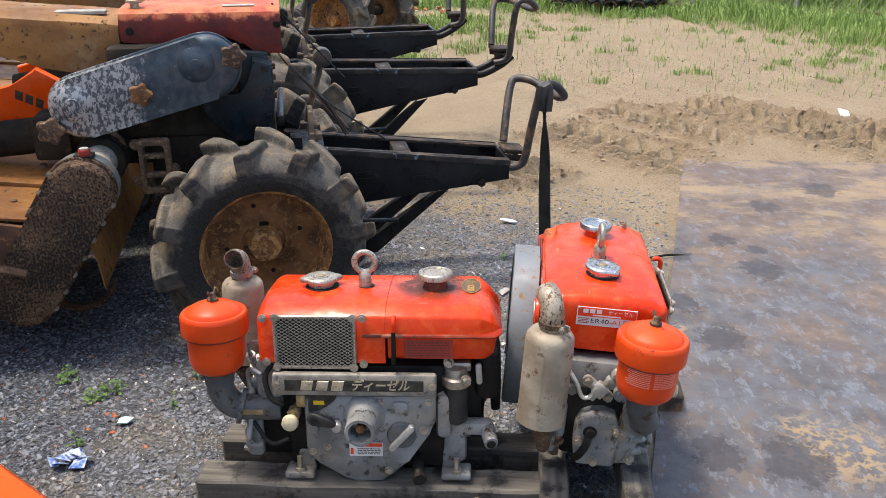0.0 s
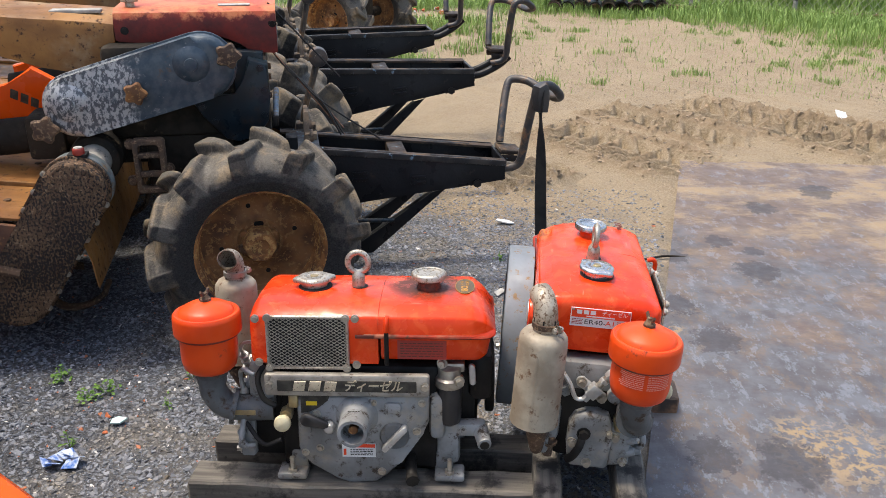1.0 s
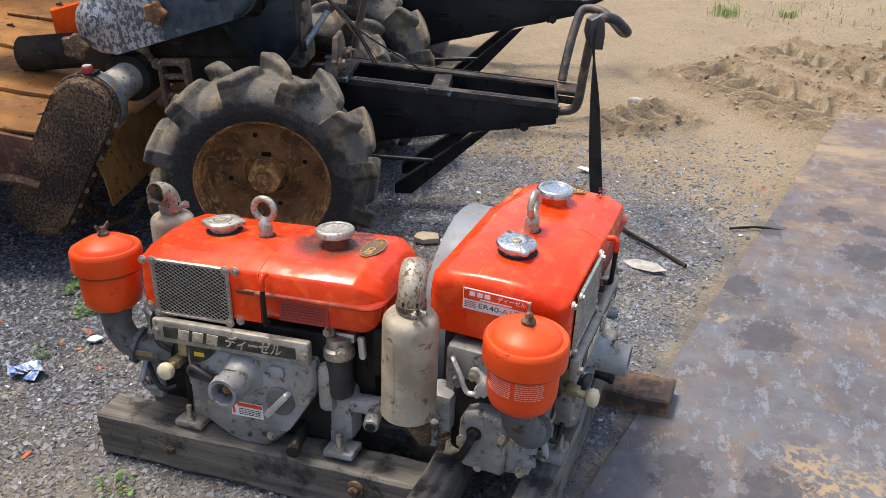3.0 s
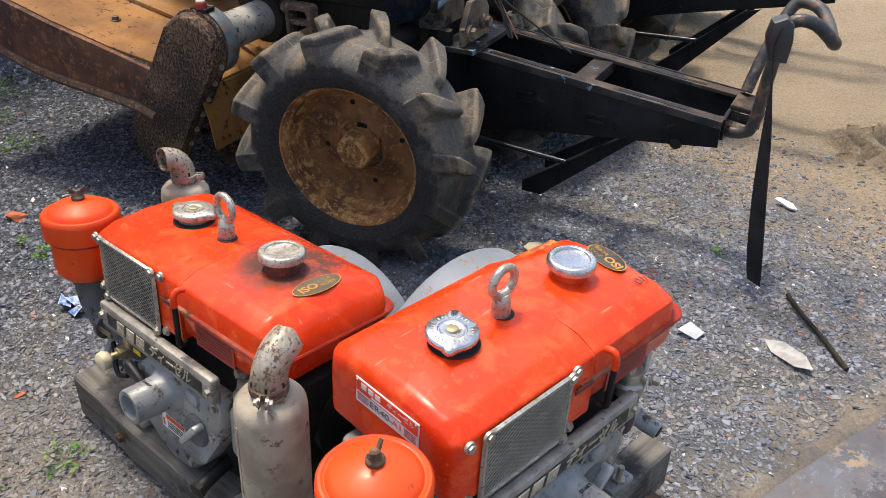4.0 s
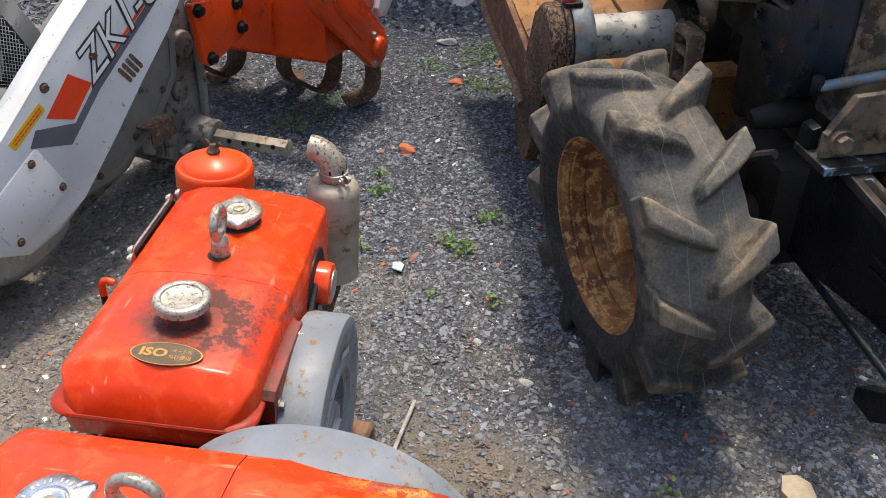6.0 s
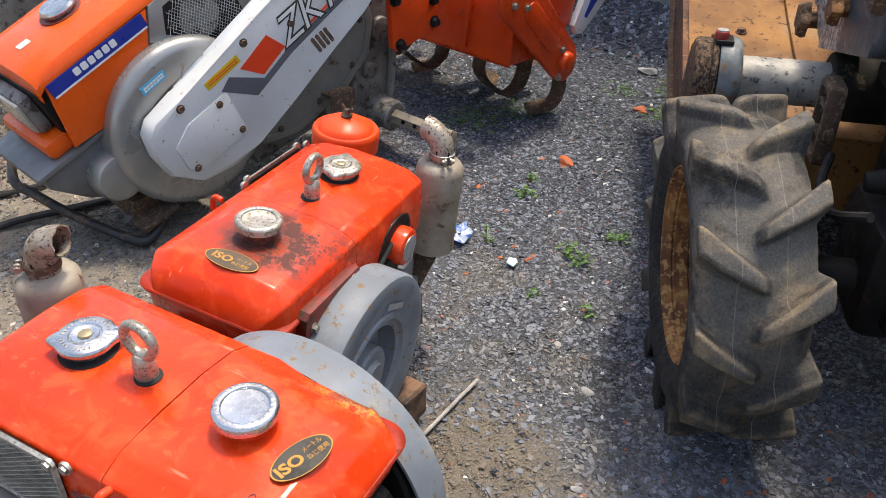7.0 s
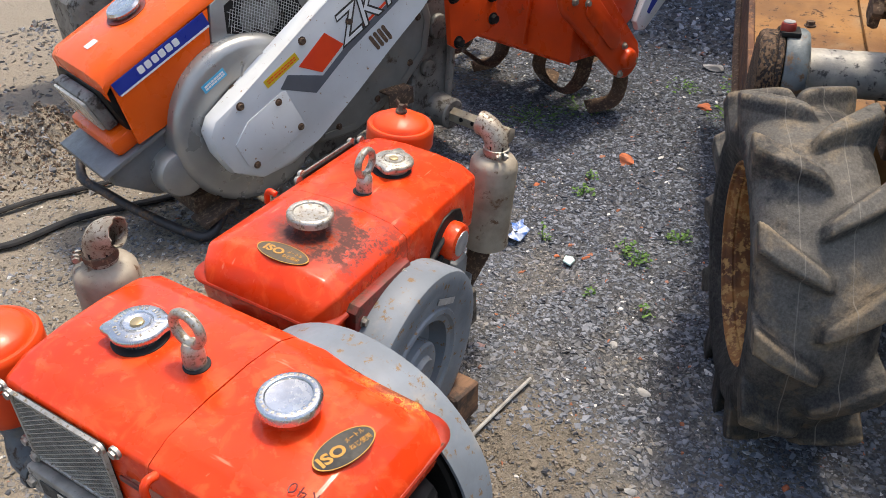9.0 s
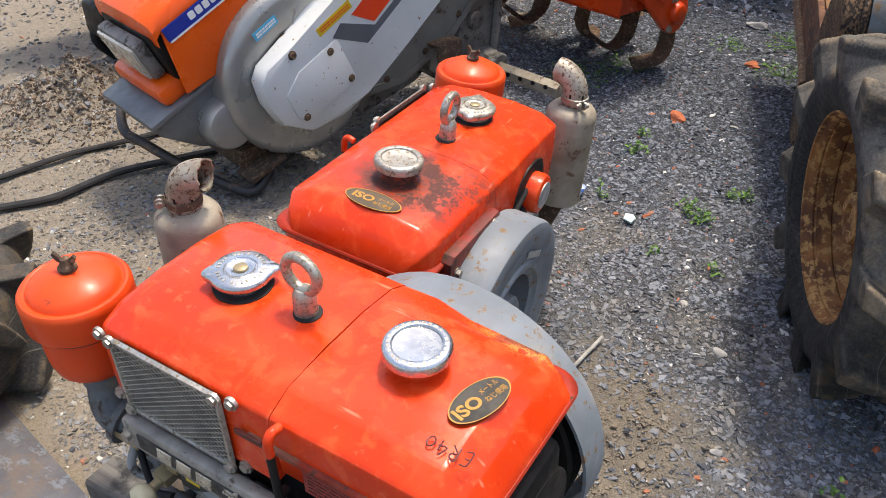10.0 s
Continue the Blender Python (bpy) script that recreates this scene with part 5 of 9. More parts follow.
def cylinder_head(parent):
    """The end with the cylinder head, injector, glass oil gauge and pipes."""
    face = Matrix(((0, 1, 0, 0), (1, 0, 0, 0), (0, 0, 1, 0), (0, 0, 0, 1)))
    bm = bmesh.new()
    prism(bm, [(-0.052, 0.124), (-0.046, 0.118), (0.016, 0.118), (0.022, 0.126), (0.028, 0.160), (0.027, 0.205), (0.018, 0.224), (0.0, 0.233), (-0.022, 0.235), (-0.042, 0.228), (-0.050, 0.212), (-0.053, 0.180)], -0.262, -0.222, 0.011, face, seg=4)
    part("rocker_cover", bm, GREY_CAST, parent, "grey rocker cover with dusty rounded top")
    bm = bmesh.new()
    prism(bm, [(-0.090, 0.128), (-0.050, 0.120), (-0.048, 0.205), (-0.078, 0.210), (-0.088, 0.190)], -0.252, -0.222, 0.007, face, seg=3)
    part("pump_side", bm, GREY_CAST, parent)
    for z in (0.150, 0.176):
        bm = bmesh.new()
        cyl(bm, (-0.246, -0.080, z), (-0.246, -0.098, z + 0.006), 0.0085, seg=14, bev=0.002)
        part("side_boss", bm, GREY_CAST, parent)
    bm = bmesh.new()
    box(bm, (-0.205, -0.01, 0.270), (0.05, 0.155, 0.100), 0.012)
    box(bm, (-0.228, 0.066, 0.20), (0.05, 0.045, 0.075), 0.01)
    box(bm, (-0.240, 0.078, 0.165), (0.050, 0.036, 0.05), 0.008)
    part("cylinder_head", bm, GREY_CAST, parent, "grimy grey cylinder head")
    bm = bmesh.new()
    cyl(bm, (-0.262, 0.082, 0.150), (-0.298, 0.090, 0.232), 0.012, 0.024, seg=20)
    part("exhaust_flange", bm, RUST_DARK, parent, "rusty exhaust flange")
    bm = bmesh.new()
    cyl(bm, (-0.250, 0.060, 0.132), (-0.250, 0.060, 0.166), 0.009, 0.009, seg=12)
    bolt(bm, (-0.250, 0.060, 0.160), (0, 0, 1), 0.012, 0.010)
    part("manifold_stud", bm, RUST_DARK, parent, "rusty manifold stud")
    # injector: a two-eared flange, a block, a threaded stem and its pipe
    tilt = Matrix.Translation((-0.234, -0.006, 0.271)) @ Matrix.Rotation(radians(36), 4, "X")
    bm = bmesh.new()
    for s in (-1, 1):
        cyl(bm, tilt @ Vector((0.002, 0.024 * s, 0)), tilt @ Vector((-0.006, 0.024 * s, 0)), 0.0095, seg=18, bev=0.001)
    box(bm, (-0.002, 0, 0), (0.008, 0.048, 0.019), 0.002, tilt)
    box(bm, (-0.014, 0, 0.004), (0.020, 0.022, 0.026), 0.003, tilt)
    inj = part("injector", bm, WHITE_METAL, parent, "pale metal fuel injector on a two-eared flange")
    for s in (-1, 1):
        bm = bmesh.new()
        bolt(bm, tilt @ Vector((-0.006, 0.024 * s, 0)), (-1, 0, 0), 0.0072, 0.010)
        part("flange_nut", bm, STEEL, inj)
    a, d = tilt @ Vector((-0.014, 0, 0.004)), (tilt.to_3x3() @ Vector((0, 0, 1.0))).normalized()
    for t0, t1, r, n in ((0.014, 0.024, 0.0068, 14), (0.024, 0.031, 0.0092, 6), (0.031, 0.038, 0.0060, 14), (0.038, 0.050, 0.0098, 6), (0.050, 0.058, 0.0050, 12)):
        bm = bmesh.new()
        cyl(bm, a + d * t0, a + d * t1, r, seg=n, bev=0.0006)
        part("pipe_nut" if n == 6 else "stem", bm, WHITE_METAL if n == 6 else STEEL, inj)
    bm = bmesh.new()
    tube(bm, [tuple(a + d * 0.056), tuple(a + d * 0.075), tuple(a + d * 0.092 + Vector((0.012, 0, 0.002))), tuple(a + d * 0.100 + Vector((0.040, 0, 0)))], 0.0036, 8, 5)
    part("fuel_pipe", bm, WHITE_METAL, parent, "thin bent metal fuel pipe")
    bm = bmesh.new()
    cyl(bm, a - d * 0.012, a - d * 0.024, 0.0075, seg=6)
    tube(bm, [tuple(a - d * 0.022), tuple(a - d * 0.030 + Vector((0, 0.012, 0.006))), (-0.246, 0.034, 0.282), (-0.236, 0.050, 0.300), (-0.222, 0.056, 0.290)], 0.0042, 8, 5)
    part("return_pipe", bm, WHITE_METAL, parent, "bent pale return pipe")
    bm = bmesh.new()
    cyl(bm, (-0.228, -0.050, 0.262), (-0.240, -0.050, 0.262), 0.015, seg=20, bev=0.002)
    bolt(bm, (-0.239, -0.050, 0.262), (-1, 0, 0), 0.0105, 0.012)
    part("head_nut", bm, GREY_CAST, parent, "large grey head nut")
    bm = bmesh.new()
    bolt(bm, (-0.229, 0.040, 0.262), (-1, 0, 0), 0.0105, 0.012)
    part("head_nut", bm, GREY_CAST, parent)
    for y, z, r in ((0.0, 0.192, 0.0095), (-0.058, 0.186, 0.0075), (-0.012, 0.132, 0.0070), (0.019, 0.172, 0.0070), (-0.046, 0.197, 0.0050), (-0.078, 0.136, 0.0065)):
        bm = bmesh.new()
        x = -0.262 if y > -0.05 else -0.252
        bolt(bm, (x, y, z), (-1, 0, 0), r, 0.010)
        part("cover_bolt", bm, STEEL if r < 0.009 else BLACK_IRON, parent)
    bm = bmesh.new()
    tube(bm, [(-0.266, 0.002, 0.186), (-0.274, 0.006, 0.172), (-0.274, 0.016, 0.150), (-0.266, 0.026, 0.136)], 0.0075, 10, 4, 0.6)
    part("lift_lever", bm, BLACK_IRON, parent, "dark bent valve lever")
    # oil gauge with its glass and pipe
    bm = bmesh.new()
    lathe(bm, [(0.0125, 0.200), (0.0125, 0.214), (0.0150, 0.216), (0.0150, 0.226), (0.0120, 0.228)], 18, Matrix.Translation((-0.246, -0.066, 0)))
    part("oil_gauge", bm, BRASS, parent, "stained metal collar of the oil gauge")
    bm = bmesh.new()
    lathe(bm, [(0.0118, 0.227), (0.0120, 0.244), (0.0100, 0.254), (0.006, 0.259), (0.0, 0.260)], 20, Matrix.Translation((-0.246, -0.066, 0)))
    part("sight_glass", bm, LENS, parent, "hazy domed sight glass")
    for pts, r, mat, nm in (([(-0.246, -0.066, 0.258), (-0.248, -0.066, 0.278), (-0.246, -0.072, 0.296), (-0.236, -0.086, 0.306), (-0.215, -0.092, 0.300)], 0.0042, WHITE_METAL, "breather_pipe"),
                            ([(-0.236, -0.092, 0.226), (-0.240, -0.104, 0.200), (-0.242, -0.112, 0.178), (-0.236, -0.108, 0.160), (-0.222, -0.098, 0.156)], 0.0055, GREY_CAST, "oil_pipe"),
                            ([(-0.175, -0.108, 0.245), (-0.196, -0.112, 0.262), (-0.205, -0.108, 0.300), (-0.192, -0.100, 0.325)], 0.0052, RUBBER_BLACK, "hose"),
                            ([(-0.235, -0.100, 0.205), (-0.200, -0.118, 0.170), (-0.165, -0.118, 0.180)], 0.0042, RUBBER_BLACK, "hose")):
        bm = bmesh.new()
        tube(bm, pts, r, 10, 5)
        part(nm, bm, mat, parent)


def engine_top(parent, red, torn):
    bm = bmesh.new()
    st = [(-0.2155, 0.026), (-0.2145, 0.016), (-0.211, 0.008), (-0.205, 0.003), (-0.196, 0.0), (0.0, 0.0), (0.0194, 0.0)]
    rings(bm, [cover_ring(x, i, True) for x, i in st])
    part("radiator_cover", bm, red, parent, "red sheet radiator cover, scuffed")
    bm = bmesh.new()
    st = [(0.0202, 0.0), (0.184, 0.0), (0.1885, 0.0012), (0.1925, 0.0040), (0.2085, 0.0190), (0.2115, 0.0230), (0.2285, 0.056)]
    rings(bm, [cover_ring(x, i, False) for x, i in st])
    if torn:
        bmesh.ops.subdivide_edges(bm, edges=list(bm.edges), cuts=3, use_grid_fill=True)
        for v in bm.verts:
            d = Vector(((v.co.x - 0.165) * 0.55, (v.co.y - 0.094) * 1.4, (v.co.z - 0.435) * 1.2)).length
            if d < 0.06:
                f = 1 - d / 0.06
                v.co.z -= 0.016 * f * (0.7 + 0.9 * noise.noise(v.co * 55))
                v.co.y -= 0.012 * f + 0.004 * f * noise.noise(v.co * 90)
            v.co.z += 0.0028 * noise.noise(v.co * 14 + Vector((3, 0, 0)))
            v.co.z -= 0.0045 * max(0.0, 1 - Vector((v.co.x - 0.195, v.co.y - 0.045)).length / 0.045)
    part("tank_top", bm, red, parent, "red fuel tank top with a torn rusty corner" if torn else "red fuel tank top with black soot round the cap")
    # lower half of the tank with its rim
    bm = bmesh.new()
    loops = []
    for z, w, e, r in ((0.337, 0.096, 0.196, 0.012), (0.341, 0.106, 0.208, 0.018), (0.350, 0.112, 0.216, 0.022), (0.386, 0.116, 0.223, 0.026)):
        loops.append([Vector((0.024, -w, z))] + [Vector((e - r + r * math.sin(t), -w + r - r * math.cos(t), z)) for t in (math.pi / 2 * i / 5 for i in range(6))]
                     + [Vector((e - r + r * math.cos(t), 0.915 * w - r + r * math.sin(t), z)) for t in (math.pi / 2 * i / 5 for i in range(6))] + [Vector((0.024, 0.915 * w, z))])
    rings(bm, loops)
    part("tank_bottom", bm, red, parent)
    bm = bmesh.new()
    loops = []
    for z, w, e in ((0.386, 0.117, 0.225), (0.387, 0.1215, 0.2300), (0.3895, 0.1225, 0.2310), (0.392, 0.1212, 0.2295), (0.394, 0.116, 0.224)):
        r = 0.030
        loops.append([Vector((-0.006, -0.119, z)), Vector((0.012, -w, z))] + [Vector((e - r + r * math.sin(t), -w + r - r * math.cos(t), z)) for t in (math.pi / 2 * i / 6 for i in range(7))]
                     + [Vector((e - r + r * math.cos(t), 0.915 * w - r + r * math.sin(t), z)) for t in (math.pi / 2 * i / 6 for i in range(7))] + [Vector((0.024, 0.915 * w, z))])
    rings(bm, loops)
    part("tank_rim", bm, RED_RIM, parent, "dusty folded seam round the tank")
    bm = bmesh.new()
    box(bm, (-0.004, -0.121, 0.3905), (0.034, 0.003, 0.007), 0.001)
    part("hook_slot", bm, RED_DARK, parent)
    # latch hook
    bm = bmesh.new()
    tube(bm, [(0.036, -0.117, 0.426), (0.036, -0.128, 0.428), (0.036, -0.1335, 0.420), (0.036, -0.1335, 0.405)], 0.0048, 10)
    part("latch_top", bm, red, parent)
    bm = bmesh.new()
    cyl(bm, (0.036, -0.1335, 0.407), (0.036, -0.1325, 0.345), 0.0042, seg=10)
    tube(bm, [(0.036, -0.1325, 0.350), (0.036, -0.130, 0.343), (0.034, -0.120, 0.342)], 0.0046, 8)
    part("latch_rod", bm, BLACK_IRON, parent, "black tank latch rod")
    # caution panel on the lower tank
    bm = bmesh.new()
    box(bm, (0.098, -0.1152, 0.364), (0.088, 0.0016, 0.036))
    cp = part("caution_panel", bm, DECAL_MAROON, parent, "faded dark red notice, unreadable", smooth=0)
    bm = bmesh.new()
    bars(bm, 6, 9, 0.078, 0.030, Matrix.Translation((0.098, -0.1162, 0.364)) @ Matrix.Rotation(radians(90), 4, "X"), 0.35)
    part("notice_print", bm, RED_DARK, cp, smooth=0)
    grille(parent)
    # oval sticker beside the fuel cap
    m = Matrix.Translation((0.174, 0.002, 0.4437) if not torn else (0.177, -0.010, 0.4437)) @ pose(0, 0, 0, 0, 0, 90 if not torn else 76)
    bm = bmesh.new()
    lathe(bm, [(1.0, -0.0008), (1.0, 0.0004), (0.0, 0.0004)], 40, m @ Matrix.Diagonal((0.0405 if not torn else 0.035, 0.0185, 1, 1)))
    ov = part("oval_sticker", bm, DECAL_BLACK if torn else DECAL_FADED, parent, "worn black oval sticker with gold letters", smooth=0)
    bm = bmesh.new()
    lathe(bm, [(1.0, -0.0004), (1.0, 0.0007), (0.955, 0.0007), (0.955, -0.0004)], 40, m @ Matrix.Diagonal((0.0405 if not torn else 0.035, 0.0185, 1, 1)), True)
    part("sticker_border", bm, DECAL_GOLD, ov, "thin gold border", smooth=0)
    words("ISO", 0.0180, DECAL_GOLD, ov, m @ Matrix.Translation((-0.0145, 0, 0.0006)), 0.0002, width=0.030, bold=0.0006)
    words("メートル", 0.0075, DECAL_GOLD, ov, m @ Matrix.Translation((0.016, 0.0052, 0.0006)), 0.0002, width=0.022)
    words("ねじ使用", 0.0075, DECAL_GOLD, ov, m @ Matrix.Translation((0.016, -0.0050, 0.0006)), 0.0002, width=0.025)
    # back: bracket and generator pulley
    bm = bmesh.new()
    prism(bm, [(0.040, 0.402), (0.170, 0.402), (0.178, 0.394), (0.178, 0.360), (0.160, 0.352), (0.052, 0.352), (0.036, 0.366), (0.036, 0.396)], 0.104 if torn else 0.106, 0.108 if torn else 0.122, 0.001)
    part("tank_bracket", bm, RED_DARK, parent, "grimy dark red bracket")
    for x, z in ((0.056, 0.390), (0.160, 0.372)):
        bm = bmesh.new()
        bolt(bm, (x, 0.1075 if torn else 0.1215, z), (0, 1, 0), 0.006, 0.007)
        part("bracket_bolt", bm, STEEL, parent)
    bm = bmesh.new()
    out = 0.118 if torn else 0.132
    lathe(bm, [(0.0, 0.060), (0.026, 0.060), (0.031, 0.066), (0.032, out - 0.010), (0.030, out - 0.002), (0.026, out), (0.0, out)], 32, Matrix.Translation((-0.112, 0, 0.352)) @ Matrix.Rotation(radians(-90), 4, "X"))
    gen = part("dynamo", bm, red, parent, "red painted dynamo")
    # no real cut-out: a black plate gives the shade round the dynamo
    bm = bmesh.new()
    prism(bm, [(-0.160, 0.338), (-0.158, 0.372), (-0.146, 0.392), (-0.120, 0.402), (-0.090, 0.400), (-0.068, 0.386), (-0.056, 0.360), (-0.050, 0.338)], 0.1010, 0.1095, 0.001)
    part("belt_opening_shade", bm, BLACK_IRON, parent, "black plate for the shaded opening round the dynamo")
    bm = bmesh.new()
    lathe(bm, [(0.0215, out - 0.002), (0.0215, out + 0.0015), (0.012, out + 0.003), (0.010, out + 0.002), (0.0, out + 0.002)], 28, Matrix.Translation((-0.112, 0, 0.352)) @ Matrix.Rotation(radians(-90), 4, "X"))
    part("dynamo_face", bm, WHITE_METAL, gen, "pale end plate")
    bm = bmesh.new()
    for s in (-1, 1):
        cyl(bm, (-0.112 + 0.018 * s, 0.112, 0.352 + 0.018), (0.090 + 0.05 * s, 0.112, 0.235), 0.0045, seg=8)
    part("drive_belt", bm, RUBBER_BLACK, parent, "black drive belt")


def diesel_engine(m, red, torn, label):
    e = thing("diesel_engine", m, label, "engine", "two old diesel engines")
    engine_body(e)
    cylinder_head(e)
    engine_top(e, red, torn)
    eye_bolt(e, (-0.028, 0.0, 0.455))
    fuel_cap(e, (0.106, -0.002, 0.4405 if torn else 0.4437), CHROME if torn else OLD_CHROME, red)
    radiator_cap(e, (-0.112, 0.0, 0.4432), CHROME if torn else OLD_CHROME, 40 if torn else 15)
    air_cleaner(e, 0.017 if torn else 0.0)
    silencer(e, 18 if torn else -95, 0.008 if torn else 0.0)
    flywheel(e, torn)
    if torn:
        # the model plate on the radiator end
        turn = Matrix(((0, 0, -1, 0), (-1, 0, 0, 0), (0, 1, 0, 0), (0, 0, 0, 1)))
        f = Matrix.Translation((-0.2165, -0.006, 0.403)) @ turn
        bm = bmesh.new()
        box(bm, (0, 0, 0), (0.106, 0.036, 0.0016), 0.0005, f)
        pl = part("model_plate", bm, DECAL_WHITE, e, "white and red riveted model plate", smooth=0)
        bm = bmesh.new()
        box(bm, (0, 0.0085, 0.0011), (0.103, 0.017, 0.0006), m=f)
        part("plate_band", bm, DECAL_RED, pl, smooth=0)
        words("ER40-", 0.0125, DECAL_BLACK, pl, f @ Matrix.Translation((-0.009, -0.0085, 0.001)), 0.0002, width=0.037)
        words("A1", 0.0125, DECAL_RED, pl, f @ Matrix.Translation((0.0185, -0.0085, 0.001)), 0.0002, width=0.015)
        words("ディーゼル", 0.010, DECAL_WHITE, pl, f @ Matrix.Translation((0.024, 0.0105, 0.0014)), 0.0002, width=0.044)
        bm = bmesh.new()
        for i in range(3):
            box(bm, (-0.038 + 0.012 * i, 0.0105, 0.0016), (0.009, 0.0075, 0.0004), m=f)
        box(bm, (0.0, 0.0030, 0.0016), (0.050, 0.0022, 0.0004), m=f)
        part("maker_mark", bm, DECAL_WHITE, pl, smooth=0)
        bm = bmesh.new()
        for cx in (-0.040, 0.040):
            bm = bmesh.new()
            bars(bm, 4, 4, 0.020, 0.012, f @ Matrix.Translation((cx, -0.0085, 0.001)), 0.45)
            part("plate_print", bm, DECAL_MAROON, pl, smooth=0)
        for x in (-0.049, 0.049):
            bm = bmesh.new()
            cyl(bm, f @ Vector((x, 0.015, 0.0)), f @ Vector((x, 0.015, 0.003)), 0.002, seg=10)
            part("rivet", bm, STEEL, pl)
        # felt pen marks on the tank
        pen = Matrix.Translation((0.160, -0.076, 0.4412)) @ Matrix.Rotation(radians(9), 4, "X") @ Matrix.Translation((0.043, 0.013, 0)) @ pose(0, 0, 0, 0, 0, 183)
        for k, strokes in enumerate(([[(0.007, 0.014), (0.001, 0.013), (0.0, 0.0), (0.006, 0.001)], [(0.001, 0.007), (0.005, 0.0075)]], [[(0, 0), (0.001, 0.0135), (0.006, 0.012), (0.006, 0.008), (0.001, 0.0065), (0.007, 0.0)]],
                                     [[(0.004, 0.014), (0.0, 0.005), (0.008, 0.0055)], [(0.0065, 0.010), (0.006, 0.0)]], [[(0.004, 0.010), (0.0005, 0.007), (0.001, 0.002), (0.004, 0.0), (0.007, 0.003), (0.0065, 0.008), (0.004, 0.010)]])):
            bm = bmesh.new()
            for st in strokes:
                tube(bm, [pen @ Vector((x + 0.0115 * k, y, 0.0003)) for x, y in st], 0.0008, 5, 3)
            part("pen_letter", bm, PEN, e, "thin hand-written pen letter")
    return e


ENGINE_A = pose(-0.0702, 1.3116, -0.0093, -5.94, -0.64, 1.65)
ENGINE_B = pose(0.3219, 1.4660, 0.0171, 3.08, 2.15, 87.74)
diesel_engine(ENGINE_A, RED_A, False, "old red and grey diesel engine with sooty tank on timber skids")
diesel_engine(ENGINE_B, RED_B, True, "old red diesel engine with grey flywheel guard and torn tank corner")


def timber(name, m, s, mat, label, worn_end=0.0, holes=()):
    """A rough beam with chewed edges; s: length, width, height."""
    bm = bmesh.new()
    box(bm, (0, 0, 0), s, 0.004, seg=1)
    bmesh.ops.subdivide_edges(bm, edges=[e for e in bm.edges if e.calc_length() > s[0] * 0.5], cuts=14)
    for v in bm.verts:
        n = noise.noise_vector((m @ v.co) * 14) * 0.004 + noise.noise_vector((m @ v.co) * 50) * 0.0016
        v.co += n
        if worn_end and v.co.x > s[0] / 2 - 0.09 and v.co.z < 0:
            v.co.z += worn_end * (v.co.x - s[0] / 2 + 0.09) / 0.09
    return single(name, bm, mat, label, "timber", m, "skid timbers", smooth=30)


timber("skid_beam", pose(-0.080, 1.2165, 0.050, 0, 0, 0.8), (0.67, 0.068, 0.092), WOOD_DARK, "oil-blackened grey timber skid beam under an engine", 0.03)
for x, z in ((-0.253, 0.054), (0.119, 0.066)):
    bm = bmesh.new()
    cyl(bm, (0, 0.004, 0), (0, -0.0035, 0), 0.0155, seg=22, bev=0.001)
    bolt(bm, (0, -0.003, 0), (0, -1, 0), 0.0095, 0.009)
    single("beam_bolt", bm, RUST_DARK, "rusty bolt and washer in a skid beam", "bolt", pose(x, 1.1825, z), "beam bolts")
timber("skid_beam", pose(-0.080, 1.362, 0.038, 0, 0, 0.8), (0.66, 0.062, 0.086), WOOD_DARK, "dark timber skid beam behind the first engine")
timber("skid_beam", pose(0.272, 1.43, 0.078, 0, 1.5, 87.5), (0.62, 0.052, 0.078), WOOD_DARK, "dark timber skid beam carrying the second engine")
timber("skid_beam", pose(0.428, 1.43, 0.072, 0, 1.5, 87.5), (0.62, 0.054, 0.078), WOOD_DARK, "dark timber skid beam on the outer side")
timber("cross_timber", pose(0.37, 1.20, 0.022, 0, 0, -2), (0.40, 0.07, 0.042), WOOD_TAN, "pale sawn cross timber under the skids")
timber("cross_timber", pose(0.47, 1.655, 0.020, 0, 0, -2), (0.25, 0.085, 0.046), WOOD_BROWN, "wet brown cross timber under the skids")
timber("cross_timber", pose(-0.142, 1.455, 0.046, 0, 0, 84), (0.125, 0.066, 0.066), WOOD_BROWN, "wet brown timber block behind the flywheels")


# ---------------------------------------------------------------- walking tractors
RAIL_EDGE = worn("chipped_blue_black_edge", (0.012, 0.013, 0.015), (0.045, 0.040, 0.036), 0.4, scale=20, rust=(0.20, 0.31, 0.40), rust_at=(0.60, 0.64), rust_scale=30, bump=0.8, spec=0.3)
COLLAR = worn("worn_blue_grey_collar", (0.15, 0.175, 0.18), (0.060, 0.075, 0.082), 0.5, 0.1, scale=22, rust=(0.20, 0.115, 0.055), rust_at=(0.50, 0.62), rust_scale=34, bump=0.6)
DUSTY_CAST = worn("dusty_tan_casting", (0.20, 0.142, 0.085), (0.095, 0.068, 0.045), 0.75, scale=16, rust=(0.050, 0.038, 0.030), rust_at=(0.48, 0.60), dust=(0.115, 0.135, 0.150), dust_at=(0.56, 0.70), bump=0.8)
LINK_BLUE = worn("scuffed_light_blue_rod", (0.075, 0.13, 0.19), (0.13, 0.18, 0.22), 0.5, scale=30, rust=(0.26, 0.20, 0.14), rust_at=(0.48, 0.56), rust_scale=60, bump=0.5)
TUBE_WORN = worn("worn_steel_tube", (0.070, 0.056, 0.046), (0.024, 0.027, 0.032), 0.5, 0.1, scale=14, rust=(0.22, 0.13, 0.07), rust_at=(0.52, 0.64), bump=0.5)


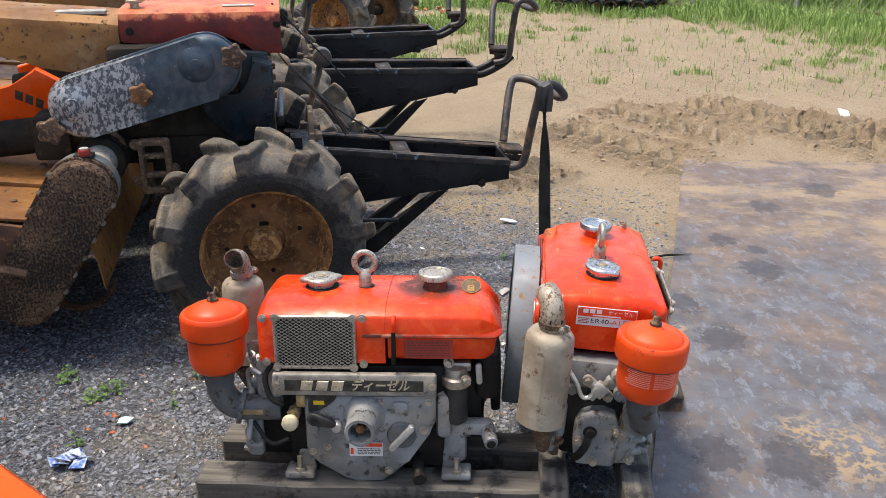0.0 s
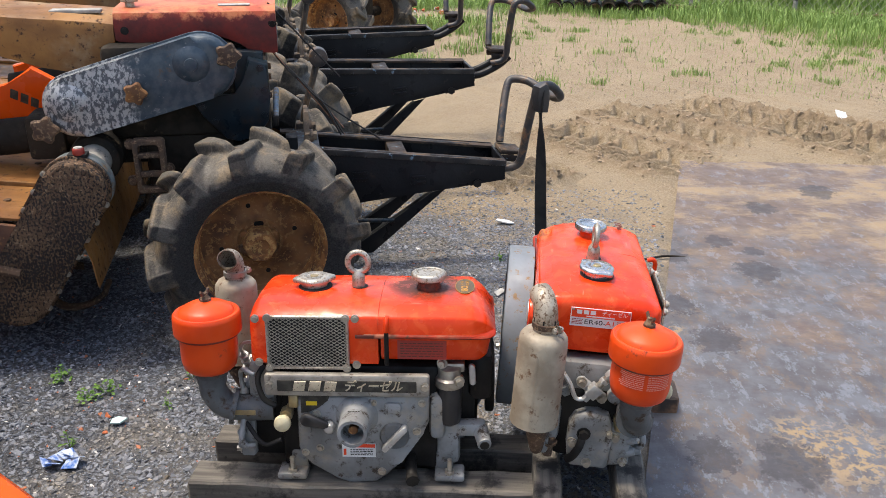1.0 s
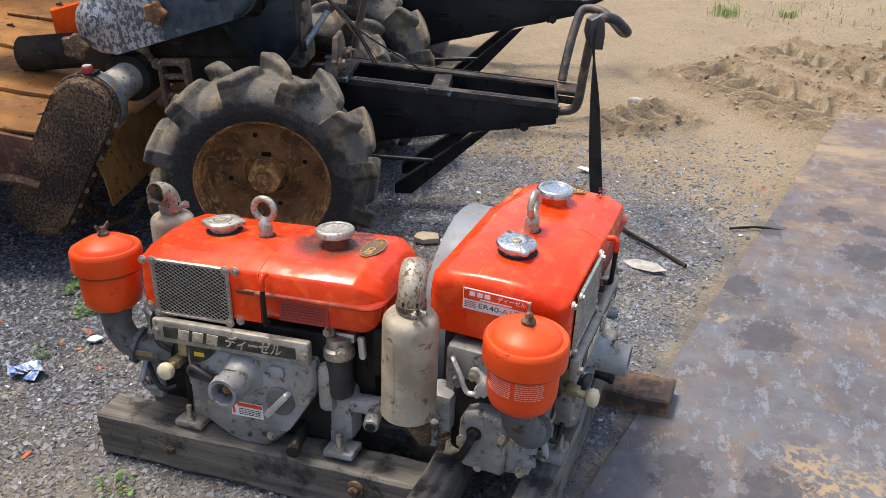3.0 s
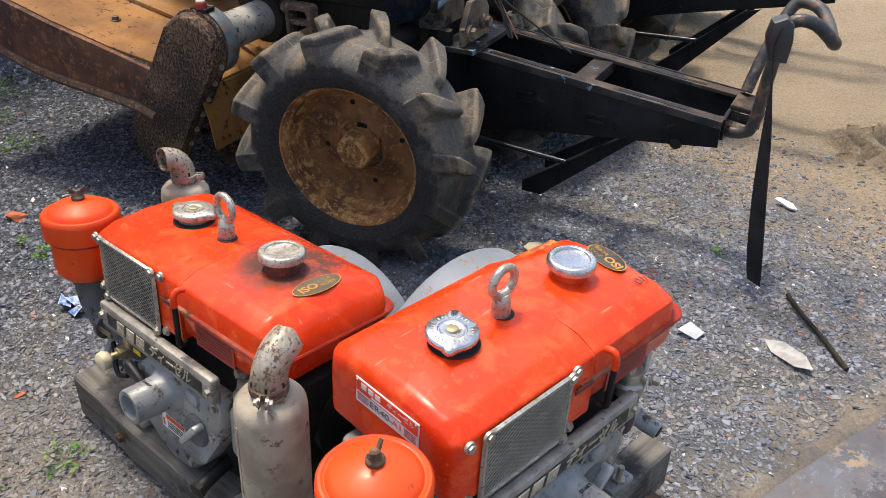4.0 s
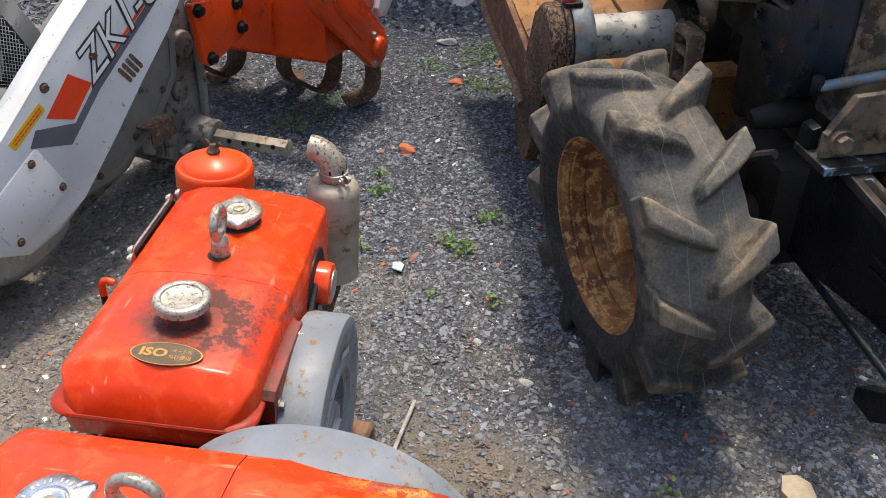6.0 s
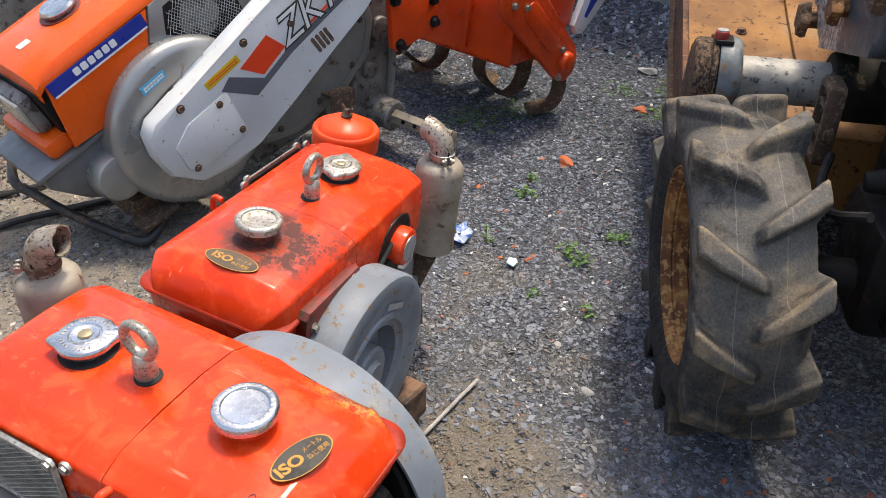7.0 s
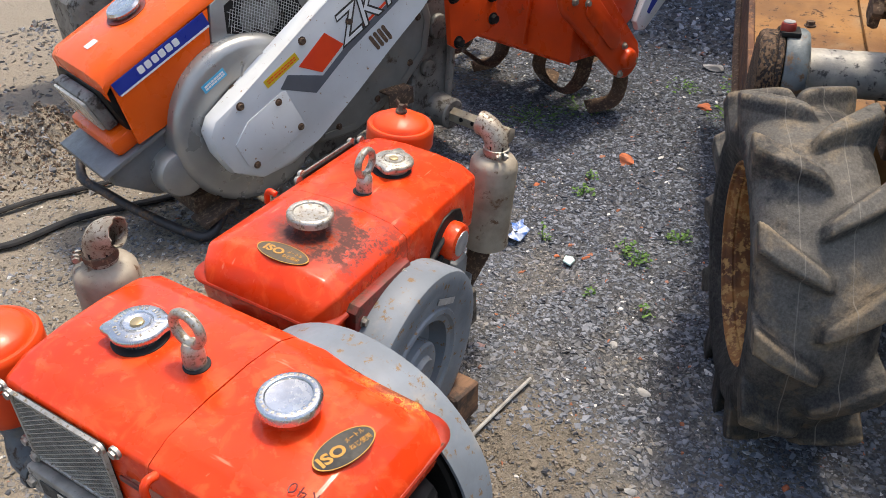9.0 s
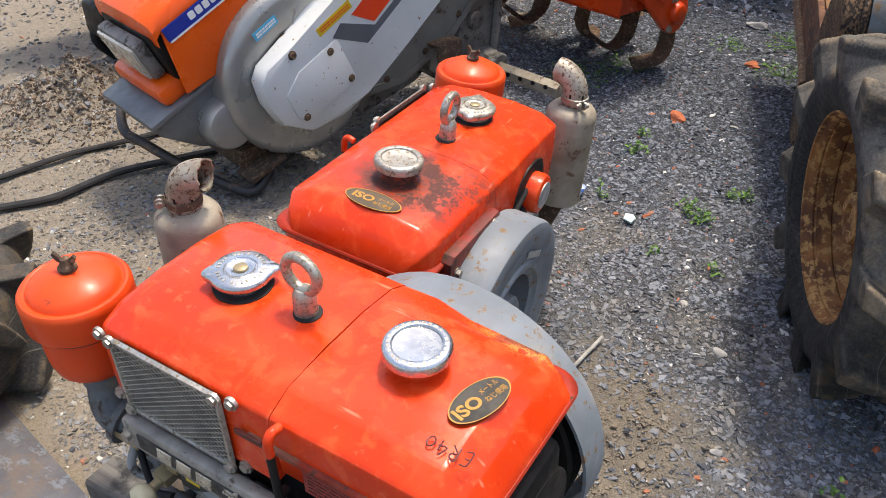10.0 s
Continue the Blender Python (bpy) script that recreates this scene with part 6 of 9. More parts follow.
TYRE_SKIN = [(0.160, 0.056), (0.163, 0.066), (0.169, 0.071), (0.178, 0.077), (0.192, 0.084), (0.208, 0.0875), (0.222, 0.0860), (0.234, 0.0795), (0.244, 0.0680), (0.2515, 0.0510), (0.2560, 0.0300), (0.2580, 0.0)]


def tyre_mesh(lugs=12, nt=480):
    """A traction tyre about the y axis, one skin whose bars rise from each shoulder to past the middle."""
    half = np.array(TYRE_SKIN)
    prof = np.concatenate([half * (1, -1), half[-2::-1]])
    step = np.concatenate([[0], np.cumsum(np.hypot(*np.diff(prof, axis=0).T))])
    u0 = np.concatenate([np.linspace(0, step[3], 6)[:-1], np.linspace(step[3], step[-4], 76), np.linspace(step[-4], step[-1], 6)[1:]])
    R, Y = np.interp(u0, step, prof[:, 0]), np.interp(u0, step, prof[:, 1])
    ker = np.array([1, 2, 3, 2, 1]) / 9.0
    R[2:-2], Y[2:-2] = np.convolve(R, ker, "valid"), np.convolve(Y, ker, "valid")
    u = u0 - step[-1] / 2
    dR, dY = np.gradient(R), np.gradient(Y)
    ln = np.hypot(dR, dY)
    nR, nY = dY / ln, -dR / ln
    th = np.arange(nt) * 2 * math.pi / nt
    U, TH = np.meshgrid(u, th, indexing="ij")
    base = np.broadcast_to(R[:, None], U.shape)
    lift = np.zeros_like(U)
    pitch = 2 * math.pi / lugs
    for side in (-1, 1):
        s = side * U
        off = (0.5 if side > 0 else 0.0) * pitch
        raw = TH - off - 2.3 * np.clip(s, -0.05, 0.094)
        num = np.round(raw / pitch)
        d = (raw - num * pitch) * 0.262 * 0.84
        w = (0.62 + 0.55 * smooth(-0.01, 0.090, s)) * (1.0 + 0.08 * np.sin(num * 2.3 + side))
        lead = smooth(0.0200 * w, 0.0135 * w, d)
        trail = smooth(-0.0180 * w, -0.0135 * w, d)
        along = smooth(-0.016, 0.004, s) * smooth(0.1060, 0.1010, s)
        top = 0.2845 + 0.0012 * np.sin(num * 3.7 + side) - 0.006 * smooth(0.020, -0.010, s) - 0.004 * smooth(0.088, 0.104, s)
        lift = np.maximum(lift, np.maximum(top - base, 0.0) * lead * trail * along)
        lift = np.maximum(lift, 0.0050 * smooth(0.036, 0.012, np.abs(d)) * smooth(-0.03, 0.03, s) * smooth(0.100, 0.080, s))
    for ax in (0, 1):
        lift = 0.72 * lift + 0.14 * np.roll(lift, 1, ax) + 0.14 * np.roll(lift, -1, ax)
    # moulded rings and raised print on the sidewalls
    A = np.abs(U)
    top = step[-1] / 2
    H = 0.0018 * np.exp(-((A - top + 0.052) / 0.0022) ** 2) + 0.0014 * np.exp(-((A - top + 0.019) / 0.002) ** 2)
    H += 0.0013 * smooth(0.0075, 0.0060, np.abs(A - top + 0.036)) * (np.sin(TH * 74) > -0.2) * (np.sin(TH * 31 + 2 * np.sin(TH * 7)) > -0.3) * (np.sin(TH * 2 + 0.6) > 0.1)
    H += 0.0004 * np.sin(TH * 60 + U * 50) * np.sin(U * 170 + TH * 9)
    RR = R[:, None] + nR[:, None] * H + lift
    YY = Y[:, None] + nY[:, None] * H + np.sign(U) * 0.10 * lift * smooth(0.080, 0.100, A)
    co = np.stack([RR * np.cos(TH), YY, RR * np.sin(TH)], -1)
    # a plain inner skin closes it
    seat = np.stack([np.full(nt, 0.157) * np.cos(th), np.zeros(nt), np.full(nt, 0.157) * np.sin(th)], -1)[None]
    co = np.concatenate([co, seat], 0)
    k = len(co)
    idx = np.arange(k * nt).reshape(k, nt)
    a, b = idx, np.roll(idx, -1, 0)
    quads = np.stack([a, b, np.roll(b, -1, 1), np.roll(a, -1, 1)], -1).reshape(-1, 4)
    me = bpy.data.meshes.new("tyre")
    me.from_pydata(co.reshape(-1, 3).tolist(), [], quads.tolist())
    me.polygons.foreach_set("use_smooth", [True] * len(me.polygons))
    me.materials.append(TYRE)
    return me


TYRE_MESH = tyre_mesh()


def tractor_wheel(parent, p, hub_side=-1, turn=0.0, steer=0.0, lean=0.0):
    """Rim with tyre; the dish opens to hub_side along y."""
    m = Matrix.Translation(p) @ Matrix.Rotation(radians(steer), 4, "Z") @ Matrix.Rotation(radians(lean), 4, "X") @ Matrix.Rotation(turn, 4, "Y") @ (I4 if hub_side < 0 else Matrix.Rotation(math.pi, 4, "Z"))
    k = m @ Matrix.Rotation(radians(90), 4, "X")
    bm = bmesh.new()
    lathe(bm, [(0.1650, 0.0700), (0.1680, 0.0712), (0.1690, 0.0685), (0.1640, 0.0650), (0.1590, 0.0600), (0.1570, 0.0540), (0.1585, 0.0510), (0.1555, 0.0480), (0.1545, 0.0240), (0.1575, 0.0210), (0.1545, 0.0180), (0.1520, 0.0020), (0.1480, -0.0060), (0.1460, -0.0150), (0.1530, -0.0180), (0.158, -0.060), (0.1595, 0.050)], 72, k, True)
    rim = part("wheel", bm, RUST, parent, "deep rusty brown wheel rim with flaking edge")
    bm = bmesh.new()
    lathe(bm, [(0.1478, -0.0065), (0.1450, -0.0085), (0.1300, -0.0160), (0.1120, -0.0200), (0.0920, -0.0180), (0.0740, -0.0120),
               (0.0660, -0.0080), (0.0640, -0.0050), (0.0560, -0.0045), (0.0540, -0.0100), (0.0, -0.0100), (0.0, -0.024), (0.090, -0.030), (0.1450, -0.0140)], 72, k, True)
    part("disc", bm, RUST_DISC, rim, "dished brown wheel disc")
    bm = bmesh.new()
    lathe(bm, [(0.150, -0.020), (0.154, -0.056), (0.166, -0.066), (0.169, -0.070), (0.158, -0.060), (0.156, -0.020)], 72, k, True)
    part("inner_rim", bm, RUST_DISC, rim, "inner half of the rusty rim")
    bm = bmesh.new()
    rings(bm, [[k @ Vector((r * (1 + 0.035 * math.cos(6 * a)) * math.cos(a), r * (1 + 0.035 * math.cos(6 * a)) * math.sin(a), z)) for a in (2 * math.pi * j / 36 for j in range(36))]
               for r, z in ((0.043, -0.014), (0.042, 0.016), (0.040, 0.036), (0.037, 0.040), (0.024, 0.040), (0.022, 0.032), (0.021, 0.032))])
    part("hub_nut", bm, RUST, rim, "large orange-brown hub boss")
    for i in range(6):
        a = 2 * math.pi * i / 6 + 0.5
        bm = bmesh.new()
        q = (0.046 * math.cos(a), 0.046 * math.sin(a))
        if i in (1, 4):
            cyl(bm, k @ Vector((*q, -0.014)), k @ Vector((*q, -0.0090)), 0.0125, seg=14)
            part("bolt_hole", bm, BLACK_IRON, rim, "open dark bolt hole")
        else:
            bolt(bm, k @ Vector((*q, -0.011)), k.to_3x3() @ Vector((0, 0, 1)), 0.0105, 0.014)
            part("wheel_bolt", bm, RUST_DARK if i % 2 else RUST_DISC, rim)
    for i in range(4):
        a = 2 * math.pi * i / 4 + 0.25
        bm = bmesh.new()
        cyl(bm, k @ Vector((0.098 * math.cos(a), 0.098 * math.sin(a), -0.025)), k @ Vector((0.098 * math.cos(a), 0.098 * math.sin(a), -0.0172)), 0.0062, seg=12)
        part("vent_hole", bm, BLACK_IRON, rim, "small dark hole in the wheel disc")
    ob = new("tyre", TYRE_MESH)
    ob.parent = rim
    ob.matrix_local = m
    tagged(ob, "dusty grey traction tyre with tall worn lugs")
    return rim


def tractor_engine_side(parent, case, cover):
    """Belt case, covers and the gearbox mass between the wheels."""
    bm = bmesh.new()
    prism(bm, slot((-0.428, 0.604), (-0.105, 0.697), 0.079, 14, 0.083), 0.180, 0.255, 0.022, seg=4)
    prism(bm, slot((-0.428, 0.604), (-0.105, 0.697), 0.084, 14, 0.088), 0.214, 0.222, 0.002)
    bc = part("belt_case", bm, case, parent, "chipped grey-blue belt case with bare metal patches")
    for x, z, r in ((-0.441, 0.617, 0.040), (-0.129, 0.708, 0.038)):
        bm = bmesh.new()
        lathe(bm, [(r * 1.3, 0.0), (r, 0.008), (r * 0.7, 0.013), (r * 0.45, 0.014), (r * 0.42, 0.020), (0.0, 0.021)], 28, Matrix.Translation((x, 0.182, z)) @ Matrix.Rotation(radians(90), 4, "X"))
        part("case_boss", bm, case, bc)
    for x, z, mat, r in ((-0.272, 0.640, RUST_DISC, 0.026), (-0.034, 0.730, RUST_DARK, 0.029), (-0.502, 0.555, RUST_DARK, 0.031)):
        bm = bmesh.new()
        n = 30
        loops = [[Vector((x + rr * (1 + 0.16 * math.cos(5 * t)) * math.cos(t), 0.182 - d, z + rr * (1 + 0.16 * math.cos(5 * t)) * math.sin(t))) for t in (2 * math.pi * j / n for j in range(n))]
                 for rr, d in ((r * 0.5, -0.01), (r * 0.5, 0.012), (r, 0.014), (r * 1.04, 0.022), (r * 0.9, 0.032), (r * 0.3, 0.036))]
        rings(bm, loops)
        part("clamp_knob", bm, mat, bc, "rusty star-shaped clamp knob")
    bm = bmesh.new()
    prism(bm, [(-0.150, 0.606), (-0.118, 0.552), (-0.062, 0.490), (-0.032, 0.480), (0.022, 0.494), (0.054, 0.536), (0.062, 0.600), (0.060, 0.690), (0.010, 0.704), (-0.004, 0.640), (-0.030, 0.606)], 0.244, 0.300, 0.006)
    prism(bm, [(-0.170, 0.640), (-0.120, 0.560), (-0.040, 0.490), (0.020, 0.500), (0.050, 0.560), (0.050, 0.712), (-0.150, 0.730)], 0.298, 0.420, 0.008)
    gb = part("gear_housing", bm, NAVY, parent, "navy blue gear housing")
    for x, z in ((-0.086, 0.540), (-0.040, 0.496), (0.016, 0.508), (0.044, 0.552), (0.048, 0.620), (0.040, 0.680), (-0.118, 0.580)):
        bm = bmesh.new()
        bolt(bm, (x, 0.244, z), (0, -1, 0), 0.0075, 0.007)
        part("housing_bolt", bm, NAVY, gb)
    bm = bmesh.new()
    cyl(bm, (-0.026, 0.310, 0.450), (-0.032, 0.215, 0.434), 0.031, 0.016, seg=22, bev=0.003)
    part("shaft_cone", bm, BLACK_IRON, parent, "dark cone-shaped shaft cover")
    bm = bmesh.new()
    box(bm, (-0.14, 0.40, 0.43), (0.30, 0.20, 0.20), 0.02)
    part("gearbox", bm, MUD_IRON, parent, "mud-caked iron gearbox")
    # plain mass added to keep sunlight off the tine cover and interior
    bm = bmesh.new()
    box(bm, (-0.20, 0.415, 0.615), (0.34, 0.270, 0.25), 0.02)
    part("engine_block", bm, MUD_IRON, parent, "dark engine mass added under the cover to block the sun")
    bm = bmesh.new()
    box(bm, (-0.05, 0.33, 0.29), (0.22, 0.20, 0.20), 0.03)
    part("sump", bm, BLACK_IRON, parent, "oily black sump")
    bm = bmesh.new()
    box(bm, (-0.30, 0.40, 0.50), (0.16, 0.18, 0.18), 0.02)
    part("gear_cover", bm, MUD_IRON, parent, "mud-caked side cover")
    # cast engine mount on its angle plate, its bolted face towards the front
    across = Matrix.Rotation(radians(90), 4, "Z")
    bm = bmesh.new()
    prism(bm, [(0.304, 0.462), (0.430, 0.462), (0.430, 0.700), (0.304, 0.700)], -0.058, 0.040, 0.008, across)
    mp = part("engine_mount", bm, DUSTY_CAST, parent, "dusty tan cast engine mount with blue paint left")
    bm = bmesh.new()
    prism(bm, [(0.228, 0.4595), (0.350, 0.4595), (0.354, 0.520), (0.330, 0.556), (0.262, 0.552), (0.238, 0.500), (0.228, 0.498)], -0.162, -0.148, 0.004, across)
    part("foot_plate", bm, DUSTY_CAST, mp, "thick tan foot plate")
    for y, z in ((0.250, 0.488), (0.320, 0.496)):
        bm = bmesh.new()
        cyl(bm, (0.160, y, z), (0.170, y, z), 0.019, 0.017, seg=18, bev=0.002)
        bolt(bm, (0.170, y, z), (1, 0, 0), 0.013, 0.012)
        part("plate_bolt", bm, DUSTY_CAST, mp, "dirty hexagon bolt on a boss")
    for y, z in ((0.330, 0.640), (0.400, 0.655), (0.322, 0.590)):
        bm = bmesh.new()
        bolt(bm, (0.057, y, z), (1, 0, 0), 0.009, 0.010)
        part("mount_bolt", bm, RUST_DARK, mp)
    bm = bmesh.new()
    prism(bm, [(0.096, 0.446), (0.188, 0.446), (0.188, 0.458), (0.096, 0.458)], 0.222, 0.400, 0.0015)
    part("angle_plate", bm, RAIL_EDGE, parent, "chipped blue angle plate")
    bm = bmesh.new()
    prism(bm, [(0.224, 0.4585), (0.242, 0.4585), (0.240, 0.494), (0.228, 0.490)], -0.128, -0.096, 0.002, across)
    part("plate_lug", bm, BLACK_FRAME, parent)
    bm = bmesh.new()
    tube(bm, [(-0.20, 0.20, 0.40), (-0.10, 0.17, 0.385), (0.02, 0.165, 0.40), (0.09, 0.20, 0.435)], 0.008, 8, 5)
    part("control_cable", bm, RUBBER_BLACK, parent, "black control cable")
    bm = bmesh.new()
    rings(bm, [[Vector((x, y, z)) for x, z in rounded(w, h, 0.010, 3, -0.262, 0.440)] for w, h, y in ((0.082, 0.150, 0.205), (0.080, 0.148, 0.180), (0.074, 0.142, 0.176), (0.056, 0.122, 0.176), (0.052, 0.118, 0.180), (0.050, 0.116, 0.205))], True)
    cb = part("cast_bracket", bm, RUST_DARK, parent, "mud-caked cast frame with openings")
    for z in (0.418, 0.470):
        bm = bmesh.new()
        box(bm, (-0.262, 0.190, z), (0.056, 0.022, 0.014), 0.003)
        part("bracket_web", bm, RUST_DARK, cb)
    for x, z in ((-0.308, 0.500), (-0.216, 0.430), (-0.312, 0.400)):
        bm = bmesh.new()
        bolt(bm, (x, 0.195, z), (0, -1, 0), 0.011, 0.012)
        part("bracket_bolt", bm, RUST_DARK, cb)
    # engine cover and bonnet
    bm = bmesh.new()
    rings(bm, [[Vector((x, y, z)) for y, z in ((0.331, 0.712 + lo), (0.328, 0.796), (0.338, 0.816), (0.360, 0.826), (0.530, 0.828), (0.548, 0.816), (0.555, 0.796), (0.555, 0.712 + lo))]
               for x, lo in ((-0.331, 0.036), (-0.323, 0.031), (-0.20, 0.022), (-0.12, 0.036), (-0.06, 0.040), (-0.01, 0.020), (0.02, -0.004), (0.082, -0.008), (0.090, -0.004))])
    cv = part("engine_cover", bm, cover, parent, "weathered dark red engine cover")
    for x, z in ((-0.305, 0.772), (0.080, 0.784)):
        bm = bmesh.new()
        bolt(bm, (x, 0.330, z), (0, -1, 0), 0.008, 0.004)
        part("cover_screw", bm, BLACK_IRON, cv)
    bm = bmesh.new()
    box(bm, (-0.02, 0.385, 0.8285), (0.085, 0.035, 0.002))
    part("paper_label", bm, STONE_PALE, cv, "torn pale paper label")
    bm = bmesh.new()
    lathe(bm, [(0.012, 0.832), (0.012, 0.848), (0.022, 0.850), (0.023, 0.858), (0.016, 0.862), (0.0, 0.863)], 22, Matrix.Translation((-0.292, 0.385, -0.010)))
    part("filler_cap", bm, OLD_CHROME, cv, "dull metal filler cap")
    bm = bmesh.new()
    rings(bm, [[Vector((x, y, z + s)) for y, z in ((0.337, 0.668 + lo), (0.333, 0.775), (0.340, 0.795), (0.362, 0.808), (0.53, 0.812), (0.556, 0.785), (0.556, 0.668 + lo))]
               for x, lo, s in ((-1.00, 0.060, 0.060), (-0.80, 0.042, 0.036), (-0.62, 0.024, 0.018), (-0.53, 0.002, 0.010), (-0.47, -0.006, 0.006), (-0.40, -0.004, 0.0), (-0.36, 0.040, -0.004), (-0.334, 0.080, -0.008))])
    bn = part("bonnet", bm, RUST_TAN, parent, "faded tan sheet bonnet with rust")
    bm = bmesh.new()
    box(bm, (-0.435, 0.405, 0.8155), (0.130, 0.040, 0.010), 0.003)
    part("paper_label", bm, STONE_PALE, bn, "worn pale label strip")
    # lower tank seen past the case
    bm = bmesh.new()
    cyl(bm, (-0.38, 0.40, 0.50), (-0.80, 0.40, 0.47), 0.05, seg=20)
    box(bm, (-0.55, 0.40, 0.485), (0.10, 0.13, 0.12), 0.012)
    part("transmission_tunnel", bm, MUD_IRON, parent, "dirty transmission tunnel")


def tractor_tiller(parent):
    """The rotary tiller at the back: chain case, drive tube, tine cover and side skirt."""
    bm = bmesh.new()
    prism(bm, slot((-0.410, 0.452), (-0.585, 0.185), 0.076, 14, 0.078), -0.046, 0.004, 0.012, seg=3)
    cc = part("chain_case", bm, CASE_RUST, parent, "crusted rusty chain case")
    bm = bmesh.new()
    prism(bm, slot((-0.410, 0.452), (-0.585, 0.185), 0.083, 14, 0.085), -0.014, -0.002, 0.004)
    part("case_flange", bm, CASE_RUST, cc)
    for i in range(7):
        t = i / 6
        for s in (-1, 1):
            bm = bmesh.new()
            nx, nz = 0.836, -0.548
            bolt(bm, (-0.410 - 0.175 * t + s * nx * 0.078, -0.014, 0.452 - 0.267 * t + s * nz * 0.078), (0, -1, 0), 0.006, 0.006)
            part("flange_bolt", bm, STEEL, cc)
    bm = bmesh.new()
    lathe(bm, [(0.078, 0.000), (0.080, 0.004), (0.080, 0.034), (0.074, 0.042), (0.045, 0.048)], 36, Matrix.Translation((-0.405, 0.0, 0.454)) @ Matrix.Rotation(radians(-90), 4, "X"))
    part("case_collar", bm, COLLAR, parent, "blue-grey worn collar of the drive tube")
    bm = bmesh.new()
    box(bm, (-0.395, 0.006, 0.532), (0.045, 0.034, 0.010), 0.002)
    part("cap_seat", bm, BLACK_IRON, parent)
    bm = bmesh.new()
    cyl(bm, (-0.392, 0.000, 0.534), (-0.392, 0.000, 0.551), 0.0145, 0.0130, seg=20, bev=0.003)
    oc = part("oil_cap", bm, DARK_RED, parent, "dark red oil cap")
    bm = bmesh.new()
    cyl(bm, (-0.392, 0.000, 0.5505), (-0.392, 0.000, 0.5530), 0.0108, seg=20, bev=0.001)
    part("cap_top", bm, STONE_PALE, oc, "rubbed pale cap top")
    bm = bmesh.new()
    cyl(bm, (-0.405, 0.03, 0.456), (-0.405, 0.60, 0.456), 0.044, seg=28)
    part("drive_tube", bm, TUBE_GREY, parent, "scuffed grey drive tube")
    bm = bmesh.new()
    cyl(bm, (-0.405, 0.21, 0.456), (-0.405, 0.40, 0.456), 0.066, seg=28, bev=0.012)
    part("tube_flange", bm, MUD_IRON, parent, "dark muddy flange of the drive tube")
    arc = [(-0.392, 0.200), (-0.398, 0.270), (-0.418, 0.345), (-0.520, 0.388), (-0.700, 0.410), (-0.900, 0.448), (-1.120, 0.500), (-1.350, 0.560)]
    bm = bmesh.new()
    rings(bm, [[Vector((x, -0.030, z)), Vector((x, 0.70, z)), Vector((x + 0.004, 0.70, z - 0.007)), Vector((x + 0.004, -0.030, z - 0.007))] for x, z in arc])
    tc = part("tine_cover", bm, RUST_TAN, parent, "tan rusty curved tine cover")
    for y in (0.20, 0.52):
        bm = bmesh.new()
        prism(bm, [(x, z + 0.002) for x, z in arc[2:7]] + [(x, z + 0.012) for x, z in arc[2:7][::-1]], y, y + 0.035, 0.002)
        part("cover_rib", bm, RUST_TAN, tc)
    for x, z in ((-0.60, 0.391), (-0.80, 0.429), (-1.05, 0.483)):
        for y in (0.09, 0.40, 0.63):
            bm = bmesh.new()
            bolt(bm, (x, y, z), (0, 0, 1), 0.010, 0.010)
            part("cover_bolt", bm, RUST_DARK, tc)
    bm = bmesh.new()
    prism(bm, [(-0.450, 0.300), (-0.545, 0.376), (-0.700, 0.406), (-0.900, 0.444), (-1.120, 0.496), (-1.345, 0.554), (-1.36, 0.47), (-1.30, 0.400), (-1.17, 0.355), (-0.97, 0.304), (-0.75, 0.282), (-0.60, 0.268), (-0.50, 0.225)], -0.044, -0.030, 0.003)
    part("side_skirt", bm, RUST_SKIRT, parent, "rust-eaten side skirt of the tine cover")
    bm = bmesh.new()
    tube(bm, [(-0.56, -0.048, 0.255), (-0.62, -0.048, 0.272), (-0.75, -0.048, 0.284), (-0.97, -0.048, 0.306), (-1.17, -0.048, 0.358), (-1.30, -0.048, 0.404), (-1.36, -0.048, 0.472)], 0.012, 8)
    part("skirt_edge", bm, RUST_DARK, parent, "rolled rusty skirt edge")
    bm = bmesh.new()
    cyl(bm, (-0.62, 0.05, 0.17), (-0.62, 0.66, 0.17), 0.025, seg=16)
    part("tine_shaft", bm, RUST_DARK, parent)
    bm = bmesh.new()
    tube(bm, [(-0.58, 0.15, 0.155), (-0.545, 0.15, 0.075), (-0.490, 0.15, 0.060), (-0.430, 0.15, 0.085), (-0.405, 0.15, 0.130)], 0.018, 8, 6, 0.45)
    part("tine", bm, RUST_DARK, parent, "bent worn tine above the gravel")
    for i in range(8):
        bm = bmesh.new()
        a = i * 2.2
        y = 0.09 + 0.072 * i
        tube(bm, [(-0.62 + 0.02 * math.cos(a), y, 0.17 + 0.02 * math.sin(a)), (-0.62 + 0.10 * math.cos(a), y, 0.17 + 0.10 * math.sin(a)), (-0.62 + 0.15 * math.cos(a + 0.5), y + 0.03, 0.17 + 0.15 * math.sin(a + 0.5))], 0.016, 6, 4, 0.3)
        part("tine", bm, RUST_DARK, parent)


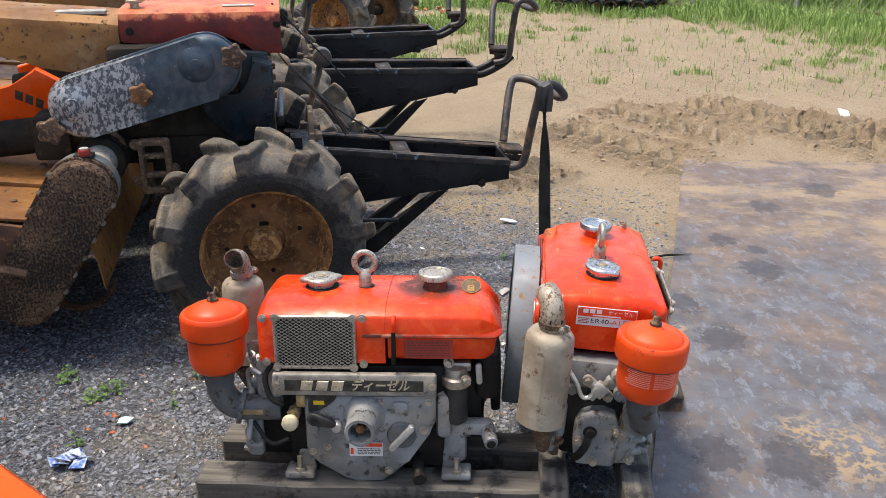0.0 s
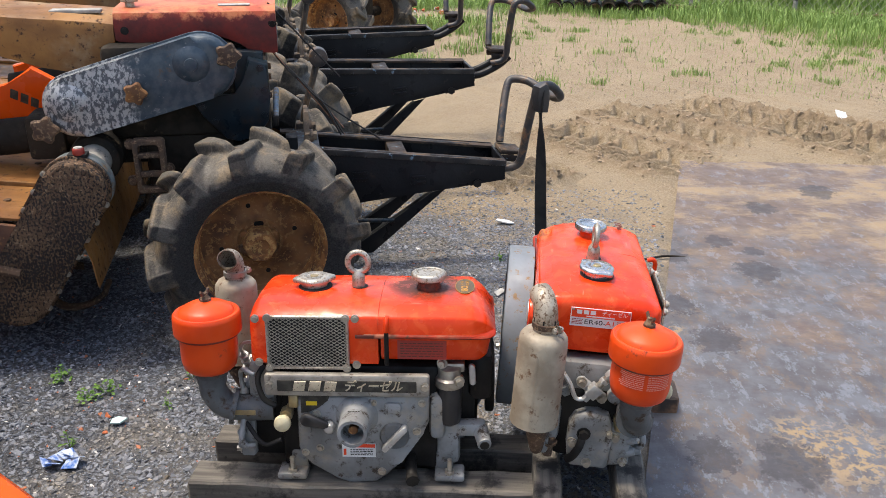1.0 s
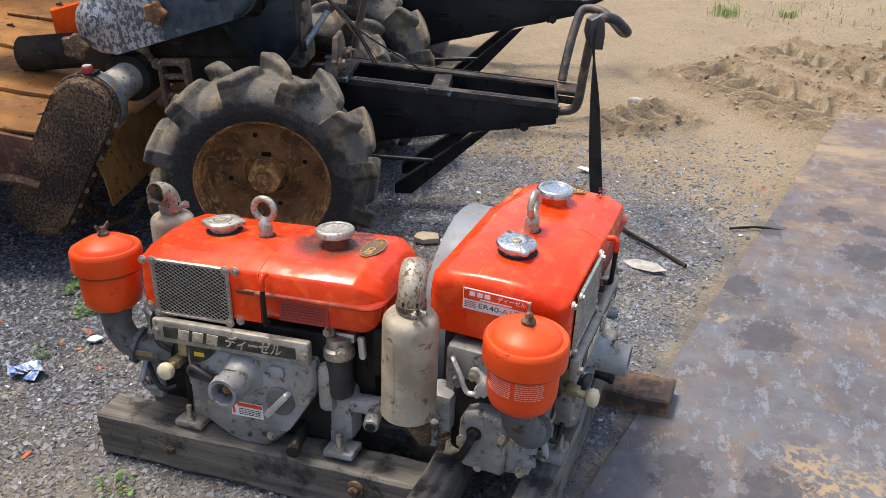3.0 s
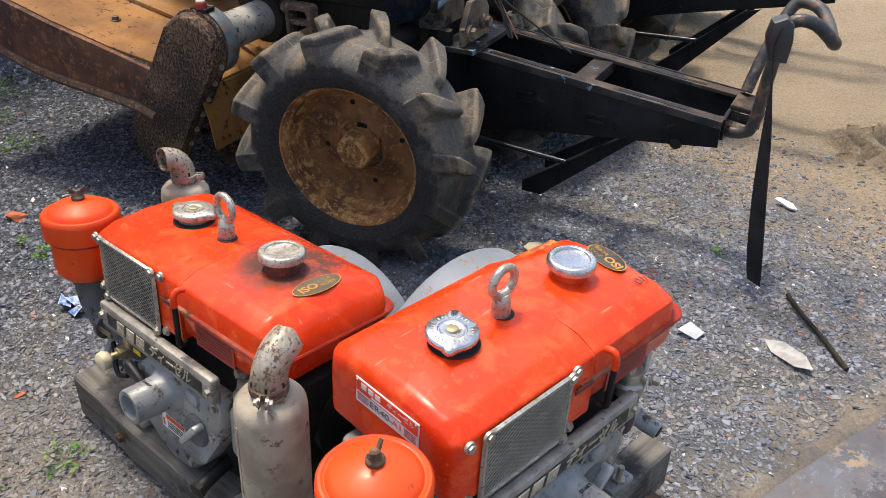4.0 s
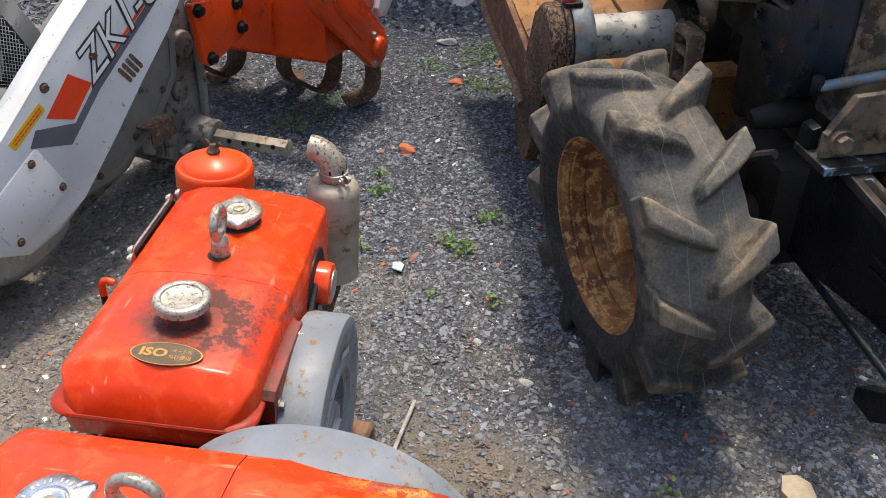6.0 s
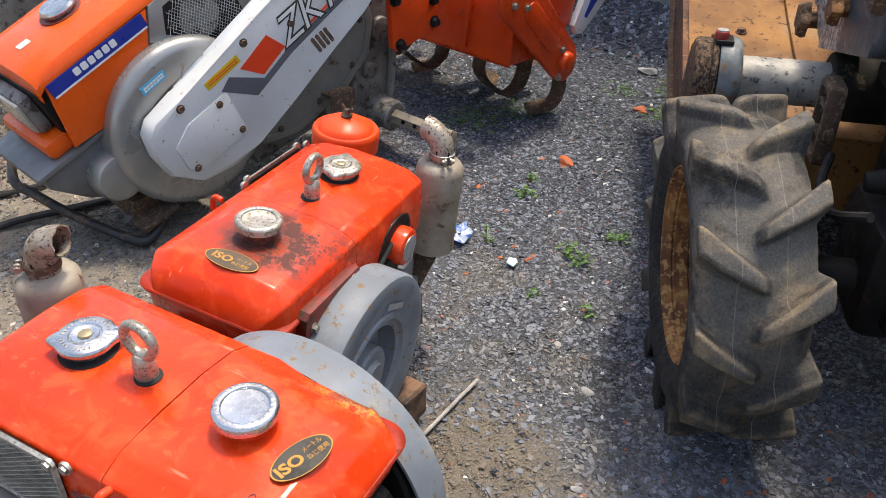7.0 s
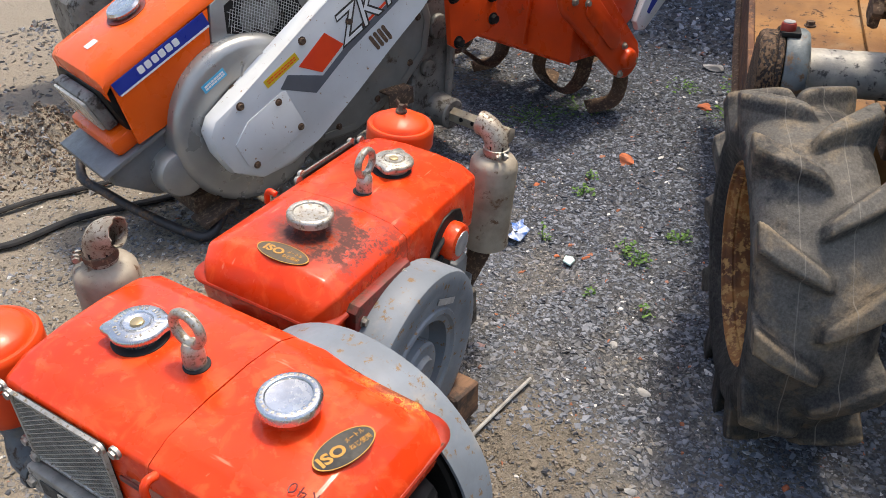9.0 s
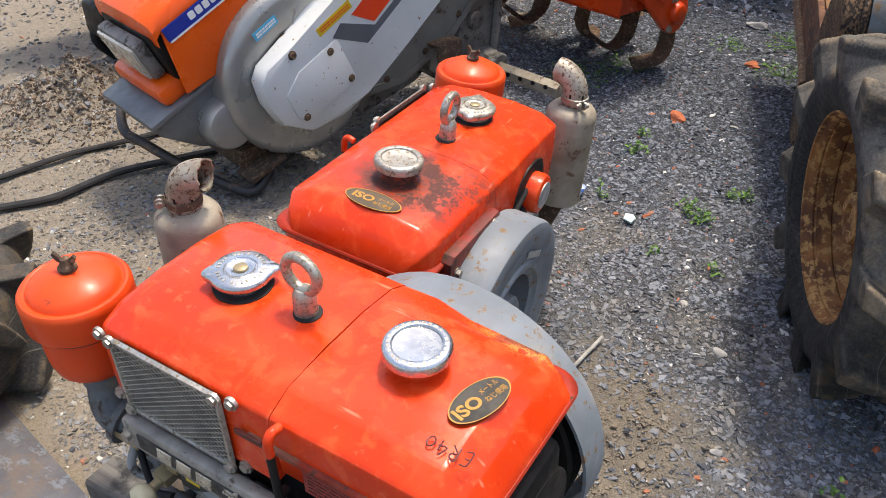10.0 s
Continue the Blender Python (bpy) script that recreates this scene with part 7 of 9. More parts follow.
def tractor_chassis(parent, reach=0.0, rise=0.0):
    """Twin front rails, cross members, stand and the bumper bar."""
    for y, s in ((0.268, 1), (0.450, -1)):
        bm = bmesh.new()
        prism(bm, [(0.085, 0.445), (0.735, 0.370), (0.735, 0.322), (0.600, 0.306), (0.460, 0.292), (0.300, 0.274), (0.160, 0.248), (0.070, 0.235)], y, y + 0.008, 0.001)
        rail = part("side_rail", bm, BLACK_FRAME, parent, "oily black side plate of the front chassis")
        bm = bmesh.new()
        prism(bm, [(0.080, 0.4465), (0.736, 0.3715), (0.736, 0.3795), (0.080, 0.4545)], y - 0.002 if s > 0 else y - 0.022, y + 0.030 if s > 0 else y + 0.010, 0.0015)
        part("rail_flange", bm, RAIL_TOP, rail, "muddy top flange with blue paint scuffs")
        bm = bmesh.new()
        prism(bm, [(0.080, 0.4400), (0.737, 0.3650), (0.737, 0.3815), (0.080, 0.4565)], y - 0.006 if s > 0 else y + 0.0105, y - 0.0025 if s > 0 else y + 0.014, 0.001)
        part("rail_edge", bm, RAIL_EDGE, rail, "chipped blue edge of the flange")
        bm = bmesh.new()
        prism(bm, [(0.20, 0.4390), (0.40, 0.4161), (0.40, 0.4187), (0.20, 0.4416)], y + 0.009 if s > 0 else y - 0.016, y + 0.020 if s > 0 else y - 0.006)
        part("flange_slot", bm, BLACK_IRON, rail, "dark long slot")
        bm = bmesh.new()
        prism(bm, [(0.51, 0.4035), (0.66, 0.3864), (0.66, 0.3890), (0.51, 0.4061)], y + 0.009 if s > 0 else y - 0.016, y + 0.020 if s > 0 else y - 0.006)
        part("flange_slot", bm, BLACK_IRON, rail, "dark long slot")
        for x, z in ((0.30, 0.365), (0.30, 0.345), (0.47, 0.345), (0.47, 0.328)):
            bm = bmesh.new()
            box(bm, (x, y - 0.003 if s > 0 else y + 0.011, z), (0.045, 0.006, 0.008), 0.001)
            part("plate_rib", bm, BLACK_FRAME, rail)
    bm = bmesh.new()
    box(bm, (0.735, 0.374, 0.356), (0.010, 0.180, 0.046), 0.002)
    part("end_plate", bm, BLACK_FRAME, parent)
    bm = bmesh.new()
    box(bm, (0.42, 0.374, 0.395), (0.05, 0.160, 0.028), 0.003)
    part("cross_member", bm, RAIL_TOP, parent, "mud-covered cross member")
    bm = bmesh.new()
    cyl(bm, (0.650, 0.288, 0.315), (0.650, 0.262, 0.315), 0.013, seg=6)
    cyl(bm, (0.63, 0.285, 0.312), (0.705, 0.285, 0.330), 0.011, seg=12)
    part("chassis_bolt", bm, BLACK_IRON, parent)
    bm = bmesh.new()
    cyl(bm, (0.02, 0.286, 0.228), (0.40, 0.286, 0.205), 0.0065, seg=12)
    part("tie_rod", bm, NAVY, parent, "thin blue-black tie rod")
    for y in (0.298, 0.438):
        bm = bmesh.new()
        prism(bm, [(0.560, 0.292), (0.520, 0.285), (0.285, 0.125), (0.285, 0.098), (0.335, 0.098)], y, y + 0.004, 0.001)
        prism(bm, [(0.520, 0.285), (0.285, 0.125), (0.285, 0.121), (0.520, 0.281)], y + 0.004, y + 0.026, 0.001)
        part("stand_leg", bm, BLACK_FRAME, parent, "folded black stand leg")
    front = Matrix.Translation((reach, 0, rise))
    tall = front if not reach else Matrix.Translation((reach, 0, rise + 0.386)) @ Matrix.Diagonal((0.92, 1, 0.80, 1)) @ Matrix.Translation((0.060, 0, -0.386))
    if reach:
        for y in (0.325, 0.41):
            bm = bmesh.new()
            tube(bm, [(0.735, y, 0.345), (0.775, y, 0.348), (0.76 + reach, y, 0.345 + 0.8 * rise), (0.80 + reach, y, 0.365 + rise)], 0.0125, 10, 5)
            part("bumper_arm", bm, BLACK_FRAME, parent, "dark tubular bumper arm")
    bm = bmesh.new()
    box(bm, (0.770, 0.372, 0.386), (0.070, 0.085, 0.012), 0.003, front @ pose(0.770, 0.372, 0.386, 0, 8, 0) @ Matrix.Translation((-0.770, -0.372, -0.386)))
    part("step_plate", bm, RAIL_TOP, parent, "muddy step plate")
    for y in (0.330, 0.406):
        bm = bmesh.new()
        prism(bm, [(0.738, 0.380), (0.800, 0.372), (0.800, 0.352), (0.738, 0.362)], y, y + 0.008, 0.001)
        bm.transform(front)
        part("plate_side", bm, RAIL_TOP, parent)
    bm = bmesh.new()
    tube(bm, [(0.735, 0.320, 0.340), (0.775, 0.312, 0.348), (0.792, 0.303, 0.375), (0.802, 0.290, 0.46), (0.818, 0.272, 0.570), (0.835, 0.270, 0.600), (0.870, 0.280, 0.596), (0.905, 0.305, 0.560), (0.898, 0.350, 0.548),
              (0.880, 0.420, 0.558), (0.850, 0.480, 0.572), (0.808, 0.505, 0.572), (0.788, 0.490, 0.545), (0.765, 0.440, 0.47), (0.750, 0.405, 0.40)], 0.0125, 12, 6)
    bm.transform(tall)
    part("bumper_bar", bm, TUBE_WORN, parent, "bent tubular bumper bar, brown and grey with wear")


def tractor_levers(parent, wires):
    bm = bmesh.new()
    prism(bm, [(0.112, 0.380), (0.170, 0.380), (0.172, 0.430), (0.156, 0.462), (0.130, 0.460)], 0.490, 0.535, 0.006)
    part("lever_mount", bm, DUSTY_CAST, parent, "muddy cast lever mount")
    bm = bmesh.new()
    tube(bm, [(0.145, 0.520, 0.420), (0.160, 0.520, 0.500), (0.185, 0.520, 0.580), (0.204, 0.520, 0.645)], 0.015, 10, 5, 0.7)
    cyl(bm, (0.207, 0.500, 0.655), (0.207, 0.545, 0.655), 0.028, seg=24, bev=0.003)
    cyl(bm, (0.207, 0.494, 0.655), (0.207, 0.500, 0.655), 0.012, seg=16)
    part("tension_arm", bm, TUBE_WORN, parent, "brown worn belt tension arm with roller")
    bm = bmesh.new()
    cyl(bm, (0.072, 0.252, 0.530), (0.076, 0.520, 0.560), 0.0085, seg=14)
    part("link_rod", bm, LINK_BLUE, parent, "scuffed light blue link rod")
    bm = bmesh.new()
    cyl(bm, (0.072, 0.254, 0.520), (0.072, 0.254, 0.548), 0.009, seg=8, bev=0.002)
    part("rod_end", bm, BLACK_IRON, parent)
    if wires:
        rnd = random.Random(9)
        for i in range(7):
            bm = bmesh.new()
            e = (0.252 + rnd.uniform(-0.012, 0.014), 0.284 + rnd.uniform(-0.012, 0.012), 0.492 + rnd.uniform(-0.018, 0.014))
            if i == 6:
                e = (0.370, 0.350, 0.442)
            tube(bm, [(0.070 + 0.004 * i, 0.335 + 0.01 * rnd.random(), 0.715 - 0.006 * i), (0.125 + rnd.uniform(-0.006, 0.006), 0.312, 0.655), (0.195 + rnd.uniform(-0.008, 0.010), 0.296 + 0.01 * rnd.random(), 0.572), e], 0.0017 if i % 2 else 0.0024, 6, 7)
            part("loose_wire", bm, WIRE if i % 2 else RUBBER_BLACK, parent, "frayed hanging wire")
        bm = bmesh.new()
        tube(bm, [(0.070, 0.400, 0.830), (0.150, 0.400, 0.742), (0.262, 0.400, 0.618)], 0.0028, 6, 4)
        part("control_cable", bm, RUBBER_BLACK, parent, "straight dark control cable")
    bm = bmesh.new()
    cyl(bm, (-0.0, 0.02, 0.275), (-0.0, 0.62, 0.275), 0.032, seg=20)
    part("axle", bm, BLACK_IRON, parent, "dark greasy axle")


def walking_tractor(m, label, cover, wires, case=CASE_PAINT):
    t = thing("walking_tractor", m, label, "tractor", "row of parked walking tractors")
    tractor_wheel(t, (0.010, 0.020, 0.273), -1, 0.05, 7.0, 3.0)
    tractor_wheel(t, (0.0, 0.640, 0.273), 1, 0.55)
    tractor_engine_side(t, case, cover)
    tractor_tiller(t)
    tractor_chassis(t, 0.0 if wires else 0.078, 0.0 if wires else 0.034)
    tractor_levers(t, wires)
    return t


T1 = pose(-0.463, 1.903, 0, 0, 0, 14)
walking_tractor(T1, "old walking tractor with dark red cover and dusty lugged tyres", COVER_PAINT, True)
SECOND = pose(0.05, 0.80, 0.0, 0, -5.0, 0) @ Matrix.Scale(1.1, 4)
second = walking_tractor(T1 @ SECOND, "walking tractor with black front chassis parked behind the first", NAVY, False, NAVY)


def name_panel():
    """The orange side panel of the second tractor, with worn block letters as bars."""
    back = SECOND.inverted()
    bm = bmesh.new()
    prism(bm, [(-0.90, 0.520), (-0.751, 0.545), (-0.674, 0.603), (-0.592, 0.552), (-0.632, 0.468), (-0.683, 0.450), (-0.90, 0.430)], 0.75, 0.79, 0.006)
    bm.transform(back)
    pn = part("name_panel", bm, ORANGE, second, "orange side panel with dark block marks")
    for i in range(3):
        bm = bmesh.new()
        prism(bm, [(x + 0.028 * i, z - 0.014 * i) for x, z in ((-0.745, 0.512), (-0.724, 0.502), (-0.718, 0.530), (-0.739, 0.540))], 0.7485, 0.7500)
        bm.transform(back)
        part("panel_mark", bm, DECAL_BLACK, pn)


name_panel()
third = copy_thing(second, T1 @ pose(0.04, 1.52, 0.0, 0, -7.5, 0))
tagged(third, "third walking tractor in the row with blue-black chassis")


def back_tractor():
    """Only the wheels and dark gearbox of a fourth machine show behind the row."""
    t = thing("walking_tractor", T1 @ pose(0.46, 3.95, 0, 0, 0, -38), "dark walking tractor with lugged tyres behind the row", "tractor", "row of parked walking tractors")
    tractor_wheel(t, (0.0, 0.0, 0.273), -1, 0.4)
    tractor_wheel(t, (0.0, 0.62, 0.273), 1, 0.1)
    bm = bmesh.new()
    box(bm, (-0.10, 0.31, 0.42), (0.36, 0.22, 0.34), 0.03)
    cyl(bm, (0, 0.02, 0.273), (0, 0.60, 0.273), 0.035, seg=18)
    part("gearbox", bm, MUD_IRON, t, "dark muddy gearbox and axle")
    bm = bmesh.new()
    prism(bm, [(-0.70, 0.58), (-0.66, 0.76), (-0.10, 0.80), (0.08, 0.70), (0.06, 0.60)], 0.20, 0.44, 0.02)
    part("bonnet", bm, ORANGE_DEEP, t, "faded orange bonnet")


back_tractor()


def strap():
    bm = bmesh.new()
    pts = [(0.272, 2.316, 0.612), (0.276, 2.306, 0.56), (0.282, 2.312, 0.50), (0.288, 2.322, 0.40), (0.296, 2.335, 0.24), (0.306, 2.350, 0.10), (0.312, 2.358, 0.035)]
    q = curve_points(pts, 8)
    loops = []
    for i, p in enumerate(q):
        w = 0.018 + (0.007 - 0.018) * math.exp(-((i - 14) / 5.0) ** 2)
        a = 0.6 + 0.5 * math.sin(i * 0.12)
        d = Vector((math.cos(a), -math.sin(a), 0)) * w
        n = Vector((math.sin(a), math.cos(a), 0)) * 0.0013
        loops.append([p - d - n, p + d - n, p + d + n, p - d + n])
    rings(bm, loops)
    s = thing("strap", I4, "black webbing strap hanging from the tractor's bumper bar", "strap")
    part("webbing", bm, RUBBER_BLACK, s)
    bm = bmesh.new()
    prism(bm, [(-0.016, 0.034), (0.008, 0.044), (0.022, 0.030), (0.026, -0.004), (0.022, -0.044), (-0.010, -0.040), (-0.022, 0.004)], -0.019, 0.019, 0.009, pose(0.275, 2.318, 0.578, 0, 0, 35))
    part("wrapped_end", bm, PLASTIC_BLACK, s, "bunched black strap end wrapped round the bar")


strap()


# ---------------------------------------------------------------- the small orange tiller
def small_tiller():
    base = pose(-0.44, 0.79, 0, 0, 0, -18)
    t = thing("power_tiller", base, "orange and white power tiller standing nose down on gravel", "tiller")
    k = Matrix.Translation((-0.02, 0, 0.286)) @ Matrix.Rotation(radians(24), 4, "Y")

    def put(name, bm, mat, label="", parent=t, smooth=38):
        for v in bm.verts:
            v.co = k @ v.co
        return part(name, bm, mat, parent, label, smooth)

    # bonnet
    bm = bmesh.new()
    side = [(0.170, 0.222), (0.198, 0.078), (0.130, 0.072), (0.060, 0.090), (-0.010, 0.118), (-0.052, 0.150), (-0.092, 0.222)]
    prism(bm, side, -0.380, -0.372, 0.002)
    put("bonnet_side", bm, ORANGE, "bright orange bonnet side")
    bm = bmesh.new()
    prism(bm, side, -0.108, -0.098, 0.002)
    put("bonnet_side", bm, ORANGE, "bright orange bonnet side")
    bm = bmesh.new()
    rings(bm, [[Vector((x, y, z - d)) for y, z in ((-0.098, 0.222), (-0.099, 0.236), (-0.110, 0.249), (-0.165, 0.258), (-0.310, 0.256), (-0.358, 0.246), (-0.378, 0.232), (-0.380, 0.220), (-0.24, 0.218))]
               for x, d in ((0.190, 0.030), (0.186, 0.012), (0.168, 0.002), (0.10, 0.0), (-0.10, -0.004), (-0.30, -0.006))])
    put("bonnet_top", bm, ORANGE, "orange bonnet top")
    bm = bmesh.new()
    box(bm, (0.045, -0.0958, 0.2075), (0.245, 0.0016, 0.030), m=Matrix.Rotation(radians(0.5), 4, "Y"))
    st = put("stripe", bm, BLUE_STRIPE, "royal blue stripe", smooth=0)
    bm = bmesh.new()
    box(bm, (0.045, -0.0958, 0.1905), (0.240, 0.0018, 0.0045), m=Matrix.Rotation(radians(0.5), 4, "Y"))
    put("pinstripe", bm, DECAL_WHITE, "", st, 0)
    bm = bmesh.new()
    for i in range(6):
        prism(bm, rounded(0.0145, 0.016, 0.003, 2, 0.101 - 0.0185 * i, 0.208), -0.0950, -0.0940)
    put("maker_mark", bm, DECAL_WHITE, "row of white block shapes", st, 0)
    # raised dark red ring, painted shade of the recess round the cap
    bm = bmesh.new()
    lathe(bm, [(0.047, 0.250), (0.047, 0.2605), (0.0455, 0.2612), (0.034, 0.2612)], 34, Matrix.Translation((0.022, -0.240, 0)))
    put("cap_recess_shade", bm, RED_DARK, "dark red ring for the shaded recess round the cap")
    bm = bmesh.new()
    lathe(bm, [(0.030, 0.256), (0.030, 0.264), (0.036, 0.266), (0.0375, 0.272), (0.034, 0.278), (0.028, 0.279), (0.024, 0.277), (0.0, 0.2785)], 34, Matrix.Translation((0.022, -0.240, 0)) @ Matrix.Diagonal((1.06, 1.06, 1, 1)))
    put("fuel_cap", bm, CHROME, "bright chrome fuel cap")
    bm = bmesh.new()
    box(bm, (0.128, -0.222, 0.2575), (0.028, 0.022, 0.0016))
    put("sticker", bm, DECAL_WHITE, "small pale sticker", smooth=0)
    # head lamp, chin and casting
    bm = bmesh.new()
    box(bm, (0.150, -0.240, 0.150), (0.090, 0.24, 0.12), 0.01)
    put("lamp_bay", bm, BLACK_IRON, "dark recess behind the lamp")
    bm = bmesh.new()
    box(bm, (0.210, -0.240, 0.158), (0.030, 0.180, 0.088), 0.008)
    lamp = put("headlamp", bm, SILVER_DIRTY, "rectangular headlamp housing")
    bm = bmesh.new()
    box(bm, (0.227, -0.240, 0.158), (0.010, 0.166, 0.074), 0.004)
    put("lens", bm, LENS, "hazy headlamp lens", lamp)
    bm = bmesh.new()
    box(bm, (0.198, -0.232, 0.088), (0.098, 0.226, 0.044), 0.014)
    put("chin_panel", bm, ORANGE, "orange lower front panel")
    bm = bmesh.new()
    prism(bm, [(0.285, 0.066), (0.290, 0.020), (0.235, -0.060), (0.165, -0.115), (0.02, -0.14), (-0.10, -0.10), (-0.10, 0.06)], -0.335, -0.120, 0.014)
    prism(bm, [(0.300, 0.068), (0.302, 0.056), (0.05, 0.056), (0.05, 0.068)], -0.350, -0.105, 0.004)
    put("engine_block", bm, BLOCK_GREY, "dusty cast alloy engine block")
    bm = bmesh.new()
    cyl(bm, (0.165, -0.15, -0.035), (0.165, -0.072, -0.035), 0.062, 0.055, seg=32, bev=0.012)
    put("crank_bulge", bm, SILVER, "rounded silver casing bulge")
    # fan and flywheel cover
    bm = bmesh.new()
    lathe(bm, [(0.186, 0.140), (0.190, 0.136), (0.190, 0.080), (0.187, 0.070), (0.180, 0.062), (0.168, 0.0575), (0.116, 0.0560), (0.108, 0.0580), (0.102, 0.064), (0.070, 0.066), (0.0, 0.066)], 64, Matrix.Translation((-0.034, 0, -0.040)) @ Matrix.Rotation(radians(90), 4, "X") @ Matrix.Diagonal((1.03, 1.03, 1, 1)))
    fl = put("flywheel_cover", bm, SILVER, "round silver flywheel cover")
    bm = bmesh.new()
    n = 40
    loops = [[Vector((-0.085 + rr * (1 + 0.22 * math.cos(3 * a + 0.6)) * math.cos(a), -d, 0.005 + rr * (1 + 0.22 * math.cos(3 * a + 0.6)) * math.sin(a))) for a in (2 * math.pi * j / n for j in range(n))] for rr, d in ((0.088, 0.068), (0.086, 0.058), (0.078, 0.0545), (0.066, 0.058))]
    rings(bm, loops)
    put("pressed_boss", bm, SILVER, "", fl)
    for u, w in ((-0.030, 0.058), (-0.016, 0.002)):
        bm = bmesh.new()
        bolt(bm, (u, -0.056, w), (0, 1, 0), 0.010, 0.010)
        put("cover_bolt", bm, RUST_DARK, "", fl)
    bm = bmesh.new()
    box(bm, (-0.004, -0.0558, 0.106), (0.064, 0.0014, 0.019), m=pose(-0.004, -0.0558, 0.106, 0, 3, 0) @ Matrix.Translation((0.004, 0.0558, -0.106)))
    dec = put("instruction_decal", bm, DECAL_BLUE, "small sky blue decal with unreadable print", fl, 0)
    bm = bmesh.new()
    bars(bm, 2, 7, 0.056, 0.012, pose(-0.004, -0.0548, 0.106, 0, 3, 0) @ Matrix.Rotation(radians(90), 4, "X"), 0.7)
    put("decal_print", bm, DECAL_WHITE, "", dec, 0)
    # radiator side panel with screen
    bm = bmesh.new()
    prism(bm, [(-0.058, 0.158), (-0.098, 0.226), (-0.320, 0.240), (-0.330, 0.02), (-0.205, 0.020)], -0.125, -0.095, 0.004)
    rp = put("side_panel", bm, SILVER, "silver grey radiator side panel")
    bm = bmesh.new()
    prism(bm, [(-0.098, 0.152), (-0.124, 0.206), (-0.282, 0.216), (-0.284, 0.070), (-0.214, 0.055)], -0.0955, -0.0935)
    put("screen_opening", bm, BLACK_IRON, "dark opening", rp, 0)
    bm = bmesh.new()
    cyl(bm, (-0.185, -0.096, 0.140), (-0.185, -0.0925, 0.140), 0.050, seg=30)
    cyl(bm, (-0.185, -0.0925, 0.140), (-0.185, -0.0915, 0.140), 0.020, seg=20)
    put("fan_disc", bm, SILVER_DIRTY, "grey fan disc behind the screen", rp)
    bm = bmesh.new()
    for i in range(30):
        for s in (-1, 1):
            c = -0.19 + (i - 14.5) * 0.0085
            z0, z1 = 0.045, 0.222
            u0, u1 = c - s * 0.07, c + s * 0.07
            pts = []
            for j in range(13):
                f = j / 12
                u, z = u0 + (u1 - u0) * f, z0 + (z1 - z0) * f
                top = 0.206 + (-0.124 - u) / 0.158 * 0.010
                low = 0.055 + max(0.0, (u + 0.214)) / 0.116 * 0.097
                if -0.282 < u < -0.100 - max(0.0, z - 0.152) * 0.48 and low < z < top:
                    pts.append(Vector((u, -0.090 - 0.0006 * s, z)))
            if len(pts) > 2:
                wire = bmesh.new()
                tube(wire, [pts[0], pts[-1]], 0.0007, 4, 0)
                put("screen_wire", wire, WHITE_METAL, "", rp, 0)
    # belt cover
    out = [(0.098, -0.010), (0.088, 0.040), (0.060, 0.062), (-0.020, 0.068), (-0.190, 0.080), (-0.330, 0.118), (-0.520, 0.140), (-0.860, 0.150), (-0.860, -0.020),
           (-0.610, -0.036), (-0.520, -0.050), (-0.405, -0.090), (-0.270, -0.122), (-0.122, -0.152), (-0.040, -0.160), (0.040, -0.134), (0.092, -0.070)]
    bm = bmesh.new()
    prism(bm, out, -0.056, 0.0, 0.016, seg=2)
    bc = put("belt_cover", bm, WHITE_PAINT, "white painted belt cover, chipped and rust-speckled")
    bm = bmesh.new()
    prism(bm, [(0.052, -0.015), (0.0, 0.012), (-0.105, 0.014), (-0.112, 0.008), (-0.112, -0.096), (-0.100, -0.104), (0.036, -0.100), (0.054, -0.075)], -0.001, 0.003, 0.001)
    lid = put("inspection_lid", bm, WHITE_PAINT, "bolted inspection lid", bc)
    for u, w in ((-0.084, 0.0), (-0.100, -0.088), (0.036, -0.088)):
        bm = bmesh.new()
        bolt(bm, (u, 0.002, w), (0, 1, 0), 0.0065, 0.006)
        put("lid_bolt", bm, RUST_DARK, "", lid)
    for u, w in ((-0.005, 0.052), (-0.205, 0.078), (-0.330, 0.040)):
        bm = bmesh.new()
        bolt(bm, (u, -0.001, w), (0, 1, 0), 0.0075, 0.008)
        put("cover_nut", bm, RUST_DARK, "", bc)
    flat = Matrix.Rotation(radians(90), 4, "X")
    for name, poly, mat in (("red_panel", [(-0.168, 0.034), (-0.262, 0.058), (-0.292, 0.004), (-0.212, -0.016)], DECAL_RED),
                            ("grey_band", [(-0.104, 0.020), (-0.136, 0.036), (-0.210, -0.024), (-0.300, -0.003), (-0.620, 0.028), (-0.620, 0.012), (-0.300, -0.020), (-0.175, -0.048)], DECAL_GREY),
                            ("red_band", [(-0.300, 0.004), (-0.500, 0.026), (-0.620, 0.038), (-0.620, 0.030), (-0.300, -0.001)], DECAL_RED)):
        bm = bmesh.new()
        prism(bm, poly, 0.0004, 0.0012)
        put(name, bm, mat, "", bc, 0)
    bm = bmesh.new()
    prism(bm, [(-0.078, 0.062), (-0.176, 0.068), (-0.178, 0.048), (-0.080, 0.042)], 0.0004, 0.0012)
    yl = put("warning_strip", bm, DECAL_YELLOW, "yellow warning strip, unreadable print", bc, 0)
    bm = bmesh.new()
    bars(bm, 2, 9, 0.086, 0.012, Matrix.Translation((-0.128, 0.0015, 0.055)) @ Matrix.Rotation(radians(2), 4, "Y") @ flat, 0.45)
    put("strip_print", bm, DECAL_RED, "", yl, 0)
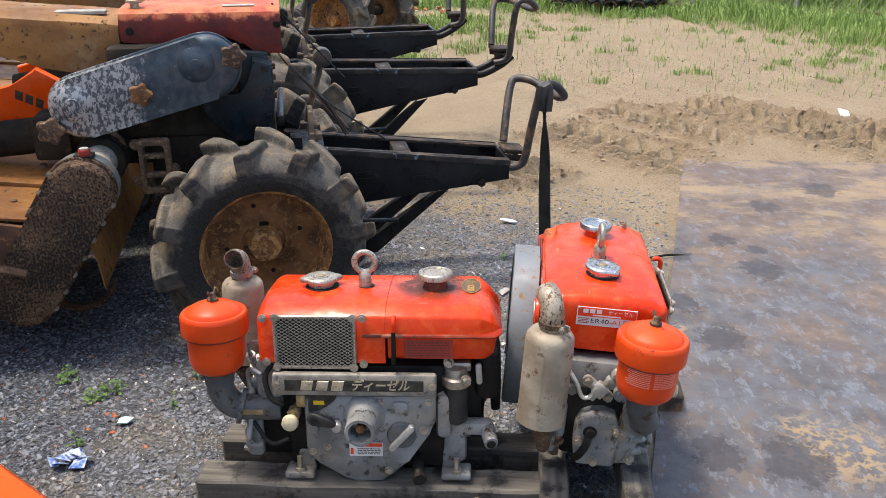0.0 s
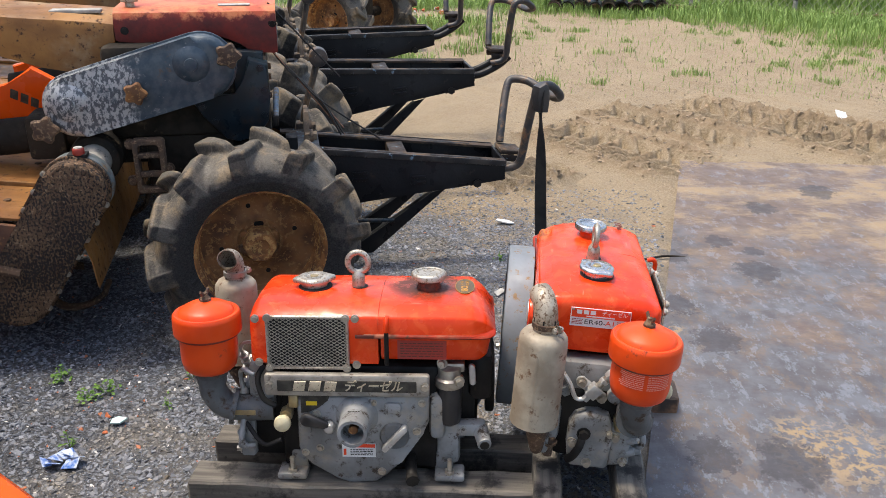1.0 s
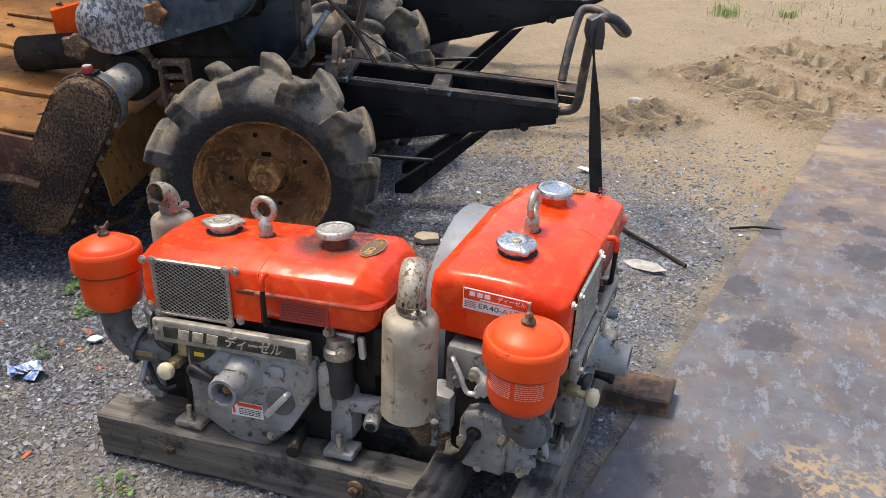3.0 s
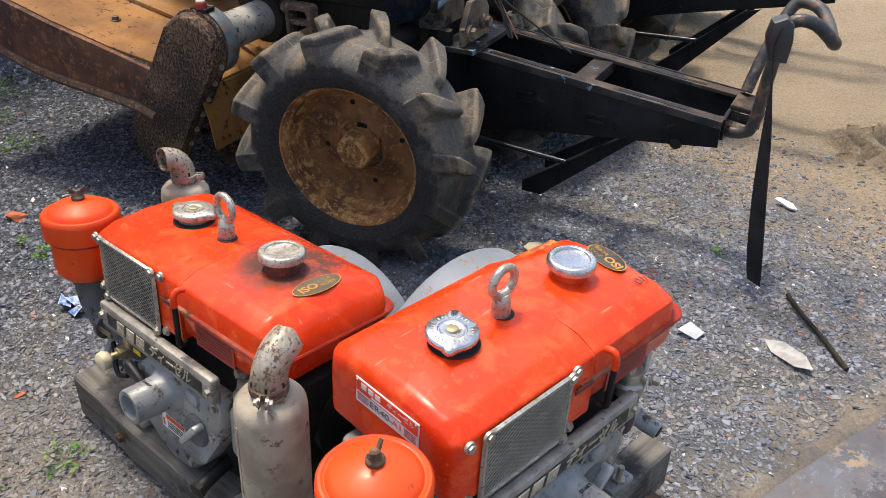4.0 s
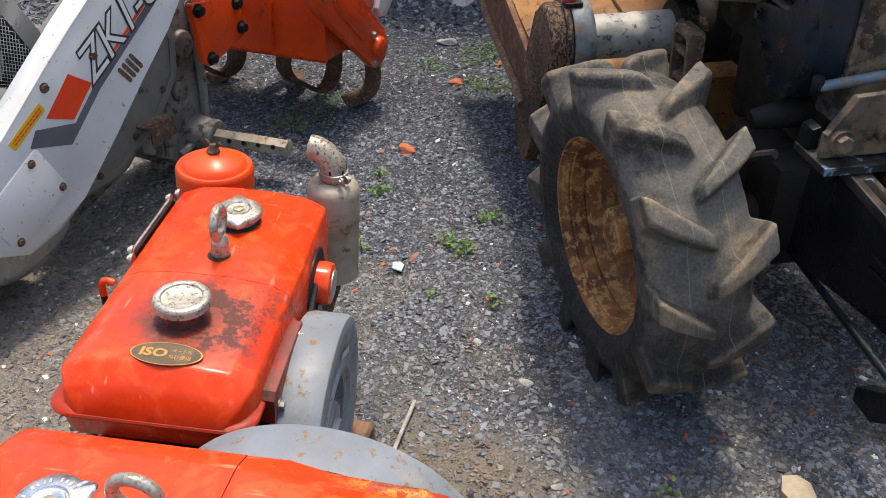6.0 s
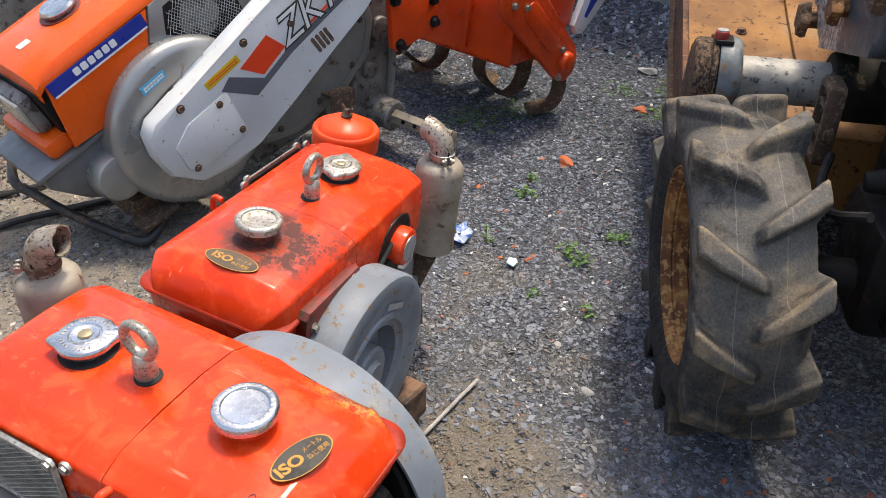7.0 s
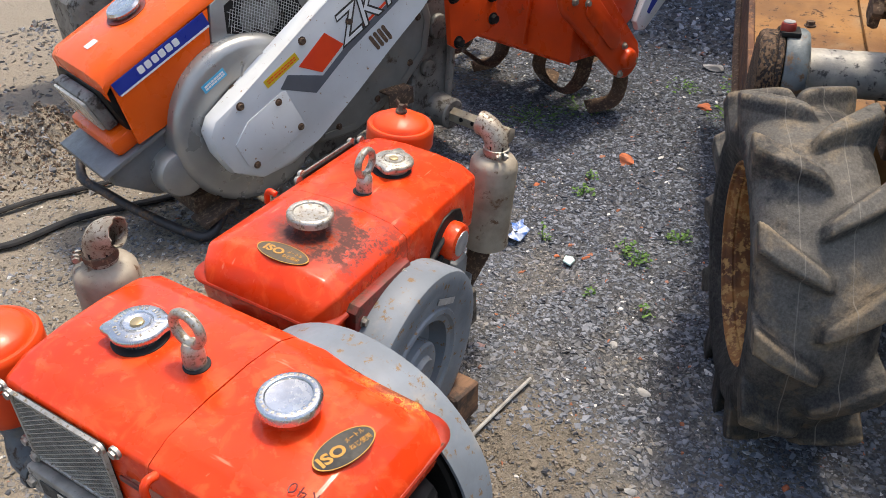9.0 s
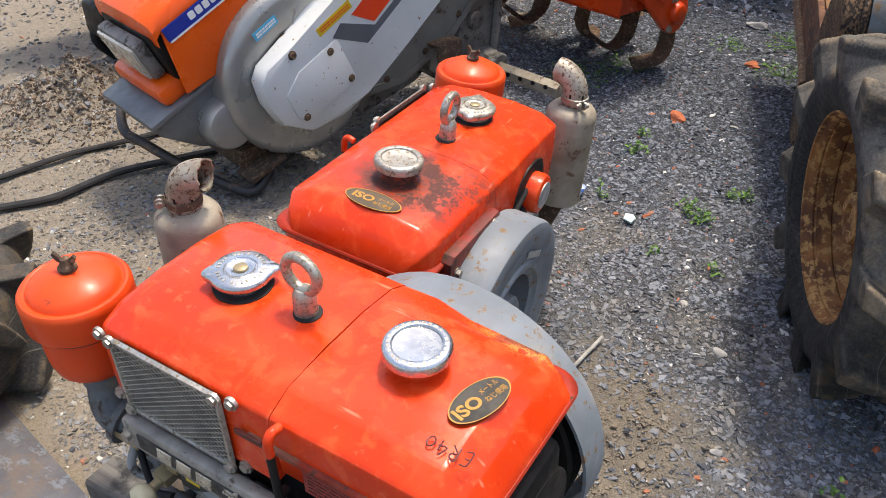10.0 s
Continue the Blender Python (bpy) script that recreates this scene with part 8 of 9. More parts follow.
    face = Matrix(((-1, 0, 0, 0), (0, 0, 1, 0), (0, 1, 0, 0), (0, 0, 0, 1)))
    words("ZK1-8", 0.104, DECAL_BLACK, bc, k @ Matrix.Translation((-0.420, 0.0012, 0.036)) @ Matrix.Rotation(radians(2.5), 4, "Y") @ face, 0.0004, 0.2, "model_lettering", "large outlined model letters", 0.276, 0.0042)
    words("ZK1-8", 0.104, DECAL_WHITE, bc, k @ Matrix.Translation((-0.420, 0.0020, 0.036)) @ Matrix.Rotation(radians(2.5), 4, "Y") @ face, 0.0004, 0.2, "model_lettering", "pale inner letters", 0.267, -0.0004)
    for i in range(4):
        bm = bmesh.new()
        prism(bm, slot((-0.362 - 0.014 * i, -0.030), (-0.370 - 0.014 * i, -0.066), 0.0048, 5), 0.0004, 0.0014)
        put("vent_slot", bm, RUST_DARK, "rusty vent slot", bc, 0)
    # transmission, axle and stand
    bm = bmesh.new()
    prism(bm, [(-0.060, 0.040), (-0.100, -0.120), (-0.150, -0.220), (-0.250, -0.266), (-0.430, -0.262), (-0.535, -0.226), (-0.588, -0.150), (-0.600, -0.040), (-0.600, 0.090)], -0.150, -0.066, 0.014, seg=3)
    ch = put("chain_housing", bm, CASING_GREY, "stained grey chain housing behind the belt cover")
    bm = bmesh.new()
    prism(bm, [(-0.162, -0.206), (-0.252, -0.246), (-0.426, -0.242), (-0.522, -0.210), (-0.568, -0.144), (-0.579, -0.040), (-0.569, -0.040), (-0.558, -0.140), (-0.515, -0.201), (-0.424, -0.232), (-0.254, -0.236), (-0.168, -0.197)], -0.068, -0.063, 0.0015)
    put("pressed_bead", bm, CASING_GREY, "", ch)
    for u, w in ((-0.210, -0.212), (-0.340, -0.226), (-0.470, -0.210), (-0.545, -0.120)):
        bm = bmesh.new()
        bolt(bm, (u, -0.067, w), (0, 1, 0), 0.007, 0.006)
        put("housing_bolt", bm, RUST_DARK, "", ch)
    bm = bmesh.new()
    prism(bm, [(-0.47, 0.14), (-0.58, 0.06), (-0.68, 0.06), (-0.715, 0.16), (-0.735, 0.42), (-0.66, 0.56), (-0.55, 0.56), (-0.50, 0.40)], -0.30, -0.105, 0.018)
    prism(bm, [(-0.28, 0.06), (-0.46, 0.10), (-0.62, 0.20), (-0.58, 0.40), (-0.36, 0.36), (-0.20, 0.20)], -0.33, -0.150, 0.010)
    gear = part("gearcase", bm, SILVER_DIRTY, t, "dusty cast alloy gearcase")
    for x, z, r in ((-0.625, 0.46, 0.050), (-0.560, 0.31, 0.032), (-0.665, 0.345, 0.036), (-0.625, 0.240, 0.026)):
        bm = bmesh.new()
        cyl(bm, (x, -0.11, z), (x, -0.092, z), r, r * 0.9, seg=26, bev=0.004)
        part("bearing_cap", bm, SILVER_DIRTY, gear)
    for x, z in ((-0.53, 0.44), (-0.56, 0.52), (-0.66, 0.53), (-0.715, 0.42), (-0.70, 0.20), (-0.53, 0.20), (-0.60, 0.40), (-0.70, 0.30), (-0.575, 0.375)):
        bm = bmesh.new()
        bolt(bm, (x, -0.104, z), (0, 1, 0), 0.011, 0.010)
        part("case_bolt", bm, SILVER_DIRTY, gear)
    for pts, r in (([(-0.545, -0.102, 0.10), (-0.560, -0.096, 0.20), (-0.600, -0.096, 0.36)], 0.012), ([(-0.690, -0.102, 0.10), (-0.700, -0.096, 0.22), (-0.715, -0.098, 0.40)], 0.012), ([(-0.580, -0.100, 0.09), (-0.640, -0.096, 0.10), (-0.680, -0.100, 0.11)], 0.010)):
        bm = bmesh.new()
        tube(bm, pts, r, 8, 4)
        part("case_rib", bm, SILVER_DIRTY, gear)
    bm = bmesh.new()
    prism(bm, [(-0.465, 0.135), (-0.58, 0.050), (-0.685, 0.050), (-0.725, 0.16), (-0.745, 0.42), (-0.665, 0.57), (-0.545, 0.57), (-0.49, 0.40)], -0.150, -0.138, 0.003)
    part("case_flange", bm, SILVER_DIRTY, gear)
    rim = [(-0.480, 0.20), (-0.492, 0.30), (-0.505, 0.42), (-0.530, 0.52), (-0.605, 0.572), (-0.690, 0.525), (-0.738, 0.33), (-0.728, 0.22), (-0.705, 0.10), (-0.630, 0.052), (-0.540, 0.078)]
    for x, z in rim:
        bm = bmesh.new()
        cyl(bm, (x, -0.152, z), (x, -0.120, z), 0.015, 0.013, seg=14, bev=0.002)
        bolt(bm, (x, -0.121, z), (0, 1, 0), 0.009, 0.009)
        part("flange_boss", bm, SILVER_DIRTY, gear, "bolt boss on the case flange")
    bm = bmesh.new()
    box(bm, (-0.47, -0.050, 0.235), (0.080, 0.050, 0.006), 0.002)
    box(bm, (-0.47, -0.0275, 0.215), (0.080, 0.005, 0.040), 0.002)
    part("side_bracket", bm, RUST_DARK, t, "rusty side bracket")
    bm = bmesh.new()
    lathe(bm, [(0.075, 0.0), (0.062, 0.05), (0.048, 0.10), (0.041, 0.128), (0.043, 0.134), (0.043, 0.146), (0.039, 0.150), (0.026, 0.150)], 28, Matrix.Translation((-0.655, -0.20, 0.118)) @ align((0, 0, 0), (-0.017, 0.148, -0.012)))
    part("axle_housing", bm, SILVER_DIRTY, t, "dusty tapered axle housing")
    bm = bmesh.new()
    cyl(bm, (-0.672, -0.055, 0.106), (-0.692, 0.150, 0.100), 0.0225, seg=6, bev=0.002)
    ax = part("wheel_axle", bm, MUFFLER, t, "pale rusty hexagonal wheel axle")
    for i in range(4):
        bm = bmesh.new()
        f = 0.25 + 0.2 * i
        cyl(bm, (-0.672 - 0.02 * f + 0.017, -0.055 + 0.205 * f, 0.108), (-0.672 - 0.02 * f + 0.0228, -0.055 + 0.205 * f, 0.109), 0.006, seg=10)
        part("pin_hole", bm, BLACK_IRON, ax)
    bm = bmesh.new()
    tube(bm, [(0.20, -0.44, 0.190), (0.255, -0.345, 0.135), (0.235, -0.290, 0.108), (0.190, -0.210, 0.068), (0.120, -0.095, 0.024), (0.085, -0.072, 0.020), (0.03, -0.10, 0.040)], 0.0115, 12, 6)
    part("front_stand", bm, TUBE_WORN, t, "bent muddy dark tubular front stand")
    bm = bmesh.new()
    box(bm, (-0.02, -0.20, 0.075), (0.22, 0.16, 0.05), 0.01)
    box(bm, (0.05, -0.10, 0.060), (0.10, 0.07, 0.012), 0.002, pose(0.05, -0.10, 0.06, 0, 20, 0) @ Matrix.Translation((-0.05, 0.10, -0.06)))
    part("skid_plate", bm, RUST_DARK, t, "muddy lower skid plate")
    # rotary tiller
    bm = bmesh.new()
    sec = [(-0.965, 0.222), (-0.975, 0.30), (-0.995, 0.40), (-1.060, 0.500), (-1.16, 0.54), (-1.25, 0.50), (-1.28, 0.40)]
    rings(bm, [[Vector((x, -0.62, z)), Vector((x, 0.105, z)), Vector((x - 0.006, 0.105, z - 0.010)), Vector((x - 0.006, -0.62, z - 0.010))] for x, z in sec])
    wing = [(-0.967, 0.220), (-0.977, 0.30), (-0.997, 0.395), (-1.060, 0.492), (-1.16, 0.532), (-1.245, 0.492), (-1.272, 0.40), (-1.24, 0.29), (-1.10, 0.215)]
    prism(bm, wing, 0.095, 0.106, 0.002)
    prism(bm, wing, -0.625, -0.614, 0.002)
    cov = part("tine_cover", bm, ORANGE_DEEP, t, "orange pressed steel tine cover")
    for y in (-0.36, -0.22, -0.06):
        bm = bmesh.new()
        box(bm, (-0.974, y, 0.315), (0.014, 0.010, 0.16), 0.004, pose(-0.974, y, 0.315, 0, -9, 0) @ Matrix.Translation((0.974, -y, -0.315)))
        part("pressed_rib", bm, ORANGE_DEEP, cov)
    bm = bmesh.new()
    prism(bm, slot((-0.955, 0.425), (-1.190, 0.185), 0.078, 12, 0.058), 0.118, 0.142, 0.010, seg=3)
    prism(bm, slot((-1.01, 0.370), (-1.115, 0.262), 0.032, 8, 0.028), 0.139, 0.147, 0.004)
    arm = part("side_plate", bm, ORANGE_DEEP, t, "orange side arm of the tiller")
    bm = bmesh.new()
    cyl(bm, (-1.185, 0.138, 0.190), (-1.185, 0.160, 0.190), 0.034, 0.026, seg=24, bev=0.006)
    part("bearing_cover", bm, ORANGE_DEEP, arm)
    for x, z in ((-0.93, 0.47), (-0.985, 0.455), (-0.93, 0.405), (-0.985, 0.39), (-1.165, 0.232), (-1.222, 0.178), (-1.155, 0.150)):
        bm = bmesh.new()
        bolt(bm, (x, 0.142, z), (0, 1, 0), 0.0085, 0.009)
        part("arm_bolt", bm, STEEL, arm)
    bm = bmesh.new()
    cyl(bm, (-0.935, 0.12, 0.440), (-0.905, -0.62, 0.440), 0.034, seg=24)
    part("cross_tube", bm, ORANGE_DEEP, t, "orange cross tube")
    bm = bmesh.new()
    prism(bm, [(-0.66, 0.44), (-0.76, 0.46), (-0.85, 0.42), (-0.83, 0.30), (-0.67, 0.28)], -0.30, -0.285, 0.003)
    part("hitch_bracket", bm, ORANGE_DEEP, t, "orange hitch bracket")
    bm = bmesh.new()
    prism(bm, [(-0.612, 0.465), (-0.735, 0.452), (-0.785, 0.430), (-0.785, 0.345), (-0.640, 0.312), (-0.622, 0.325)], -0.02, 0.0, 0.003)
    part("hitch_bracket", bm, ORANGE_DEEP, t, "orange hitch bracket")
    for p in ((-0.628, 0.0, 0.448), (-0.645, 0.0, 0.330), (-0.765, 0.0, 0.425), (-0.770, 0.0, 0.365), (-0.80, -0.285, 0.40)):
        bm = bmesh.new()
        bolt(bm, p, (0, 1, 0), 0.012, 0.014)
        part("hitch_bolt", bm, BLACK_IRON, t)
    bm = bmesh.new()
    prism(bm, [(-1.244, 0.280), (-1.262, 0.250), (-1.292, 0.246), (-1.45, 0.365), (-1.60, 0.600), (-1.44, 0.620), (-1.318, 0.411)], 0.098, 0.120, 0.006)
    fl = part("rear_arm", bm, WHITE_PAINT, t, "white tapered rear arm with a blue stripe")
    bm = bmesh.new()
    prism(bm, [(-1.290, 0.300), (-1.302, 0.292), (-1.400, 0.385), (-1.480, 0.520), (-1.430, 0.530), (-1.350, 0.400)], 0.1202, 0.1212)
    part("arm_stripe", bm, BLUE_STRIPE, fl, smooth=0)
    bm = bmesh.new()
    cyl(bm, (-1.185, -0.60, 0.190), (-1.185, 0.12, 0.190), 0.022, seg=16)
    part("tine_shaft", bm, RUST_DARK, t)
    for i in range(9):
        bm = bmesh.new()
        y = 0.085 - 0.085 * i
        a = radians(-70 if i % 2 else -125)
        b = a + (0.85 if i % 2 else -0.85) * (-1 if i % 3 == 0 else 1)
        tube(bm, [(-1.185 + 0.02 * math.cos(a), y, 0.19 + 0.02 * math.sin(a)), (-1.185 + 0.10 * math.cos(a), y, 0.19 + 0.10 * math.sin(a)),
                  (-1.185 + 0.155 * math.cos(b * 0.5 + a * 0.5), y, 0.19 + 0.155 * math.sin(b * 0.5 + a * 0.5)), (-1.185 + 0.175 * math.cos(b), y - 0.045, 0.19 + 0.175 * math.sin(b))], 0.028, 8, 5, 0.25)
        part("tine", bm, RUST_DARK, t, "curved muddy tine blade")
    return t


small_tiller()


def parked_machine():
    """The front of another machine beyond the orange tiller."""
    t = thing("parked_tiller", pose(-0.84, -0.13, 0, 0, 0, -20), "grey and red tiller front parked on bare earth", "tiller")
    bm = bmesh.new()
    prism(bm, [(-0.30, 0.54), (0.04, 0.48), (0.11, 0.38), (0.10, 0.24), (0.00, 0.14), (-0.30, 0.10)], -0.08, 0.14, 0.035, seg=4)
    part("engine_casing", bm, SILVER_DIRTY, t, "grey dusty engine casing")
    bm = bmesh.new()
    prism(bm, [(-0.42, 0.70), (-0.14, 0.52), (0.00, 0.22), (-0.04, 0.16), (-0.13, 0.19), (-0.42, 0.38)], 0.145, 0.175, 0.006)
    part("white_panel", bm, WHITE_PAINT, t, "chipped white side panel")
    bm = bmesh.new()
    rings(bm, [[Vector((x, -0.30 + w * math.cos(a), z + h * math.sin(a))) for a in (2 * math.pi * j / 16 for j in range(16))] for x, z, w, h in ((-0.35, 0.55, 0.14, 0.10), (-0.02, 0.50, 0.15, 0.12), (0.16, 0.46, 0.14, 0.11), (0.21, 0.44, 0.10, 0.07))])
    part("red_tank", bm, CLEAN_RED, t, "faded red tank")
    bm = bmesh.new()
    tube(bm, [(0.00, 0.02, 0.16), (0.07, 0.03, 0.14), (0.09, 0.04, 0.08), (0.05, 0.05, 0.015)], 0.016, 10, 5)
    tube(bm, [(0.00, -0.12, 0.16), (0.08, -0.11, 0.14), (0.11, -0.10, 0.08), (0.06, -0.09, 0.015)], 0.014, 10, 5)
    box(bm, (-0.05, -0.05, 0.15), (0.34, 0.16, 0.10), 0.012)
    box(bm, (-0.25, -0.05, 0.06), (0.12, 0.10, 0.12), 0.01)
    part("front_stand", bm, BLACK_IRON, t, "dark bent front stand")


parked_machine()


def loose_wheel():
    t = thing("tractor_wheel", pose(0.405, 0.560, 0.112, 90, 0, 20), "dusty lugged tractor wheel lying flat beside the engines", "wheel")
    tractor_wheel(t, (0.0, 0.0, 0.0), -1, 0.3)


loose_wheel()


# ---------------------------------------------------------------- clutter on the ground
def stone(name, p, size, mat, label, category, seed, flat=0.5, group=""):
    rnd = random.Random(seed)
    bm = bmesh.new()
    bmesh.ops.create_icosphere(bm, subdivisions=2, radius=1.0)
    planes = [(Vector((rnd.gauss(0, 1), rnd.gauss(0, 1), rnd.gauss(0, 1))).normalized(), rnd.uniform(0.38, 0.72)) for _ in range(9)]
    for v in bm.verts:
        for n, d in planes:
            e = v.co.dot(n) - d
            if e > 0:
                v.co -= n * e
        v.co += noise.noise_vector(v.co * 3 + Vector((seed, 0, 0))) * 0.06
        v.co = Vector((v.co.x * size, v.co.y * size * 0.75, v.co.z * size * flat))
    gz = float(ground_height(np.array([p[0]]), np.array([p[1]]))[0])
    return single(name, bm, mat, label, category, pose(p[0], p[1], gz + size * flat * 0.42, rnd.uniform(-8, 8), rnd.uniform(-8, 8), rnd.uniform(0, 360)), group, smooth=0)


for i, (x, y, s) in enumerate(((-0.46, 1.66, 0.016), (-1.27, 1.55, 0.017), (-0.36, 1.756, 0.020), (-0.129, 1.813, 0.020), (-2.07, 1.65, 0.055), (-2.08, 1.418, 0.045), (-2.56, 1.74, 0.075),
                               (-2.50, 1.45, 0.06), (-2.30, 1.62, 0.05), (-1.10, 1.72, 0.014), (-0.90, 1.52, 0.010), (-0.30, 1.95, 0.010), (0.02, 1.98, 0.010), (-0.62, 1.62, 0.010), (0.60, 2.62, 0.014), (-1.55, 1.20, 0.018), (0.24, 3.55, 0.05), (-0.42, 1.80, 0.010))):
    stone("rubble_stone", (x, y), s if s > 0.03 else 0.75 * s, STONE_PALE, "pale broken stone lying on grey gravel", "stone", 20 + i, 0.45, "pale stones on the gravel")
for i, (x, y, s) in enumerate(((-1.24, 1.41, 0.036), (-1.735, 1.485, 0.028), (-1.72, 1.50, 0.022), (-0.80, 1.10, 0.020), (-0.95, 1.05, 0.018), (-0.70, 1.44, 0.010), (-0.72, 1.50, 0.012), (-1.0, 1.25, 0.012), (-0.55, 1.12, 0.012),
                               (-0.25, 2.02, 0.010), (-0.62, 1.08, 0.014), (-1.9, 1.62, 0.022), (-0.10, 1.98, 0.009), (-0.92, 1.36, 0.008))):
    stone("brick_piece", (x, y), s, TERRACOTTA, "broken orange-red brick piece on gravel", "brick", 60 + i, 0.40, "brick pieces on the gravel")
SOIL = worn("dark_turned_soil", (0.185, 0.132, 0.090), (0.085, 0.062, 0.045), 0.95, scale=40, bump=1.0)


def grit_material():
    k = Nodes("trodden_grit")
    i = k.island()
    c = k.mix(k.math("FRACT", k.math("MULTIPLY", i, 17.3)), (0.10, 0.085, 0.068), (0.36, 0.31, 0.24))
    c = k.mix(k.ramp(k.math("FRACT", k.math("MULTIPLY", i, 41.0)), 0.70, 0.74), c, (0.23, 0.24, 0.25))
    c = k.mix(k.ramp(i, 0.965, 0.97), c, (0.55, 0.52, 0.46))
    k.bump(k.noise(300, 3), 0.001, 0.6)
    return k.done(c, 0.8, spec=0.3)


GRIT = grit_material()
chips("soil_heap", 36000, (-1.0, 0.05, -0.5, 0.40), (0.0016, 0.0068), 44, lambda x, y: np.clip(1.10 - np.hypot((x + 0.50) / 0.30, (y + 0.06) / 0.26) + 0.30 * wob(x, y, 19, 3), 0, 1), SOIL, "heap of dark crumbling soil by the tiller", "soil", 0.6, 0.45, tilt=0.5)
chips("earth_grit", 48000, (-1.1, 0.50, -0.35, 1.30), (0.0016, 0.0058), 47, lambda x, y: np.clip((1 - gravel_amount(x, y)) * (0.75 + 0.5 * wob(x, y, 7, 2)) + 0.1, 0, 1) * smooth(0.0, 0.04, 0.30 + 0.236 * (y - 0.60) - x), GRIT, "grit and small stones trodden into bare earth", "grit", 0.5, 0.3)
chips("mud_crumbs", 14000, (-0.32, 0.20, 1.42, 1.86), (0.0010, 0.0042), 48, lambda x, y: np.clip(1.15 - np.hypot((x + 0.06) / 0.17, (y - 1.63) / 0.16) + 0.2 * wob(x, y, 23), 0, 0.9), MUDCLOD, "crumbled tan mud patch behind the flywheels", "mud", 0.5, 0.45, tilt=0.12)
for i, (x, y, s) in enumerate(((-0.10, 1.66, 0.010), (-0.05, 1.72, 0.011), (-0.02, 1.63, 0.009),
                               (-0.30, 0.04, 0.020), (-0.26, 0.12, 0.016))):
    stone("mud_clod", (x, y), s, MUDCLOD if s < 0.03 else SOIL, "dry brown mud clod on bare earth", "mud clod", 90 + i, 0.6, "mud clods")


PAPER = worn("wet_grey_paper", (0.48, 0.50, 0.52), (0.36, 0.38, 0.40), 0.6, scale=50, bump=0.8)


def flat_piece(name, x, y, poly, mat, label, category, turn=0.0, th=0.002, tilt=(3, 2)):
    bm = bmesh.new()
    prism(bm, poly, 0, th, 0.0004, Matrix(((1, 0, 0, 0), (0, 0, 1, 0), (0, 1, 0, 0), (0, 0, 0, 1))))
    gz = float(ground_height(np.array([x]), np.array([y]))[0])
    return single(name, bm, mat, label, category, pose(x, y, gz + 0.008, *tilt, turn), smooth=0)


flat_piece("stone_slab", -0.13, 2.17, [(-0.034, -0.012), (-0.008, -0.026), (0.036, -0.014), (0.030, 0.016), (-0.012, 0.022), (-0.030, 0.010)], worn("tan_sandstone", (0.42, 0.35, 0.245), (0.34, 0.275, 0.19), 0.9, scale=40, bump=0.8), "angular tan stone slab lying on gravel", "stone", 15, 0.014)
flat_piece("glass_shard", -0.682, 1.474, [(-0.018, -0.008), (0.003, -0.013), (0.019, 0.003), (0.0, 0.013), (-0.013, 0.008)], GLASS_AQUA, "pale aqua broken tile shard on gravel", "shard", 20, 0.004)
flat_piece("plastic_scrap", 0.20, 2.775, [(-0.034, -0.008), (0.02, -0.010), (0.036, 0.0), (0.01, 0.012), (-0.03, 0.008)], DECAL_WHITE, "white plastic scrap on gravel", "scrap", -20, 0.005)
flat_piece("paper_scrap", 0.284, 2.147, [(-0.024, -0.014), (0.018, -0.018), (0.026, 0.010), (-0.010, 0.020)], PAPER, "crumpled white paper scrap on gravel", "paper", 10, 0.003, (12, 9))
flat_piece("paper_scrap", 0.179, 2.205, [(-0.020, -0.010), (0.022, -0.010), (0.016, 0.008), (-0.014, 0.010)], STONE_PALE, "pale paper scrap on gravel", "paper", 50, 0.003, (10, -8))
flat_piece("white_tile", 2.02, 4.48, [(-0.03, -0.04), (0.03, -0.035), (0.03, 0.03), (-0.02, 0.05)], DECAL_WHITE, "white broken tile standing in sand", "tile", 10, 0.008, (35, 0))
flat_piece("dry_leaf", 0.459, 2.214, [(-0.060, -0.006), (-0.02, -0.022), (0.04, -0.018), (0.07, 0.002), (0.03, 0.020), (-0.03, 0.018)], STONE_PALE, "dry pale curled leaf on gravel", "leaf", -25, 0.002, (10, -6))


def rod(name, pts, r, mat, label, category, n=5, flat=1.0):
    bm = bmesh.new()
    q = [Vector((x, y, float(ground_height(np.array([x]), np.array([y]))[0]) + z)) for x, y, z in pts]
    tube(bm, q, r, 8, n, flat)
    return single(name, bm, mat, label, category)


rod("stick", [(-0.285, 1.566, 0.012), (-0.20, 1.552, 0.012), (-0.110, 1.537, 0.010)], 0.0035, STONE_PALE, "thin pale stick on muddy gravel", "stick")
rod("twig", [(0.375, 2.40, 0.010), (0.43, 2.35, 0.014), (0.50, 2.30, 0.010), (0.565, 2.245, 0.008)], 0.005, MUD_IRON, "dark dry twig on gravel", "twig")
rod("twig", [(0.66, 2.50, 0.008), (0.74, 2.53, 0.010), (0.84, 2.54, 0.008)], 0.004, MUD_IRON, "thin dark twig near the steel sheet", "twig")
rod("twig", [(0.05, 2.12, 0.010), (0.11, 2.06, 0.010)], 0.004, WOOD_TAN, "short pale twig on gravel", "twig")
rod("hose", [(0.30, -0.10, 0.012), (0.10, 0.12, 0.012), (-0.046, 0.238, 0.012), (-0.142, 0.300, 0.012), (-0.28, 0.340, 0.012), (-0.376, 0.406, 0.012), (-0.50, 0.47, 0.012)], 0.012, RUBBER_BLACK, "black flat rubber hose on bare earth", "hose", 8, 0.6)
